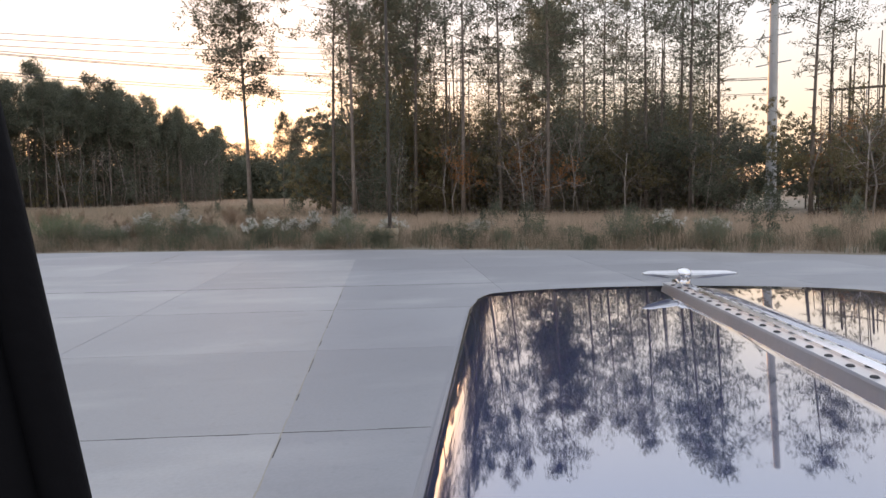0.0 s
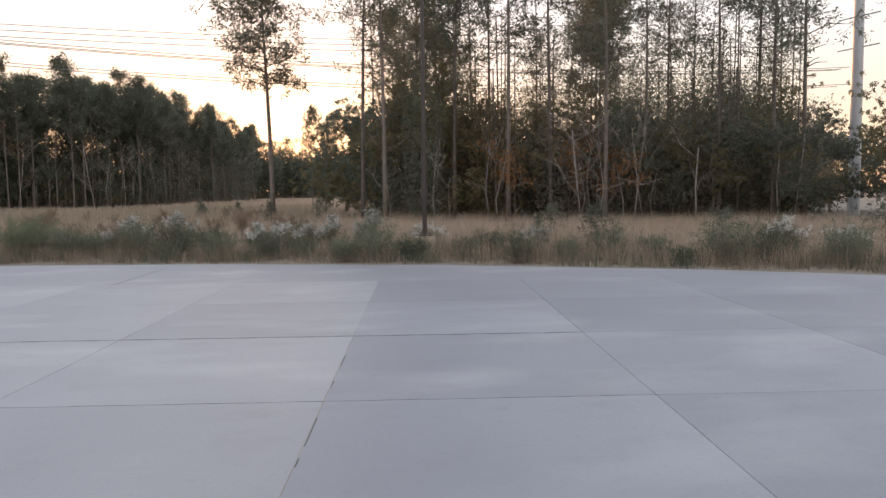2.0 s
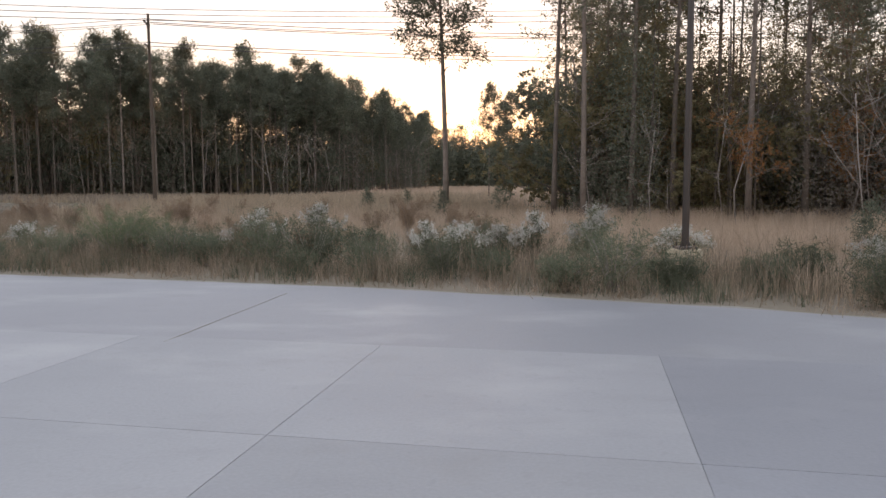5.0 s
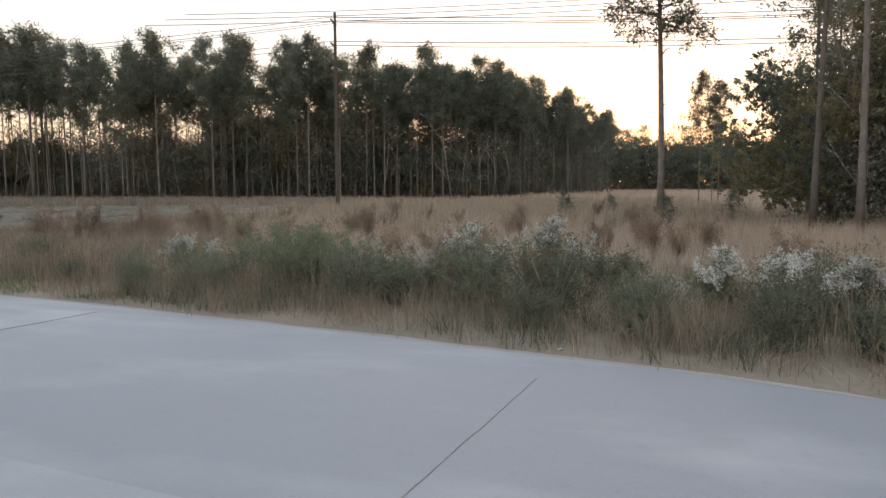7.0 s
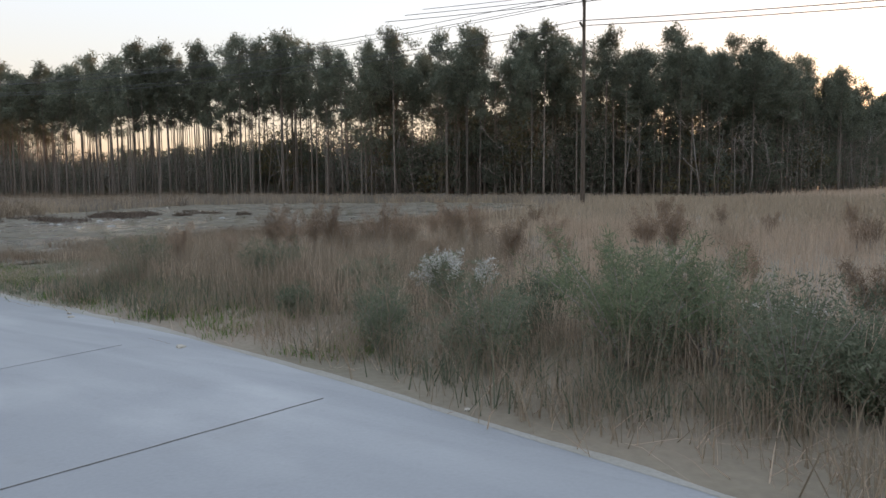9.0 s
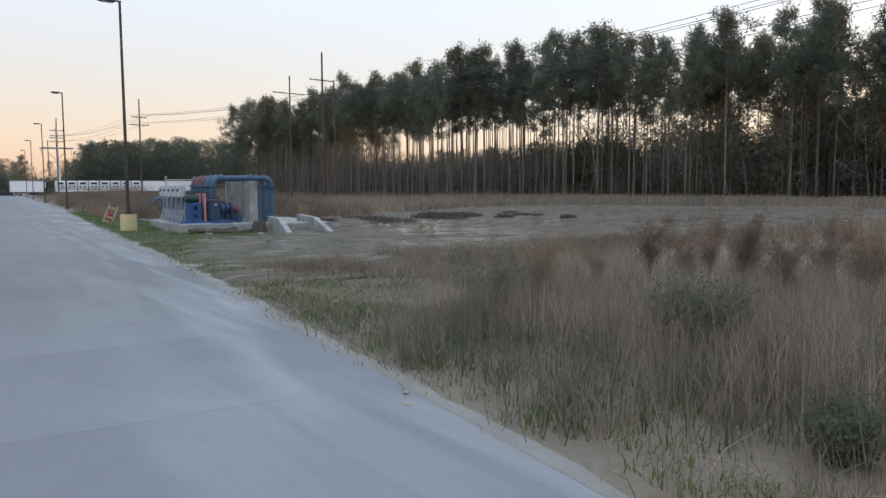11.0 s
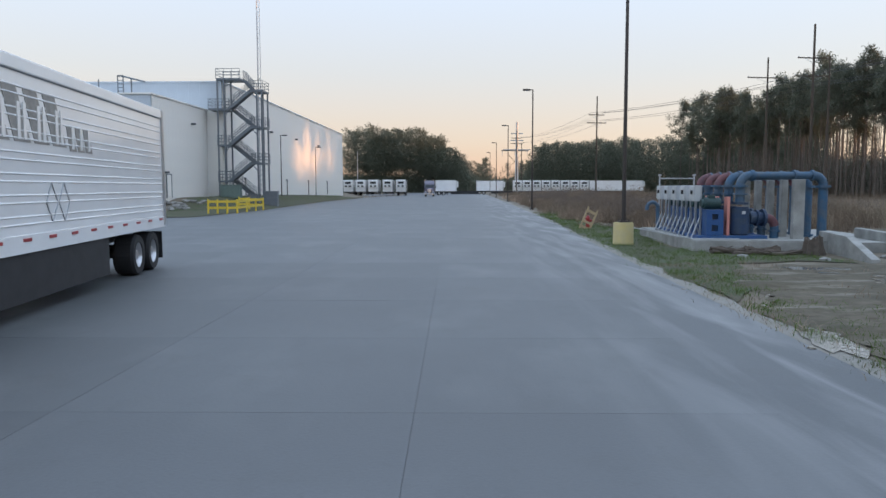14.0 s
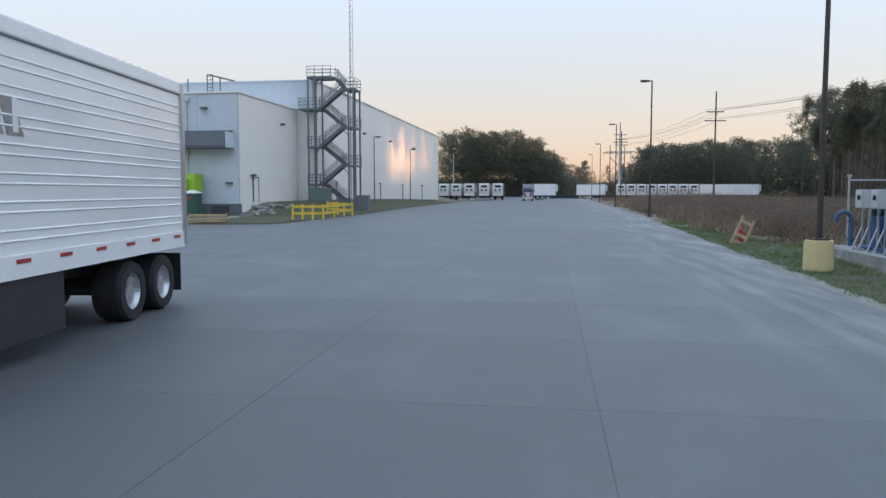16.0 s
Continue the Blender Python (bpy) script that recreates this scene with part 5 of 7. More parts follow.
def headwall():
    """The outfall: five upright concrete fins, and two wing walls that slope down to the ditch."""
    top = thing("outfall_wall", "grey concrete outfall with sloping wing walls", "concrete wall")
    for i in range(5):
        y = 48.6 + i * 1.25
        wide = 0.40 if i == 0 else 0.24
        bm = bmesh.new()
        box(bm, 46.42 + 0.09 * i, y, 1.35, wide, 0.22, 2.25, bevel=0.02)
        part("pier", bm, M_CONC_OLD, top)
    for x0, y0, x1, y1, t in ((47.25, 48.4, 46.45, 44.0, 0.26), (49.6, 50.2, 48.4, 43.6, 0.26)):
        bm = bmesh.new()
        d = Vector((x1 - x0, y1 - y0, 0))
        n = Vector((-d.y, d.x, 0)).normalized() * t / 2
        prof = [(0, -0.2), (1, -0.2), (1, 0.06), (0.55, 0.62), (0, 0.66)]
        a = [bm.verts.new(Vector((x0, y0, z)) + d * k + n) for k, z in prof]
        b = [bm.verts.new(Vector((x0, y0, z)) + d * k - n) for k, z in prof]
        bm.faces.new(a)
        bm.faces.new(b[::-1])
        for i in range(5):
            bm.faces.new((a[i], b[i], b[(i + 1) % 5], a[(i + 1) % 5]))
        bmesh.ops.recalc_face_normals(bm, faces=bm.faces[:])
        bmesh.ops.bevel(bm, geom=bm.edges[:], offset=0.015, segments=1, affect="EDGES")
        part("wing_wall", bm, M_CONC_OLD, top)
    bm = bmesh.new()
    slab(bm, [(47.3, 47.6), (50.2, 47.3), (51.0, 55.4), (47.7, 55.5)], -0.2, 0.3)
    part("sill_slab", bm, M_CONC_OLD, top)


headwall()


def flange(bm, x, y, z, axis, r, t=0.06):
    d = Vector(axis) * t / 2
    rod(bm, Vector((x, y, z)) - d, Vector((x, y, z)) + d, r, seg=16)


def pump(i):
    """One pump set: skid, engine block, volute, motor, riser, elbow, header over the wall and drop pipe."""
    y = 49.0 + i * 1.3
    dx = 0.13 * i - 0.45
    red = i in (2, 3, 4)
    top = thing("water_pump", "blue electric water pump with a faded red pipe elbow" if red else "blue electric water pump with a big blue discharge pipe", "pump", pose(dx, 0, 0), "pumps in a row on the slab")
    bm = bmesh.new()
    box(bm, 44.55, y, 0.42, 2.5, 0.85, 0.12, bevel=0.015)
    part("skid", bm, M_BLUE, top)
    bm = bmesh.new()
    for px in (43.74, 44.16):
        box(bm, px, y, 0.94, 0.20, 0.6, 0.92, bevel=0.008)
    for pz, tall in ((0.56, 0.15), (0.95, 0.2), (1.32, 0.15)):
        box(bm, 43.95, y, pz, 0.24, 0.584, tall)
    part("stand", bm, M_BLUE, top)
    bm = bmesh.new()
    rod(bm, (43.62, y, 1.62), (44.2, y, 1.62), 0.2, seg=20)
    rod(bm, (43.54, y, 1.62), (43.62, y, 1.62), 0.15, seg=20)
    motor = part("motor", bm, M_MOTOR, top, "dark teal ribbed motor")
    for k in range(7):
        bm = bmesh.new()
        rod(bm, (43.67 + k * 0.075, y, 1.62), (43.685 + k * 0.075, y, 1.62), 0.218, seg=20)
        part("cooling_fin", bm, M_MOTOR, motor)
    bm = bmesh.new()
    box(bm, 43.9, y, 1.86, 0.22, 0.2, 0.12, bevel=0.01)
    part("terminal_box", bm, M_MOTOR, motor)
    bm = bmesh.new()
    box(bm, 44.48, y - 0.02, 1.16, 0.10, 0.30, 1.4, bevel=0.01)
    part("belt_guard", bm, M_CORAL, top, "coral red flat belt guard")
    bm = bmesh.new()
    rod(bm, (44.95, y, 0.48), (44.95, y, 1.5), 0.36, 0.36, 24)
    bmesh.ops.bevel(bm, geom=[e for e in bm.edges if abs(e.verts[0].co.z - e.verts[1].co.z) < 0.01], offset=0.06, segments=2, affect="EDGES")
    flange(bm, 44.95, y, 1.62, (0, 0, 1), 0.3, 0.08)
    part("pump_body", bm, M_BODY, top)
    bm = bmesh.new()
    box(bm, 44.95, y - 0.362, 1.3, 0.12, 0.012, 0.1)
    part("name_plate", bm, M_PANELBOX, top, "small white name plate")
    bm = bmesh.new()
    rod(bm, (45.28, y, 1.1), (45.8, y, 1.1), 0.25, 0.2, 18)
    flange(bm, 45.56, y, 1.1, (1, 0, 0), 0.3)
    flange(bm, 45.8, y, 1.1, (1, 0, 0), 0.32, 0.09)
    part("suction_case", bm, M_BODY, top)
    bm = bmesh.new()
    tube(bm, [(45.82, y, 1.1)] + [(45.9 + a, y, 0.76 + b) for a, b in arc(0, 0, 0.34, 85, 8, 6)], 0.16, 14)
    part("suction_elbow", bm, M_REDP, top, "rusty red elbow")
    bm = bmesh.new()
    rod(bm, (46.24, y, 0.36), (46.24, y, 0.8), 0.15, seg=16)
    flange(bm, 46.24, y, 0.62, (0, 0, 1), 0.2, 0.06)
    part("suction_pipe", bm, M_BLUEP, top)
    bm = bmesh.new()
    rod(bm, (44.95, y, 1.6), (44.95, y, 2.2), 0.17, seg=18)
    flange(bm, 44.95, y, 1.95, (0, 0, 1), 0.26, 0.05)
    flange(bm, 44.95, y, 2.24, (0, 0, 1), 0.26, 0.09)
    part("riser", bm, M_BLUEP, top)
    bm = bmesh.new()
    tube(bm, [(44.95 + 0.36 - a, y, 2.26 + b) for a, b in arc(0, 0, 0.36, 0, 90, 5)], 0.158, 16)
    flange(bm, 45.31, y, 2.62, (1, 0, 0), 0.2, 0.05)
    part("elbow", bm, M_REDP if red else M_BLUEP, top, "faded red elbow" if red else "")
    bm = bmesh.new()
    rod(bm, (45.31, y, 2.62), (47.6, y, 2.62), 0.135, seg=18)
    for px in (45.38, 46.9, 47.55):
        flange(bm, px, y, 2.62, (1, 0, 0), 0.2, 0.07)
    part("header_pipe", bm, M_BLUEP, top)
    bm = bmesh.new()
    tube(bm, [(47.6 + b, y, 2.24 + a) for a, b in arc(0, 0, 0.38, 0, 90, 7)], 0.155, 16)
    part("drop_elbow", bm, M_REDP if red else M_BLUEP, top)
    bm = bmesh.new()
    rod(bm, (47.98, y, 0.3), (47.98, y, 2.24), 0.16, seg=18)
    flange(bm, 47.98, y, 2.22, (0, 0, 1), 0.26, 0.08)
    flange(bm, 47.98, y, 0.38, (0, 0, 1), 0.24, 0.08)
    part("drop_pipe", bm, M_BLUEP, top)
    return top


for i in range(5):
    pump(i)


def starter(i):
    """A grey starter box on a braced steel stand."""
    x, y = 43.12, 49.35 + i * 1.22
    top = thing("control_box", "light grey electrical box on a braced steel stand", "control box", pose(x + 0.09 * i, y, 0.36, 0, 0, 6), "control boxes beside the pumps")
    bm = bmesh.new()
    for sgn in (-0.18, 0.18):
        box(bm, 0.0, sgn, 0.95, 0.06, 0.06, 1.9)
    part("stand", bm, M_GALV, top)
    bm = bmesh.new()
    for sgn in (-0.18, 0.18):
        rod(bm, (-0.32, sgn, 0.0), (-0.02, sgn, 0.72), 0.035, seg=6)
        rod(bm, (-0.32, sgn, 0.02), (0.0, sgn, 0.02), 0.035, seg=6)
    part("brace", bm, M_GALV, top)
    bm = bmesh.new()
    box(bm, -0.13, 0, 1.62, 0.24, 0.42, 0.58, bevel=0.015)
    b = part("enclosure", bm, M_PANELBOX, top)
    bm = bmesh.new()
    box(bm, -0.265, 0, 1.62, 0.02, 0.37, 0.5, bevel=0.005)
    part("door", bm, M_PANELBOX, b)
    bm = bmesh.new()
    box(bm, -0.31, -0.06, 1.66, 0.06, 0.06, 0.14)
    part("handle", bm, M_BLACK, b)
    bm = bmesh.new()
    tube(bm, [(-0.1, 0.05, 1.3), (-0.08, 0.06, 0.7), (0.1, 0.06, 0.06)], 0.025, 6)
    part("conduit", bm, M_GALV, top)


for i in range(5):
    starter(i)
bm = bmesh.new()
tube(bm, [(43.75, 55.9, 0.34), (43.75, 55.9, 1.25)] + [(43.5 + a, 55.9, 1.27 + b) for a, b in arc(0, 0, 0.25, 10, 170, 8)] + [(43.24, 55.9, 1.17)], 0.085, 14)
flange(bm, 43.75, 55.9, 0.6, (0, 0, 1), 0.13)
flange(bm, 43.75, 55.9, 1.2, (0, 0, 1), 0.13)
tagged(part("vent_pipe", bm, M_BLUEP, smooth=False), "curved faded blue vent pipe beside the slab", "pipe")
screen = thing("pipe_rail", "pale pipe rail on two posts behind the control boxes", "rail", pose(45.2, 57.6, 0.0, 0, 0, 4))
bm = bmesh.new()
box(bm, 0, 0, 2.62, 1.75, 0.06, 0.06, bevel=0.01)
part("rail", bm, M_GALV, screen)
for px in (-0.85, 0.85):
    bm = bmesh.new()
    rod(bm, (px, 0.05, 0), (px, 0.05, 2.75), 0.04, seg=8)
    post = part("post", bm, M_GALV, screen)
    bm = bmesh.new()
    box(bm, px, 0.05, 2.78, 0.14, 0.1, 0.08, bevel=0.01)
    part("clamp", bm, M_GALV, post)

# barricade leaning in the weeds
barri = thing("barricade", "weathered folding wooden barricade leaning in the weeds", "barricade", pose(41.75, 61.9, 0.0, 0, 24, 12))
for px in (-0.28, 0.28):
    bm = bmesh.new()
    box(bm, px, 0, 0.5, 0.09, 0.05, 1.35, bevel=0.01)
    part("leg", bm, M_WOOD, barri)
for pz in (0.95, 0.35, 0.05):
    bm = bmesh.new()
    box(bm, 0, -0.03, pz, 0.62, 0.03, 0.14, bevel=0.005)
    part("rail", bm, M_WOOD, barri)
hyd = thing("hydrant", "small red hydrant half hidden by weeds", "hydrant", pose(42.05, 62.5, -0.02))
bm = bmesh.new()
rod(bm, (0, 0, 0), (0, 0, 0.55), 0.11, 0.10, 14)
rod(bm, (0, 0, 0.55), (0, 0, 0.7), 0.13, 0.04, 14)
part("barrel", bm, M_REFL, hyd)
bm = bmesh.new()
rod(bm, (-0.2, 0, 0.42), (0.2, 0, 0.42), 0.06, seg=10)
part("nozzle", bm, M_REFL, hyd)

# rotten logs and a broken stump beside the slab
def rotten_log(x, y, length, r, turn, seed, label):
    """A rough log: knotted skin, ragged hollow ends, splinters standing off it."""
    lr = random.Random(seed)
    bm = bmesh.new()
    n, seg = 9, 14
    rings = []
    for i in range(n):
        k = i / (n - 1)
        c = Vector((k * length - length / 2, 0.05 * math.sin(4 * k + seed), r * 0.75 + 0.03 * math.sin(7 * k + seed)))
        rr = r * (0.75 + 0.3 * math.sin(3 * k + seed) ** 2)
        rings.append([bm.verts.new(c + Vector(((lr.uniform(-0.09, 0.09) if i in (0, n - 1) else 0.0), math.cos(j * 2 * math.pi / seg), math.sin(j * 2 * math.pi / seg))) * (rr * lr.uniform(0.72, 1.18))) for j in range(seg)])
    for p, q in zip(rings, rings[1:]):
        for j in range(seg):
            bm.faces.new((p[j], p[(j + 1) % seg], q[(j + 1) % seg], q[j]))
    for ring, inward in ((rings[0], 0.12), (rings[-1], -0.12)):
        mid = sum((v.co for v in ring), Vector()) / seg + Vector((inward, 0, 0))
        hub = bm.verts.new(mid)
        for j in range(seg):
            bm.faces.new((ring[j], ring[(j + 1) % seg], hub))
    bmesh.ops.recalc_face_normals(bm, faces=bm.faces[:])
    log = part("log", bm, M_LOG)
    log.matrix_basis = pose(x, y, -0.03, 0, 0, turn)
    tagged(log, label, "log", "logs beside the slab")
    for _ in range(5):
        bm = bmesh.new()
        px = lr.uniform(-0.45, 0.45) * length
        rod(bm, (px, lr.uniform(-0.6, 0.6) * r, r * 0.9), (px + lr.uniform(-0.35, 0.35), lr.uniform(-1.4, 1.4) * r, r * lr.uniform(1.3, 2.2)), 0.03, 0.008, 5)
        part("splinter", bm, M_LOG, log)


for x, y, ln, r, a, sd in ((43.5, 47.2, 1.5, 0.13, 10, 1), (44.4, 46.9, 1.1, 0.15, -14, 2), (45.2, 46.6, 1.7, 0.09, 20, 3), (44.0, 46.7, 1.2, 0.08, -28, 4)):
    rotten_log(x, y, ln, r, a, sd, "rotten dark log lying against the slab")
stump_bm = bmesh.new()
lr = random.Random(31)
lower = [stump_bm.verts.new((0.42 * math.cos(k * 0.3927) * lr.uniform(0.8, 1.25), 0.34 * math.sin(k * 0.3927) * lr.uniform(0.8, 1.25), -0.05)) for k in range(16)]
middle = [stump_bm.verts.new((v.co.x * 0.78, v.co.y * 0.78, 0.28 + lr.uniform(-0.05, 0.05))) for v in lower]
upper = [stump_bm.verts.new((v.co.x * 0.72, v.co.y * 0.72, 0.42 + lr.choice((0.0, 0.05, 0.14, 0.24)))) for v in lower]
core = stump_bm.verts.new((0.03, 0.0, 0.30))
for p, q in ((lower, middle), (middle, upper)):
    for k in range(16):
        stump_bm.faces.new((p[k], p[(k + 1) % 16], q[(k + 1) % 16], q[k]))
for k in range(16):
    stump_bm.faces.new((upper[k], upper[(k + 1) % 16], core))
stump = part("tree_stump", stump_bm, M_LOG)
stump.matrix_basis = pose(46.0, 46.75, 0.0, 0, 0, 30)
tagged(stump, "torn grey-brown tree stump with jagged top", "stump")


def chunks(name, centre, n, spread, size, mat, label, seed, flat=0.5):
    """Broken lumps scattered round a place."""
    lr = random.Random(seed)
    for _ in range(n):
        bm = bmesh.new()
        s = size * lr.uniform(0.5, 1.3)
        bmesh.ops.create_icosphere(bm, subdivisions=1, radius=s)
        for v in bm.verts:
            v.co *= lr.uniform(0.7, 1.2)
            v.co.z *= flat
        ob = part(name, bm, mat)
        x, y = centre[0] + lr.gauss(0, spread[0]), centre[1] + lr.gauss(0, spread[1])
        ob.matrix_basis = pose(x, y, float(land(x, y)) + s * flat * 0.4, lr.uniform(-15, 15), lr.uniform(-15, 15), lr.uniform(0, 360))
        tagged(ob, label, "rubble", label)


heap_rng = random.Random(31)
heaps = [(heap_rng.gauss(60.5, 4.4), heap_rng.gauss(53.4, 2.4), heap_rng.uniform(0.5, 1.5), heap_rng.uniform(0.1, 0.34)) for _ in range(26)]
mass("dead_brush_heaps", heaps, 15000, 0.12, M_BRACKEN, "low heaps of red-brown dead brush beyond the headwall", 48)
chunks("rubble_lump", (54, 50), 60, (5, 3.2), 0.2, M_ROCK, "broken concrete rubble dumped on the mud", 3)
chunks("rubble_lump", (8.9, 96), 34, (0.9, 1.2), 0.32, M_ROCK, "pile of grey stones at the warehouse corner", 4)
chunks("road_debris", (36.8, 13), 10, (2.2, 4), 0.06, M_TANBARK, "small pale debris at the road's edge", 5)
chunks("road_debris", (39.0, 25.5), 16, (0.9, 2.6), 0.07, M_TANBARK, "small pale debris at the road's edge", 7)
chunks("road_debris", (40.5, 33), 14, (1.0, 5), 0.07, M_TANBARK, "small pale debris at the road's edge", 6)

# puddles on the mud
lr = random.Random(8)
for x, y, rx, ry in ((38.9, 33.0, 0.4, 1.0),):
    bm = bmesh.new()
    vs = [bm.verts.new((rx * math.cos(k * 0.2618) * lr.uniform(0.6, 1.2), ry * math.sin(k * 0.2618) * lr.uniform(0.6, 1.2), 0)) for k in range(24)]
    bm.faces.new(vs)
    ob = part("puddle", bm, M_WATER)
    ob.matrix_basis = pose(x, y, float(land(x, y)) + 0.035, 0, 0, lr.uniform(-15, 25))
    tagged(ob, "shallow still puddle at the road's edge", "puddle", kind="structure")


# ---- warehouse ----
SITE = pose(7.1, 94.8, 0, 0, 0, -3.15)
wh = thing("warehouse", "large white metal warehouse with a lower loading block", "building", SITE)
bm = bmesh.new()
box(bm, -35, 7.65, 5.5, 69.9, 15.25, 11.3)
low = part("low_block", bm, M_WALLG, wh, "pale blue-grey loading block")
bm = bmesh.new()
box(bm, -34, 58, 7.1, 71.7, 85.4, 14.6)
tall = part("tall_block", bm, M_WALLW, wh)
bm = bmesh.new()
box(bm, -35, 7.6, 11.22, 70.3, 15.5, 0.16)
part("roof_edge", bm, M_WALLW, low)
bm = bmesh.new()
box(bm, -34, 58, 14.46, 72.1, 85.8, 0.14)
part("roof_edge", bm, M_WALLG, tall)


def panels(parent, n, width, height, mat, at, name="wall_panel"):
    """Upright cladding sheets, each a little proud of the wall with a joint between."""
    bm = bmesh.new()
    box(bm, 0, 0, height / 2, width - 0.014, 0.05, height)
    for k in (-0.25, 0.25):
        box(bm, k * width, -0.028, height / 2, 0.05, 0.012, height)
    first = part(name, bm, mat, parent)
    for i in range(n):
        ob = first if i == 0 else new(name, first.data)
        ob.parent = parent
        ob.matrix_basis = at(i)
    return first


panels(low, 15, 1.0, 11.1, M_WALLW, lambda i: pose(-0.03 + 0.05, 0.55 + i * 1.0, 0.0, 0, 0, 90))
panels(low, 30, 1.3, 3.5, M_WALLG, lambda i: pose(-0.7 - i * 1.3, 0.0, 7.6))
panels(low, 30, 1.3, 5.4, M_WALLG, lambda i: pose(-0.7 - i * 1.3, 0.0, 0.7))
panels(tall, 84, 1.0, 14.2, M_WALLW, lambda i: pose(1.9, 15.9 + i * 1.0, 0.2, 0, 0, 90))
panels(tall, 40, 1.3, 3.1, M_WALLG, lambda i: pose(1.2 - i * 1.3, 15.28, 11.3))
bm = bmesh.new()
box(bm, -30, -0.02, 0.5, 60.3, 0.16, 1.2)
part("base_band", bm, M_BASEG, low, "dark grey base band")
aw = bmesh.new()
prof = [(-0.03, 7.75), (-1.0, 7.7), (-1.75, 6.35), (-1.75, 6.1), (-0.03, 6.1)]
a = [aw.verts.new((-0.5, y, z)) for y, z in prof]
b = [aw.verts.new((-60, y, z)) for y, z in prof]
aw.faces.new(a)
aw.faces.new(b[::-1])
for i in range(5):
    aw.faces.new((a[i], a[(i + 1) % 5], b[(i + 1) % 5], b[i]))
bmesh.ops.recalc_face_normals(aw, faces=aw.faces[:])
awning = part("awning", aw, M_AWN, low, "long charcoal metal awning over the docks")
bm = bmesh.new()
box(bm, -0.46, -0.85, 6.85, 0.05, 1.7, 1.4)
part("end_cap", bm, M_WALLG, awning)
for px in (-10.1, -5.0, -15.3):
    bm = bmesh.new()
    box(bm, px, -0.16, 10.65, 0.75, 0.3, 0.35, bevel=0.02)
    rod(bm, (px, -0.14, 7.7), (px, -0.14, 10.5), 0.09, seg=10)
    rod(bm, (px, -0.14, 0.6), (px, -0.14, 6.1), 0.09, seg=10)
    part("downspout", bm, M_WALLG, low)
for px, pz, face in ((-3.2, 9.8, 0), (-0.9, 3.0, 0)):
    bm = bmesh.new()
    box(bm, px, -0.25, pz, 0.55, 0.5, 0.16, bevel=0.04)
    part("wall_lamp", bm, M_AWN, low)
for py, pz in ((10.3, 9.2), (2.6, 3.75)):
    bm = bmesh.new()
    box(bm, 0.25, py, pz, 0.45, 0.4, 0.2, bevel=0.04)
    part("wall_lamp", bm, M_AWN, low)
for py in (36, 52, 71):
    bm = bmesh.new()
    box(bm, 2.15, py, 10.2, 0.45, 0.4, 0.25, bevel=0.04)
    part("wall_lamp", bm, M_AWN, tall)
for py in (22.0, 44.0, 60.0, 78.0):
    bm = bmesh.new()
    rod(bm, (2.4, py, 0.9), (2.4, py, 3.4), 0.07, seg=8)
    box(bm, 2.35, py, 3.4, 0.3, 0.2, 0.15)
    part("wall_pipe", bm, M_DARK, tall)
# the side door
bm = bmesh.new()
box(bm, 0.09, 3.4, 2.35, 0.06, 1.12, 2.3)
frame_part = part("door", bm, M_WALLW, low, "plain white steel side door")
bm = bmesh.new()
for k in (2.78, 4.02):
    box(bm, 0.11, k, 2.4, 0.1, 0.1, 2.42)
box(bm, 0.11, 3.4, 3.58, 0.1, 1.34, 0.1)
part("door_frame", bm, M_STAIR, frame_part)
# dock opening with a black seal and a trailer backed in, and the shute opening
bm = bmesh.new()
for px, sx, pz, sz in ((-10.35, 0.5, 2.6, 3.6), (-13.9, 0.5, 2.6, 3.6), (-12.1, 4.0, 4.3, 0.55)):
    box(bm, px, -0.25, pz, sx, 0.5, sz, bevel=0.04)
part("dock_seal", bm, M_BLACK, low, "black padded dock seal")
bm = bmesh.new()
box(bm, -12.1, -0.05, 2.5, 3.2, 0.06, 3.2)
part("dock_door", bm, M_WALLW, low)
bm = bmesh.new()
box(bm, -7.2, -0.08, 3.0, 3.4, 0.1, 3.4)
part("chute_opening", bm, M_DARK, low)
# dock number
cu = bpy.data.curves.new("dock_number", "FONT")
cu.body, cu.size, cu.extrude, cu.align_x = "66", 1.0, 0.01, "CENTER"
cu.materials.append(M_AWN)
num = new("dock_number", cu)
num.parent = low
num.matrix_basis = pose(-12.0, -0.11, 5.0, 90, 0, 0)
tagged(num, "dark painted dock number")
# roof ladder and pipes
bm = bmesh.new()
for px in (-7.4, -6.8):
    rod(bm, (px, 9, 11.2), (px, 9, 14.3), 0.06, seg=6)
for k in range(8):
    rod(bm, (-7.4, 9, 11.5 + k * 0.38), (-6.8, 9, 11.5 + k * 0.38), 0.04, seg=6)
rod(bm, (-7.0, 9, 14.25), (-4.4, 9, 13.6), 0.09, seg=8)
rod(bm, (-7.4, 9, 14.3), (-6.8, 9, 14.3), 0.06, seg=6)
part("roof_ladder", bm, M_STAIR, low)
for px, ln in ((-9.3, 2.0), (-16, 1.6), (-5.5, 1.2)):
    bm = bmesh.new()
    box(bm, px, 7, 11.6, ln, 1.0, 0.6, bevel=0.05)
    rod(bm, (px + ln * 0.4, 7, 11.6), (px + ln * 0.4, 7, 13.6), 0.07, seg=8)
    part("roof_vent", bm, M_STAIR, low)


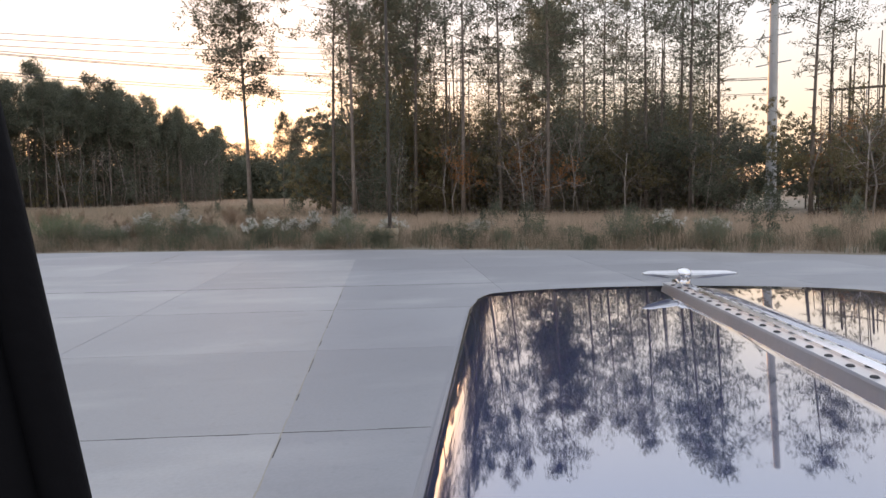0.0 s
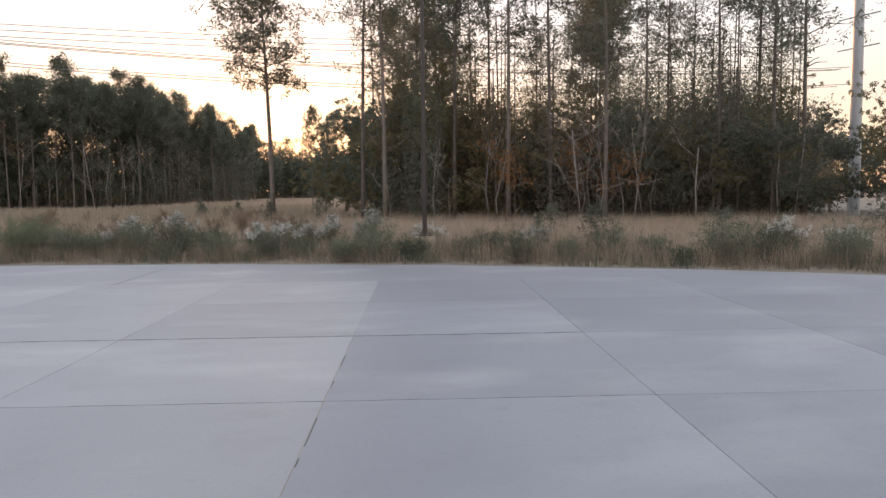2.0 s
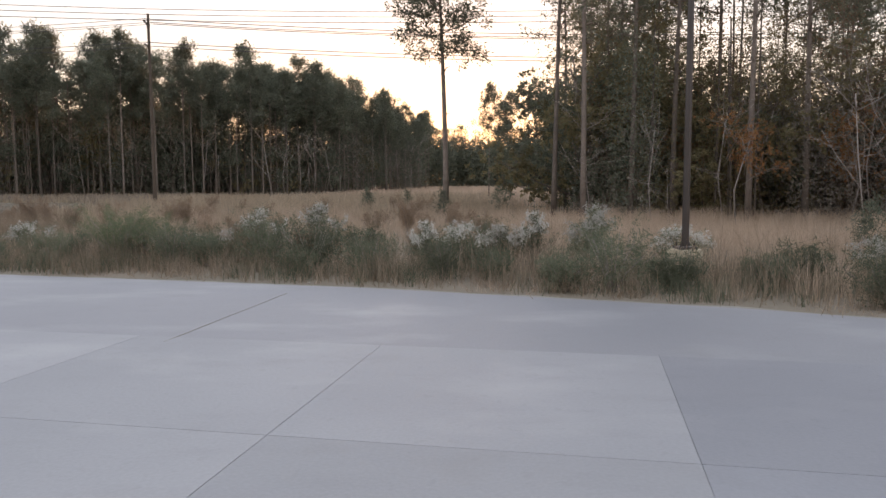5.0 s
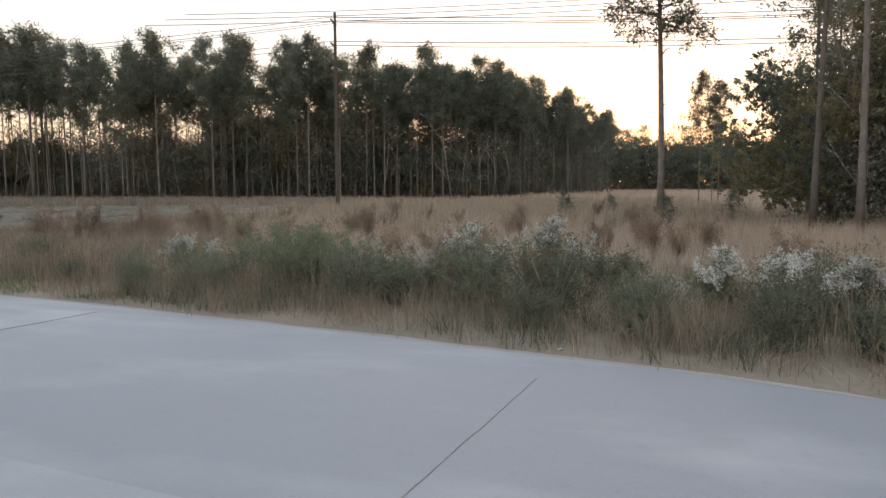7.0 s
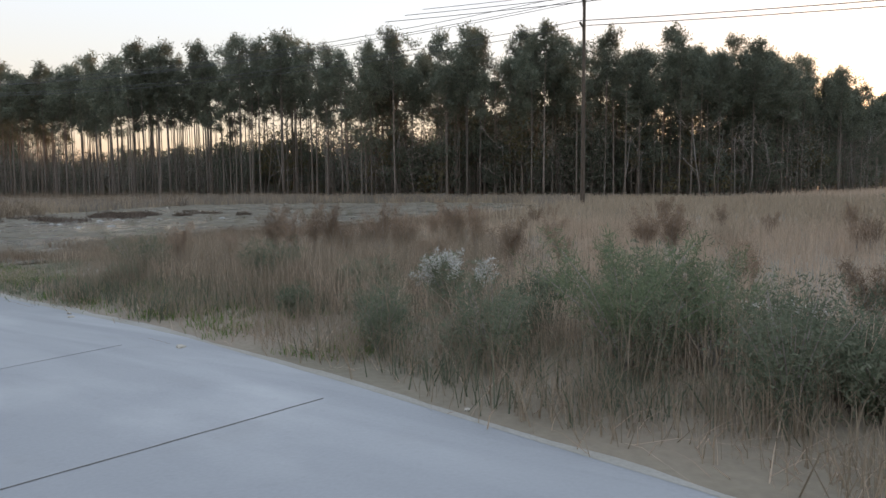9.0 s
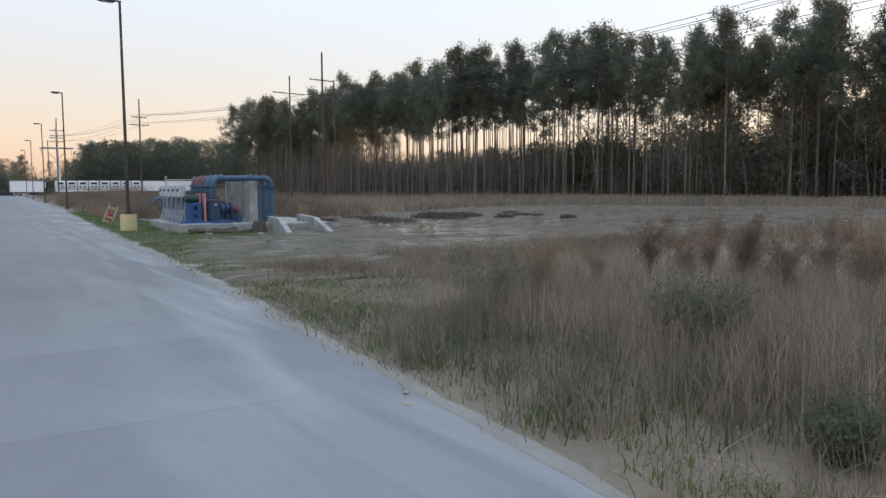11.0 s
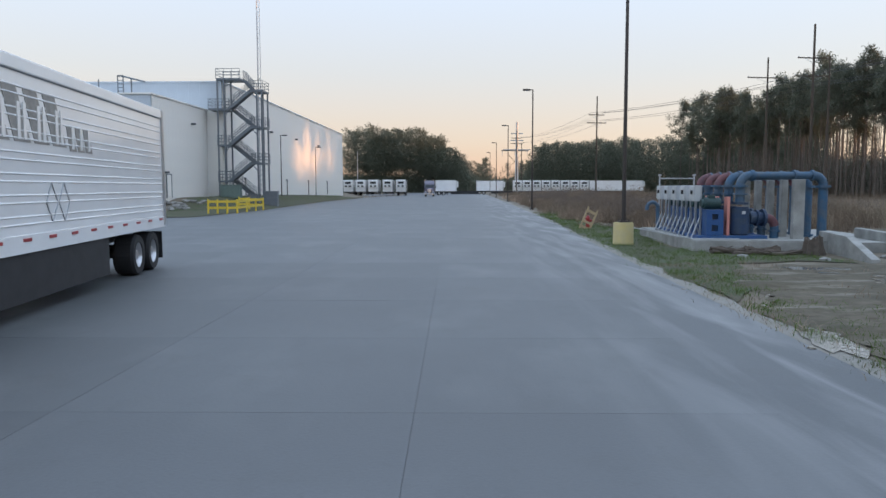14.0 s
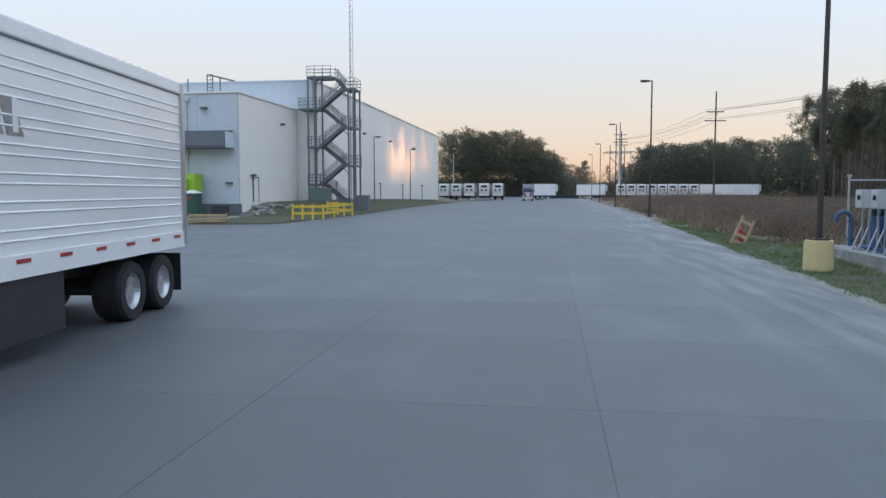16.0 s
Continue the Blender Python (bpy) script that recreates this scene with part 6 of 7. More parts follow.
def stair_tower():
    """An open steel stair tower: posts, landings, flights of treads and rails, from the ground up to the roof."""
    top = thing("stair_tower", "grey open steel stair tower against the warehouse corner", "staircase", pose(9.75, 108.2, 0.95, 0, 0, -3.15))
    W, D = 5.05, 2.6

    def bar(parent, name, p, q):
        bm = bmesh.new()
        rod(bm, p, q, 0.028, seg=6)
        part(name, bm, M_STAIR, parent)

    LEVELS = [0.0, 2.05, 4.1, 6.15, 8.2, 10.25, 12.3, 13.65]
    for px in (0, 0.75, W - 0.55, W):
        for py in (0, D):
            h = 13.6 if px < 1 else 12.3
            bm = bmesh.new()
            box(bm, px, py, h / 2, 0.16, 0.16, h)
            part("post", bm, M_STAIR, top)
    for i, z in enumerate(LEVELS):
        left = i % 2 == 1
        if i:
            x0, x1 = (-0.15, 1.3) if left else (W - 1.3, W + 0.15)
            if i == 5:
                x0 = -1.1
            if i == 7:
                x1 = 2.6
            bm = bmesh.new()
            box(bm, (x0 + x1) / 2, D / 2, z - 0.06, x1 - x0, D, 0.2)
            deck = part("landing", bm, M_STAIR, top)
            ex = x0 if left else x1
            for k in (0.4, 0.75, 1.1):
                bar(deck, "rail", (ex, 0, z + k), (ex, D, z + k))
                bar(deck, "rail", (x0, 0, z + k), (x1, 0, z + k))
                bar(deck, "rail", (x0, D, z + k), (x1, D, z + k))
            for u in range(4):
                px = x0 + (x1 - x0) * u / 3
                bar(deck, "baluster", (px, 0, z), (px, 0, z + 1.1))
                bar(deck, "baluster", (px, D, z), (px, D, z + 1.1))
            bm = bmesh.new()
            rod(bm, (x1 if left else x0, 0, z - 0.12), (0.75 if left else W - 0.55, 0, z - 0.95), 0.05, seg=6)
            part("brace", bm, M_STAIR, top)
        if i < 7:
            rise = LEVELS[i + 1] - z
            a, b = ((1.25, W - 1.25) if left else (W - 1.25, 1.25))
            if i == 6:
                b = 2.6
            y0 = 0.08 if left else D - 1.15
            bm = bmesh.new()
            for py in (y0, y0 + 1.05):
                run = Vector((b - a, 0, rise))
                mid = Vector(((a + b) / 2, py, z + rise / 2))
                ang = math.degrees(math.atan2(rise, abs(b - a))) * (-1 if b > a else 1)
                box(bm, 0, 0, 0, run.length + 0.12, 0.06, 0.32, m=Matrix.Translation(mid) @ pose(0, 0, 0, 0, ang, 0))
            st = part("stringer", bm, M_STAIR, top)
            steps = round(rise / 0.186)
            for k in range(steps):
                u = (k + 0.5) / steps
                bm = bmesh.new()
                box(bm, a + (b - a) * u, y0 + 0.52, z + rise * u + 0.04, 0.27, 1.0, 0.04)
                part("tread", bm, M_STAIR, st)
            for py in (y0, y0 + 1.05):
                for k in (0.55, 0.85, 1.1):
                    bar(st, "rail", (a, py, z + k), (b, py, z + rise + k))
                for k in range(5):
                    u = k / 4
                    bar(st, "baluster", (a + (b - a) * u, py, z + rise * u), (a + (b - a) * u, py, z + rise * u + 1.1))
    return top


stair_tower()
mast = thing("lattice_mast", "slender grey lattice radio mast with guyed top", "mast", pose(13.6, 112.3, 0.7))
for k in range(3):
    a = radians(120 * k)
    bm = bmesh.new()
    rod(bm, (0.25 * math.cos(a), 0.25 * math.sin(a), 0), (0.2 * math.cos(a), 0.2 * math.sin(a), 28), 0.035, 0.025, 6)
    part("leg", bm, M_GALV, mast)
bm = bmesh.new()
for k in range(46):
    for j in range(3):
        a, b = radians(120 * j), radians(120 * (j + 1))
        rod(bm, (0.24 * math.cos(a), 0.24 * math.sin(a), 0.3 + k * 0.6), (0.24 * math.cos(b), 0.24 * math.sin(b), 0.9 + k * 0.6), 0.013, seg=4)
part("lacing", bm, M_GALV, mast)
for i, (x, y, sx, h) in enumerate(((11.3, 107.2, 2.2, 1.45), (15.6, 108.4, 1.5, 1.7), (13.9, 107.0, 1.3, 1.0))):
    bm = bmesh.new()
    box(bm, 0, 0, h / 2, sx, 1.1, h, bevel=0.04)
    box(bm, 0, 0, h + 0.03, sx + 0.1, 1.2, 0.08)
    for k in range(4):
        box(bm, -sx / 2 + sx * (k + 0.5) / 4, -0.56, h * 0.5, sx / 5, 0.03, h * 0.7)
    ob = part("equipment_cabinet", bm, M_STAIR if i != 0 else M_CABINET)
    ob.matrix_basis = pose(x, y, float(land(x, y)) - 0.03)
    tagged(ob, "grey steel equipment cabinet at the foot of the stairs", "cabinet")


def yellow_fence():
    top = thing("guard_fence", "bright yellow pipe guard fence beside the road", "fence")
    pts = [(14.6, 86.6), (15.4, 86.6), (16.2, 86.7), (17.0, 86.9), (17.0, 90.4), (17.0, 94), (17.0, 97.3), (15.6, 97.3), (14.6, 97.3)]
    for x, y in pts:
        bm = bmesh.new()
        z = float(land(x, y))
        rod(bm, (x, y, z - 0.2), (x, y, z + 1.2), 0.085, seg=12)
        bmesh.ops.create_uvsphere(bm, u_segments=12, v_segments=6, radius=0.085, matrix=pose(x, y, z + 1.2))
        part("post", bm, M_YRAIL, top)
    for (x0, y0), (x1, y1) in zip(pts, pts[1:]):
        z0, z1 = float(land(x0, y0)), float(land(x1, y1))
        for k in (0.55, 1.08):
            bm = bmesh.new()
            d = Vector((x1 - x0, y1 - y0, z1 - z0))
            box(bm, 0, 0, 0, d.length, 0.06, 0.2, m=Matrix.Translation(((x0 + x1) / 2, (y0 + y1) / 2, (z0 + z1) / 2 + k)) @ pose(0, 0, 0, 0, 0, math.degrees(math.atan2(d.y, d.x))))
            part("rail", bm, M_YRAIL, top)


yellow_fence()


def compactor():
    top = thing("waste_compactor", "lime green waste compactor with a closed container", "compactor", pose(-1.6, 90.6, 0.02, 0, 0, -3))
    bm = bmesh.new()
    prof = [(-2.6, 0.35), (2.0, 0.35), (2.0, 2.35), (-1.9, 2.35), (-2.6, 1.9)]
    a = [bm.verts.new((x, -1.15, z)) for x, z in prof]
    b = [bm.verts.new((x, 1.15, z)) for x, z in prof]
    bm.faces.new(a)
    bm.faces.new(b[::-1])
    for i in range(5):
        bm.faces.new((a[i], b[i], b[(i + 1) % 5], a[(i + 1) % 5]))
    bmesh.ops.recalc_face_normals(bm, faces=bm.faces[:])
    bmesh.ops.bevel(bm, geom=bm.edges[:], offset=0.03, segments=1, affect="EDGES")
    body = part("container", bm, M_LIME, top)
    for px in (-1.6, -0.7, 0.2, 1.1, 1.8):
        bm = bmesh.new()
        box(bm, px, -1.18, 1.3, 0.1, 0.08, 1.85)
        part("rib", bm, M_LIME, body)
    bm = bmesh.new()
    box(bm, 0.3, -1.2, 1.35, 0.3, 0.05, 0.5)
    part("label_plate", bm, M_DARK, body)
    bm = bmesh.new()
    box(bm, -0.3, 0, 0.24, 4.4, 2.0, 0.2)
    for px in (-1.9, 1.3):
        rod(bm, (px, -1.1, 0.17), (px, 1.1, 0.17), 0.17, seg=14)
    part("undercarriage", bm, M_DARK, top)
    bm = bmesh.new()
    box(bm, 2.9, 0.6, 1.0, 1.8, 1.7, 1.9, bevel=0.03)
    part("ram_housing", bm, M_LIME, top)
    for px in (2.9, 4.05):
        bm = bmesh.new()
        rod(bm, (px, 2.2, 1.2), (px, 2.2, 3.3), 0.55, seg=20)
        part("chute_drum", bm, M_LIME, top)
    bm = bmesh.new()
    box(bm, 3.4, 3.4, 3.0, 3.4, 1.6, 1.6)
    part("chute_hood", bm, M_LIME, top)


compactor()
potty = thing("portable_toilet", "dark green portable toilet with a white roof", "toilet cabin", pose(4.0, 91.8, 0.0, 0, 0, -3))
bm = bmesh.new()
box(bm, 0, 0, 1.05, 1.15, 1.15, 2.0, bevel=0.04)
part("cabin", bm, M_DKGREEN, potty)
bm = bmesh.new()
slab(bm, [(-0.6, -0.6), (0.6, -0.6), (0.6, 0.6), (-0.6, 0.6)], 2.05, 2.12)
bmesh.ops.create_cone(bm, cap_ends=True, segments=4, radius1=0.8, radius2=0.2, depth=0.25, matrix=pose(0, 0, 2.24, 0, 0, 45))
part("roof", bm, M_WHITE, potty)
bm = bmesh.new()
box(bm, 0, -0.59, 1.0, 0.7, 0.03, 1.75)
part("door", bm, M_DKGREEN, potty)
bm = bmesh.new()
box(bm, -0.15, -0.61, 1.65, 0.35, 0.02, 0.2)
part("sign", bm, M_REFL, potty)
for x, y, sx, h, mat, label in ((2.3, 92.4, 0.9, 1.1, M_PANELBOX, "grey waste bin beside the wall"), (6.3, 92.2, 1.3, 0.9, M_DARK, "dark heap of crates by the wall"), (0.6, 92.6, 1.9, 0.95, M_DARK, "dark metal skip by the wall")):
    bm = bmesh.new()
    box(bm, 0, 0, h / 2, sx, 0.9, h, bevel=0.05)
    box(bm, 0, 0, h, sx + 0.08, 0.98, 0.06)
    ob = part("bin", bm, mat)
    ob.matrix_basis = pose(x, y, 0.02)
    tagged(ob, label, "bin")
# apron and kerb before the docks
bm = bmesh.new()
slab(bm, [(-60, 76.0), (4.4, 76.4), (8.6, 78.6), (8.0, 92.5), (6.6, 94.4), (-60, 97)], -0.2, 0.02)
tagged(part("pavement", bm, M_CONC_OLD), "pale concrete apron before the loading docks", "pavement", kind="structure")
bm = bmesh.new()
slab(bm, [(-30, 75.5), (4.6, 75.9), (9.3, 78.0), (9.1, 78.35), (4.5, 76.3), (-30, 75.9)], -0.2, 0.16)
tagged(part("kerb", bm, M_CONC_OLD), "low pale concrete kerb at the apron's edge", "kerb", kind="structure")
patch("lawn", [(9.4, 78.4), (15.5, 79.4), (16.8, 97), (17.1, 136), (20, 188), (14.0, 190), (10.2, 112), (8.4, 96)], 0.05, M_TURF, "mown grass bank below the warehouse", "grass", 0.05, 9)
for k in range(3):
    pallet = thing("pallet", "weathered wooden pallet in a stack on the verge", "pallet", pose(10.3 + 0.04 * k, 80.2, 0.05 + k * 0.2, 0, 0, 8 + 2 * k), "stacked pallets")
    for j in range(3):
        bm = bmesh.new()
        box(bm, 0, -0.4 + 0.4 * j, 0.05, 2.6, 0.09, 0.1, bevel=0.006)
        part("bearer", bm, M_WOOD, pallet)
    for j in range(9):
        bm = bmesh.new()
        box(bm, -1.24 + 0.31 * j, 0, 0.121, 0.14, 0.9, 0.04, bevel=0.006)
        part("deck_board", bm, M_WOOD, pallet)


# ---- trucks and trailers ----
def wheel(parent, x, y, r, w, side, rim_mat=M_ALU, name="wheel"):
    """A tyre with a dished rim, its face towards side (-1 or 1 along y)."""
    bm = bmesh.new()
    prof = [(-w / 2, r * 0.62), (-w / 2, r * 0.93), (-w * 0.36, r), (w * 0.36, r), (w / 2, r * 0.93), (w / 2, r * 0.62), (w * 0.2, r * 0.58), (-w * 0.2, r * 0.58)]
    n = 28
    rings = [[bm.verts.new((x + rr * math.cos(k * 2 * math.pi / n), y + yy, r + rr * math.sin(k * 2 * math.pi / n))) for k in range(n)] for yy, rr in prof]
    for i in range(len(rings)):
        a, b = rings[i], rings[(i + 1) % len(rings)]
        for k in range(n):
            bm.faces.new((a[k], a[(k + 1) % n], b[(k + 1) % n], b[k]))
    bmesh.ops.recalc_face_normals(bm, faces=bm.faces[:])
    tyre = part("tyre", bm, M_BLACK, parent)
    bm = bmesh.new()
    prof = [(w * 0.45, r * 0.61), (w * 0.30, r * 0.54), (w * 0.05, r * 0.46), (w * 0.12, r * 0.26), (w * 0.38, r * 0.22), (w * 0.42, 0.01)]
    rings = [[bm.verts.new((x + rr * math.cos(k * 2 * math.pi / n), y + side * yy, r + rr * math.sin(k * 2 * math.pi / n))) for k in range(n)] for yy, rr in prof]
    for a, b in zip(rings, rings[1:]):
        for k in range(n):
            bm.faces.new((a[k], a[(k + 1) % n], b[(k + 1) % n], b[k]))
    part("rim", bm, rim_mat, tyre)
    return tyre


def reefer(name, label, m, length=16.4, h0=1.15, h1=4.22, w=2.62, detail=False, group=""):
    """A box trailer along local x: its rear at x = 0, its front at x = length, resting on tandem wheels."""
    top = thing(name, label, "trailer", m, group)
    bm = bmesh.new()
    box(bm, length / 2, 0, (h0 + h1) / 2 + 0.07, length, w - 0.06, h1 - h0 - 0.34)
    body = part("body", bm, M_TRAILER, top)
    bm = bmesh.new()
    box(bm, length / 2, 0, h1 - 0.12, length + 0.04, w, 0.24, bevel=0.03)
    part("top_rail", bm, M_TRAILER, body)
    bm = bmesh.new()
    box(bm, length / 2, 0, h1 - 0.25, length + 0.01, w - 0.02, 0.02)
    part("rail_gasket", bm, M_STAIR, body)
    bm = bmesh.new()
    box(bm, length / 2, 0, h0 + 0.12, length + 0.04, w, 0.3)
    rail = part("bottom_rail", bm, M_TRAILER, body)
    for sgn in (-1, 1):
        for px in (0.06, length - 0.06):
            bm = bmesh.new()
            box(bm, px, sgn * (w / 2 - 0.05), (h0 + h1) / 2, 0.16, 0.14, h1 - h0, bevel=0.03)
            part("corner_post", bm, M_ALU, body)
        if detail:
            zs = [h0 + 0.45 + 0.36 * k for k in range(7)]
            for z in zs:
                for dz in (0, 0.13):
                    bm = bmesh.new()
                    rod(bm, (0.12, sgn * (w / 2 - 0.03), z + dz), (length - 0.12, sgn * (w / 2 - 0.03), z + dz), 0.017, seg=8)
                    part("rib", bm, M_TRAILER, body)
            for k in range(16):
                bm = bmesh.new()
                box(bm, 0.5 + k * 1.02, sgn * (w / 2 + 0.006), h0 + 0.19, 0.3, 0.012, 0.055)
                part("reflector", bm, M_REFL, rail)
    bm = bmesh.new()
    box(bm, 2.0, 0, 0.95, 3.4, 1.0, 0.28)
    box(bm, length / 2, 0.45, 1.0, length * 0.9, 0.12, 0.24)
    box(bm, length / 2, -0.45, 1.0, length * 0.9, 0.12, 0.24)
    for px in (1.05, 2.35):
        rod(bm, (px, -1.0, 0.52), (px, 1.0, 0.52), 0.09, seg=10)
    part("chassis", bm, M_DARK, top)
    bm = bmesh.new()
    for sgn in (-0.55, 0.55):
        box(bm, 0.04, sgn, 0.8, 0.1, 0.1, 0.65)
    box(bm, 0.02, 0, 0.55, 0.12, 2.3, 0.12)
    part("rear_guard", bm, M_DARK, top)
    for sgn in (-1, 1):
        bm = bmesh.new()
        box(bm, 0.22, sgn * 0.95, 0.62, 0.03, 0.6, 0.75)
        part("mud_flap", bm, M_BLACK, top)
        for px in (1.05, 2.35):
            wheel(top, px, sgn * 1.0, 0.52, 0.5, sgn)
        bm = bmesh.new()
        box(bm, 8.4, sgn * (w / 2 - 0.06), 0.72, 7.6, 0.04, 0.86)
        part("side_skirt", bm, M_DARK, top, "black side skirt")
    for sgn in (-0.7, 0.7):
        bm = bmesh.new()
        box(bm, length - 2.6, sgn, 0.58, 0.12, 0.12, 1.1)
        part("landing_leg", bm, M_DARK, top)
    bm = bmesh.new()
    box(bm, length + 0.28, 0, h1 - 1.15, 0.55, 2.0, 1.75, bevel=0.1)
    unit = part("cooling_unit", bm, M_WHITE, top, "white front cooling unit")
    for py, pz, sy, sz in ((0, h1 - 0.75, 1.5, 0.55), (-0.55, h1 - 1.65, 0.5, 0.4), (0.5, h1 - 1.65, 0.55, 0.4)):
        bm = bmesh.new()
        box(bm, length + 0.56, py, pz, 0.03, sy, sz)
        part("grille", bm, M_BLACK, unit)
    if detail:
        # faded slanting marks as plain shapes on both sides: a raked shadow with a pale bar before it
        marks = [(9.9 - 0.76 * k, 0.52, 2.98, 0.62, 0.46) for k in range(5)] + [(6.35 - 0.42 * k, 0.27, 2.92, 0.44, 0.16) for k in range(3)]
        for sgn in (-1, 1):
            for px, wide, low_z, tall_z, rake in marks:
                bm = bmesh.new()
                for at in (w / 2 - 0.028, w / 2 - 0.02):
                    ring = ((px - 0.08, low_z), (px + wide, low_z), (px + wide + rake * 0.9, low_z + tall_z * 0.75 + rake), (px + rake * 0.9, low_z + tall_z * 0.75 + rake))
                    bm.faces.new([bm.verts.new((x, sgn * at, z)) for x, z in ring])
                vs = bm.verts[:]
                for k in range(4):
                    bm.faces.new((vs[k], vs[(k + 1) % 4], vs[4 + (k + 1) % 4], vs[4 + k]))
                bmesh.ops.recalc_face_normals(bm, faces=bm.faces[:])
                mark = part("lettering", bm, M_LETTER, body, "raked grey-brown lettering shadow as a plain shape")
                for off in ((0.08, 0.30) if wide > 0.4 else (0.06,)):
                    bm = bmesh.new()
                    box(bm, px + off + 0.05, sgn * (w / 2 - 0.016), low_z + tall_z / 2 + 0.04, 0.11, 0.012, tall_z)
                    part("pale_bar", bm, M_TRAILER, mark)
            for mid in (7.0, 7.55):
                bm = bmesh.new()
                for p, q in (((-0.25, 0), (0, -0.36)), ((0, -0.36), (0.25, 0)), ((0.25, 0), (0, 0.36)), ((0, 0.36), (-0.25, 0))):
                    rod(bm, (mid + p[0], sgn * (w / 2 - 0.02), 1.95 + p[1]), (mid + q[0], sgn * (w / 2 - 0.02), 1.95 + q[1]), 0.012, seg=6)
                part("emblem", bm, M_GALV, body, "thin grey diamond outline")
    return top


HEAD = pose(24.43, 43.8, 0, 0, 0, -90 + 4.5)
reefer("semi_trailer", "white ribbed refrigerated trailer with red reflectors and black skirts", HEAD, h1=4.38, detail=True)


def tractor(name, label, m, paint, long_nose=False, group=""):
    """A road tractor facing local x, standing on its wheels; its fifth wheel near x = 0."""
    top = thing(name, label, "truck", m, group)
    bm = bmesh.new()
    box(bm, 2.0, 0.42, 0.95, 7.6, 0.14, 0.26)
    box(bm, 2.0, -0.42, 0.95, 7.6, 0.14, 0.26)
    for px in (-0.65, 0.7, 4.9):
        rod(bm, (px, -1.0, 0.52), (px, 1.0, 0.52), 0.1, seg=10)
    box(bm, 2.0, 0, 0.75, 2.6, 2.2, 0.6, bevel=0.08)
    part("chassis", bm, M_DARK, top)
    bm = bmesh.new()
    prof = [(1.2, 1.0), (3.9, 1.0), (3.9, 2.1), (3.6, 2.95), (3.3, 3.35), (2.6, 3.9), (1.2, 3.9)]
    a = [bm.verts.new((x, -1.22, z)) for x, z in prof]
    b = [bm.verts.new((x, 1.22, z)) for x, z in prof]
    bm.faces.new(a)
    bm.faces.new(b[::-1])
    for i in range(len(prof)):
        bm.faces.new((a[i], b[i], b[(i + 1) % len(prof)], a[(i + 1) % len(prof)]))
    bmesh.ops.recalc_face_normals(bm, faces=bm.faces[:])
    bmesh.ops.bevel(bm, geom=bm.edges[:], offset=0.08, segments=2, affect="EDGES")
    cab = part("cab", bm, paint, top)
    bm = bmesh.new()
    box(bm, 3.77, 0, 2.52, 0.05, 2.1, 0.78, m=Matrix.Translation((3.77, 0, 2.52)) @ pose(0, 0, 0, 0, -19.4, 0) @ Matrix.Translation((-3.77, 0, -2.52)))
    part("windscreen", bm, M_GLASS, cab)
    for sgn in (-1, 1):
        bm = bmesh.new()
        box(bm, 3.15, sgn * 1.225, 2.45, 0.75, 0.03, 0.65, bevel=0.01)
        part("side_window", bm, M_GLASS, cab)
        bm = bmesh.new()
        box(bm, 3.75, sgn * 1.5, 2.35, 0.14, 0.22, 0.6, bevel=0.03)
        part("mirror", bm, M_BLACK, cab)
        bm = bmesh.new()
        rod(bm, (1.05, sgn * 1.05, 0.9), (1.05, sgn * 1.05, 4.25), 0.09, seg=12)
        part("exhaust_stack", bm, M_CHROME, top)
        bm = bmesh.new()
        rod(bm, (1.5, sgn * 1.0, 0.7), (3.2, sgn * 1.0, 0.7), 0.32, seg=16)
        part("fuel_tank", bm, M_ALU, top)
        bm = bmesh.new()
        prof = arc(4.9, 0.55, 0.72, 0, 180, 8)
        for (x0, z0), (x1, z1) in zip(prof, prof[1:]):
            box(bm, (x0 + x1) / 2, sgn * 0.98, (z0 + z1) / 2, math.hypot(x1 - x0, z1 - z0) + 0.05, 0.5, 0.05, m=Matrix.Translation(((x0 + x1) / 2, sgn * 0.98, (z0 + z1) / 2)) @ pose(0, 0, 0, 0, -math.degrees(math.atan2(z1 - z0, x1 - x0)), 0) @ Matrix.Translation((-(x0 + x1) / 2, -sgn * 0.98, -(z0 + z1) / 2)))
        part("fender", bm, paint, top)
        wheel(top, 4.9, sgn * 1.0, 0.52, 0.32, sgn, M_CHROME)
        for px in (-0.65, 0.7):
            wheel(top, px, sgn * 0.98, 0.52, 0.5, sgn)
        bm = bmesh.new()
        box(bm, 5.72, sgn * 0.85, 1.15, 0.12, 0.34, 0.26, bevel=0.03)
        part("headlight", bm, M_LAMPGLASS, top)
    bm = bmesh.new()
    prof = [(3.85, 1.0), (5.65, 0.95), (5.7, 1.75), (5.4, 1.92), (3.85, 2.12)]
    a = [bm.verts.new((x, -0.72 if x > 5 else -0.98, z)) for x, z in prof]
    b = [bm.verts.new((x, 0.72 if x > 5 else 0.98, z)) for x, z in prof]
    bm.faces.new(a)
    bm.faces.new(b[::-1])
    for i in range(5):
        bm.faces.new((a[i], b[i], b[(i + 1) % 5], a[(i + 1) % 5]))
    bmesh.ops.recalc_face_normals(bm, faces=bm.faces[:])
    bmesh.ops.bevel(bm, geom=bm.edges[:], offset=0.06, segments=2, affect="EDGES")
    part("hood", bm, paint, top)
    bm = bmesh.new()
    box(bm, 5.74, 0, 1.35, 0.1, 0.95, 0.85, bevel=0.04)
    part("grille", bm, M_CHROME, top)
    bm = bmesh.new()
    box(bm, 5.85, 0, 0.62, 0.22, 2.45, 0.4, bevel=0.06)
    part("bumper", bm, M_CHROME, top)
    return top


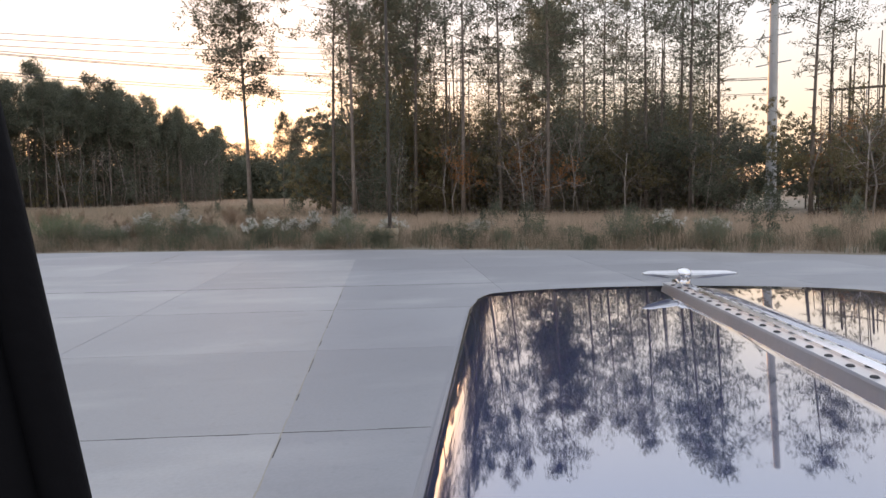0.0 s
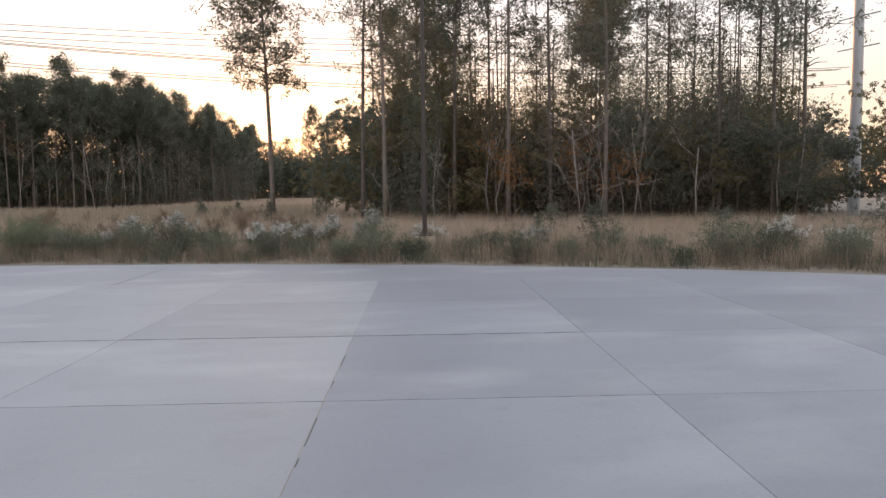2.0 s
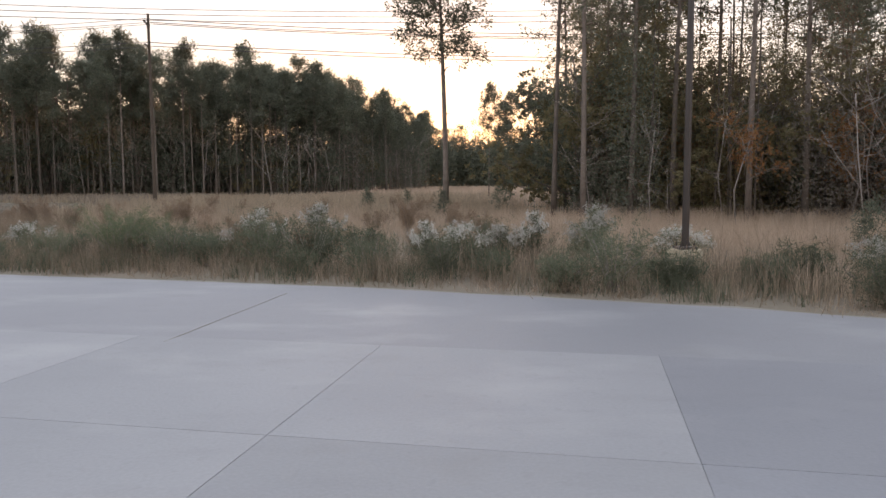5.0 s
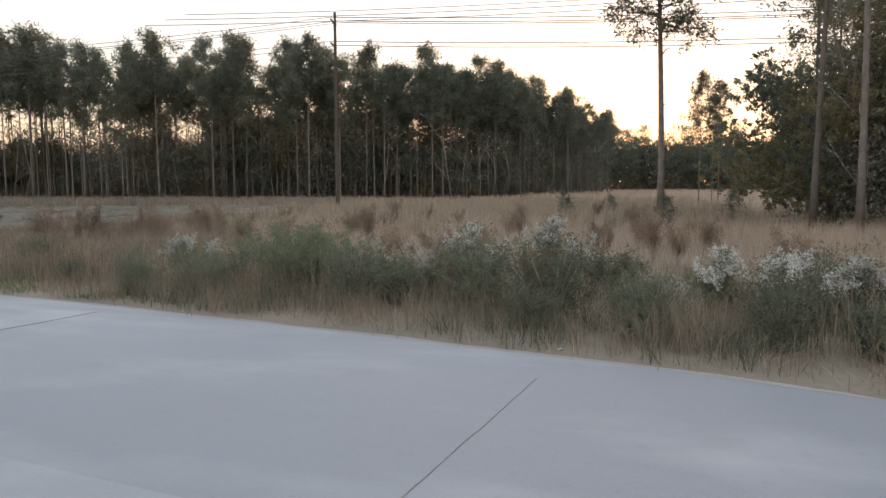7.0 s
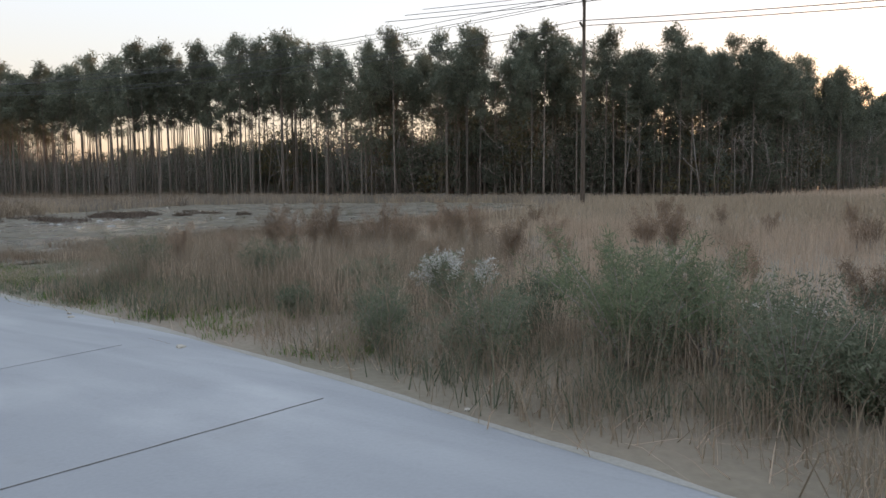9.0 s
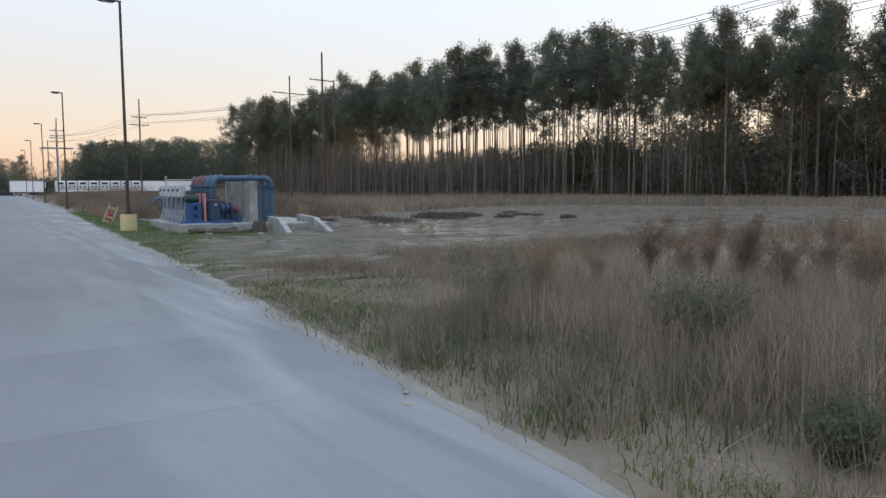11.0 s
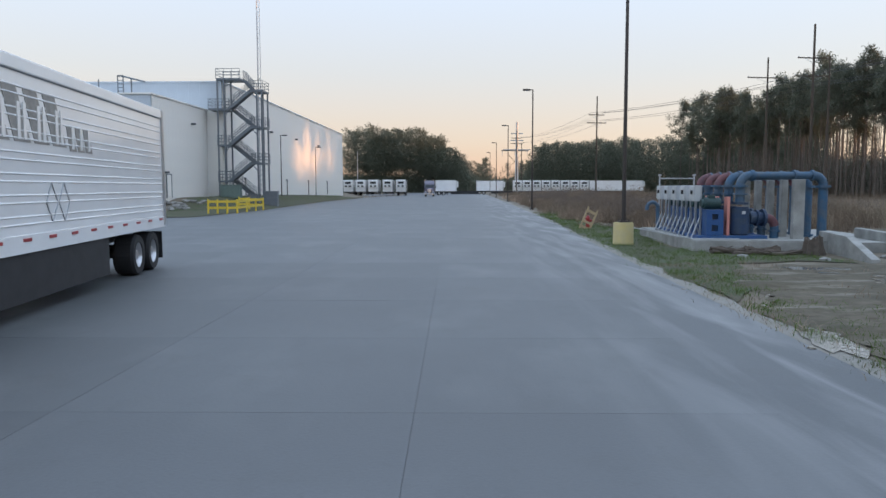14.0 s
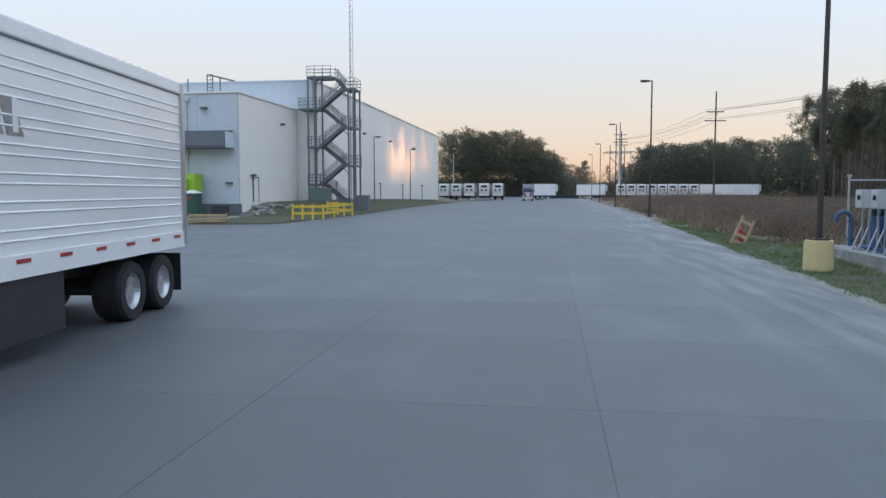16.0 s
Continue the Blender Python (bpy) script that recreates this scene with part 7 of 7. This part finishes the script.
tractor("semi_tractor", "blue sleeper-cab road tractor coupled to the trailer", HEAD @ pose(16.2 - 1.0, 0, 0), M_CABBLUE)
tractor("semi_tractor", "slate blue road tractor with chrome grille far along the road", pose(34.8, 208, 0, 0, 0, -91), M_CABDARK)
reefer("semi_trailer", "white box trailer parked across the road's far end", pose(36.6, 232, 0, 0, 0, 3), length=6.0, group="parked trailers")
for k in range(5):
    reefer("semi_trailer", "white refrigerated trailer parked nose out in a row", pose(13.0 + k * 3.5 + (0.4 if k > 2 else 0), 236 - 2.0 * k, 0.0, 0, 0, -90), length=14, group="parked trailers")
reefer("semi_trailer", "white trailer parked side-on beyond the weeds", pose(84.6, 250, 0, 0, 0, -4), group="parked trailers")
reefer("semi_trailer", "white trailer parked side-on beyond the weeds", pose(49.8, 252, 0, 0, 0, -6), length=8.4, group="parked trailers")
for k in range(8):
    reefer("semi_trailer", "white refrigerated trailer parked nose out in a row", pose(62.6 + k * 2.85, 254, 0, 0, 0, -96), length=13, group="parked trailers")
bm = bmesh.new()
for k in range(7):
    box(bm, 20.8 + k * 1.0, 176 + k * 4.0, 0.35, 0.16, 0.16, 0.8)
for z in (0.45, 0.66):
    rod(bm, (20.8, 176, z), (26.9, 200.4, z), 0.07, seg=6)
tagged(part("guard_rail", bm, M_GALV), "low grey guard rail at the road's far bend", "guard rail")
bm = bmesh.new()
rod(bm, (0, 0, 0), (0, 0, 12), 0.11, 0.07, 8)
fp = part("flag_pole", bm, M_POLES)
fp.location = (15.6, 222, 0)
tagged(fp, "pale slim pole beyond the warehouse", "pole")


# ---- the long-nosed truck at the start of the drive ----
def own_truck():
    """Only its nose is in view: hood halves, hinge strip with rivets, ornament, side panels, and the windscreen post."""
    top = thing("truck_nose", "long glossy navy truck hood with riveted metal centre strip", "truck", pose(3.1, 0, -0.012, 0, 0, 90 - 107.2))
    L0, L1, CY, HW = 0.45, 2.66, -0.66, 0.755
    zt = lambda x: 1.905 - 0.004 * (x - 1.0) ** 2 - 0.004 * (x - 1.0)  # noqa: E731

    def shell(sgn):
        """One half of the hood: flat top, rounded shoulder, side falling to the fender."""
        bm = bmesh.new()
        rows = []
        xs = [L0 + (L1 - L0) * k / 24 for k in range(25)]
        for x in xs:
            k0 = (x - L0) / (L1 - L0)
            tip = max(0.0, (x - (L1 - 0.10)) / 0.10)
            drop = 0.035 * tip ** 2.4
            ring = []
            inner, flat, rad = 0.035, HW - 0.10, 0.10
            for k in range(9):
                u = inner + (flat - inner) * k / 8
                ring.append((u, zt(x) - 0.018 * (u / HW) ** 2 - drop))
            for k in range(1, 7):
                a = radians(90 - 15 * k)
                ring.append((flat + rad * math.cos(a), zt(x) - 0.016 - rad + rad * math.sin(a) - drop))
            for k in range(1, 5):
                ring.append((HW + 0.01 * k, zt(x) - 0.116 - 0.19 * k - drop))
            wide = 1.03 - 0.05 * k0
            rows.append([bm.verts.new((x - k0 * (0.05 * (u / HW) ** 2 + 0.11 * min(1.0, u / HW) ** 9), CY + sgn * max(0.03, u * wide), z)) for u, z in ring])
        for r, s in zip(rows, rows[1:]):
            for k in range(len(r) - 1):
                bm.faces.new((r[k], s[k], s[k + 1], r[k + 1]))
        bmesh.ops.recalc_face_normals(bm, faces=bm.faces[:])
        return bm

    for sgn in (-1, 1):
        hood = part("hood_panel", shell(sgn), M_NAVY, top, smooth=True)
        sol = hood.modifiers.new("thick", "SOLIDIFY")
        sol.thickness = 0.012
        for k in range(12):
            bm = bmesh.new()
            u = 0.08 + (HW - 0.2) * k / 11
            bmesh.ops.create_uvsphere(bm, u_segments=8, v_segments=5, radius=0.006, matrix=pose(L1 - 0.085 - 0.05 * (u / HW) ** 2 - 0.11 * (u / HW) ** 9, CY + sgn * u, zt(L1) - 0.012 - 0.018 * (u / HW) ** 2))
            part("rivet", bm, M_CHROME, hood)
    bm = bmesh.new()
    box(bm, (L0 + L1) / 2 - 0.02, CY, 0, L1 - L0 - 0.06, 0.082, 0.008)
    bmesh.ops.subdivide_edges(bm, edges=[e for e in bm.edges if abs(e.verts[0].co.x - e.verts[1].co.x) > 1], cuts=14)
    for v in bm.verts:
        v.co.z += zt(v.co.x) + 0.003
    strip = part("hinge_strip", bm, M_ALU, top, "brushed metal centre strip")
    bm = bmesh.new()
    tube(bm, [(L0 + (L1 - L0 - 0.06) * k / 14, CY, zt(L0 + (L1 - L0 - 0.06) * k / 14) + 0.009) for k in range(15)], 0.012, 10)
    part("hinge_rod", bm, M_CHROME, strip)
    for k in range(26):
        for sgn in (-1, 1):
            bm = bmesh.new()
            x = L0 + 0.04 + k * 0.081
            bmesh.ops.create_uvsphere(bm, u_segments=8, v_segments=5, radius=0.0085, matrix=pose(x, CY + sgn * 0.028, zt(x) + 0.007) @ Matrix.Diagonal((1, 1, 0.5, 1)))
            part("rivet", bm, M_DARK, strip)
    # winged ornament
    bm = bmesh.new()
    z = zt(2.5) + 0.045
    rod(bm, (2.5, CY, z - 0.05), (2.5, CY, z), 0.03, 0.02, 12)
    bmesh.ops.create_uvsphere(bm, u_segments=14, v_segments=8, radius=0.026, matrix=pose(2.49, CY, z + 0.006) @ Matrix.Diagonal((1.6, 1, 0.7, 1)))
    orn = part("ornament", bm, M_CHROME, top, "cast metal winged hood ornament", smooth=True)
    for sgn in (-1, 1):
        bm = bmesh.new()
        tube(bm, [(2.5, CY, z), (2.47, CY + sgn * 0.06, z + 0.006), (2.44, CY + sgn * 0.125, z + 0.015), (2.42, CY + sgn * 0.15, z + 0.017)], [0.02, 0.018, 0.012, 0.004], 10)
        for v in bm.verts:
            v.co.z = z + (v.co.z - z) * 0.75
        part("wing", bm, M_ALU, orn)
    # nose, fenders, wheels and frame that carry it
    bm = bmesh.new()
    box(bm, L1 - 0.02, CY, 1.25, 0.08, 1.36, 1.05, bevel=0.03)
    grille = part("grille", bm, M_CHROME, top)
    for k in range(14):
        bm = bmesh.new()
        box(bm, L1 + 0.025, CY - 0.56 + k * 0.086, 1.25, 0.02, 0.02, 0.95)
        part("grille_bar", bm, M_CHROME, grille)
    bm = bmesh.new()
    box(bm, L1 + 0.12, CY, 0.6, 0.2, 2.4, 0.42, bevel=0.05)
    part("bumper", bm, M_CHROME, top)
    for sgn in (-1, 1):
        bm = bmesh.new()
        prof = arc(1.75, 0.52, 0.66, -8, 188, 10)
        for (x0, z0), (x1, z1) in zip(prof, prof[1:]):
            c = Matrix.Translation(((x0 + x1) / 2, CY + sgn * 0.98, (z0 + z1) / 2)) @ pose(0, 0, 0, 0, -math.degrees(math.atan2(z1 - z0, x1 - x0)), 0)
            box(bm, 0, 0, 0, math.hypot(x1 - x0, z1 - z0) + 0.06, 0.42, 0.03, m=c)
        part("fender", bm, M_NAVY, top)
        wheel(top, 1.75, CY + sgn * 0.95, 0.52, 0.3, sgn, M_CHROME)
    bm = bmesh.new()
    for sgn in (-0.4, 0.4):
        box(bm, 1.4, CY + sgn, 0.8, 2.6, 0.1, 0.24)
    rod(bm, (1.75, CY - 0.9, 0.52), (1.75, CY + 0.9, 0.52), 0.08, seg=10)
    box(bm, 0.52, CY, 1.1, 0.1, 1.5, 1.3)
    part("chassis", bm, M_DARK, top)
    # windscreen post with its rubber seal, on the cowl
    bm = bmesh.new()
    tube(bm, [(0.50, 0.395, 0.9), (0.52, 0.362, 1.85), (0.51, 0.378, 2.0), (0.48, 0.408, 2.28), (0.44, 0.445, 2.6)], 0.05, 16)
    post = part("windscreen_post", bm, M_TRIM, top, "dark padded windscreen post", smooth=True)
    bm = bmesh.new()
    tube(bm, [(0.535, 0.355, 0.9), (0.535, 0.305, 1.85), (0.522, 0.322, 2.0), (0.493, 0.353, 2.28), (0.455, 0.39, 2.6)], 0.019, 12)
    part("rubber_seal", bm, M_TRIM, post, smooth=True)
    return top


own_truck()


# ---- concrete slabs of the paving ----
def paving():
    ring = ROAD_EAST + ROAD_WEST
    lanes = [(pose(12.02, 1.37, 0, 0, 0, -9.3), range(-2, 5), range(-4, 3), lambda x, y: x < 27.5 and y < 13, 3.6, 0.008),
             (pose(31.55, 38.9, 0, 0, 0, -2.4), range(-5, 2), range(-6, 18), lambda x, y: y > 15.5, 3.6, 0.006),
             (pose(32.6, 5.05, 0, 0, 0, -9.0), range(0, 1), range(-3, 3), lambda x, y: y < 13.0, 4.35, 0.008)]
    for m, us, vs, ok, size, gap in lanes:
        bm = bmesh.new()
        box(bm, 0, 0, -0.006, size - gap, size - gap, 0.012)
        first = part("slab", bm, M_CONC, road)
        used = False
        half = size / 2
        for u in us:
            for v in vs:
                c = m @ Vector((u * size, v * size, 0))
                if not ok(c.x, c.y):
                    continue
                corners = [m @ Vector((u * size + a, v * size + b, 0)) for a in (-half, half) for b in (-half, half)]
                if not all(inside(k.x, k.y, ring) for k in corners):
                    continue
                ob = first if not used else new("slab", first.data)
                used = True
                ob.parent = road
                if size == 3.6 and gap == 0.008:
                    tone = (1.04 if v >= 0 else 0.92) * (0.97 + 0.06 * ((u * 7 + v * 3) % 5) / 4)
                    ob.color = (tone, tone * (1.0 if v >= 0 else 1.01), tone * (0.985 if v >= 0 else 1.03), 1)
                ob.matrix_basis = Matrix.Translation((c.x, c.y, 0)) @ m.to_3x3().to_4x4()
    seal = lanes[0][0]
    for u, v0, v1, wide in ((-1.8, -9.0, 9.0, 0.022), (5.4, -5.4, 7.2, 0.011), (9.0, -5.4, 9.0, 0.045)):
        bm = bmesh.new()
        for k in range(int((v1 - v0) / 0.3)):
            box(bm, u + 0.006 * math.sin(k * 1.7), v0 + 0.15 + 0.3 * k, -0.0025, wide * (0.8 + 0.3 * math.sin(k * 2.3)), 0.3, 0.006, m=seal)
        part("joint_sealant", bm, M_SEAL, road)
    bm = bmesh.new()
    for k in range(44):
        box(bm, -3.6 + 0.3 * k, -1.8 + 0.004 * math.sin(k * 2.1), -0.0025, 0.3, 0.014 * (0.9 + 0.3 * math.sin(k * 1.3)), 0.006, m=seal)
    part("joint_sealant", bm, M_DUST, road, "pale dust packed in a paving joint")
    bm = bmesh.new()
    for at, ln in ((-2.2, 0.5), (-0.6, 0.25), (0.9, 0.7), (2.3, 0.35), (3.6, 0.2), (4.4, 0.8), (6.1, 0.3), (7.3, 0.6)):
        box(bm, at, -1.812, -0.0008, ln, 0.009, 0.006, m=seal)
    tagged(part("joint_sealant", bm, M_SEAL, road, "broken remains of black joint sealant"), kind="stuff")
    for x0, y0, x1, y1 in ((28.4, 3.58, 33.0, 2.96), (32.4, 11.68, 35.6, 11.17)):
        bm = bmesh.new()
        rng2 = random.Random(int(y0 * 10))
        n = int(math.hypot(x1 - x0, y1 - y0) / 0.25)
        turn = pose((x0 + x1) / 2, (y0 + y1) / 2, 0, 0, 0, math.degrees(math.atan2(y1 - y0, x1 - x0)))
        for k in range(n):
            box(bm, (k - n / 2 + 0.5) * 0.25, rng2.uniform(-0.006, 0.006), -0.0015, 0.25, rng2.uniform(0.006, 0.016), 0.006, m=turn)
        part("joint_sealant", bm, M_DUST if y0 < 5 else M_CRACK, road)


paving()
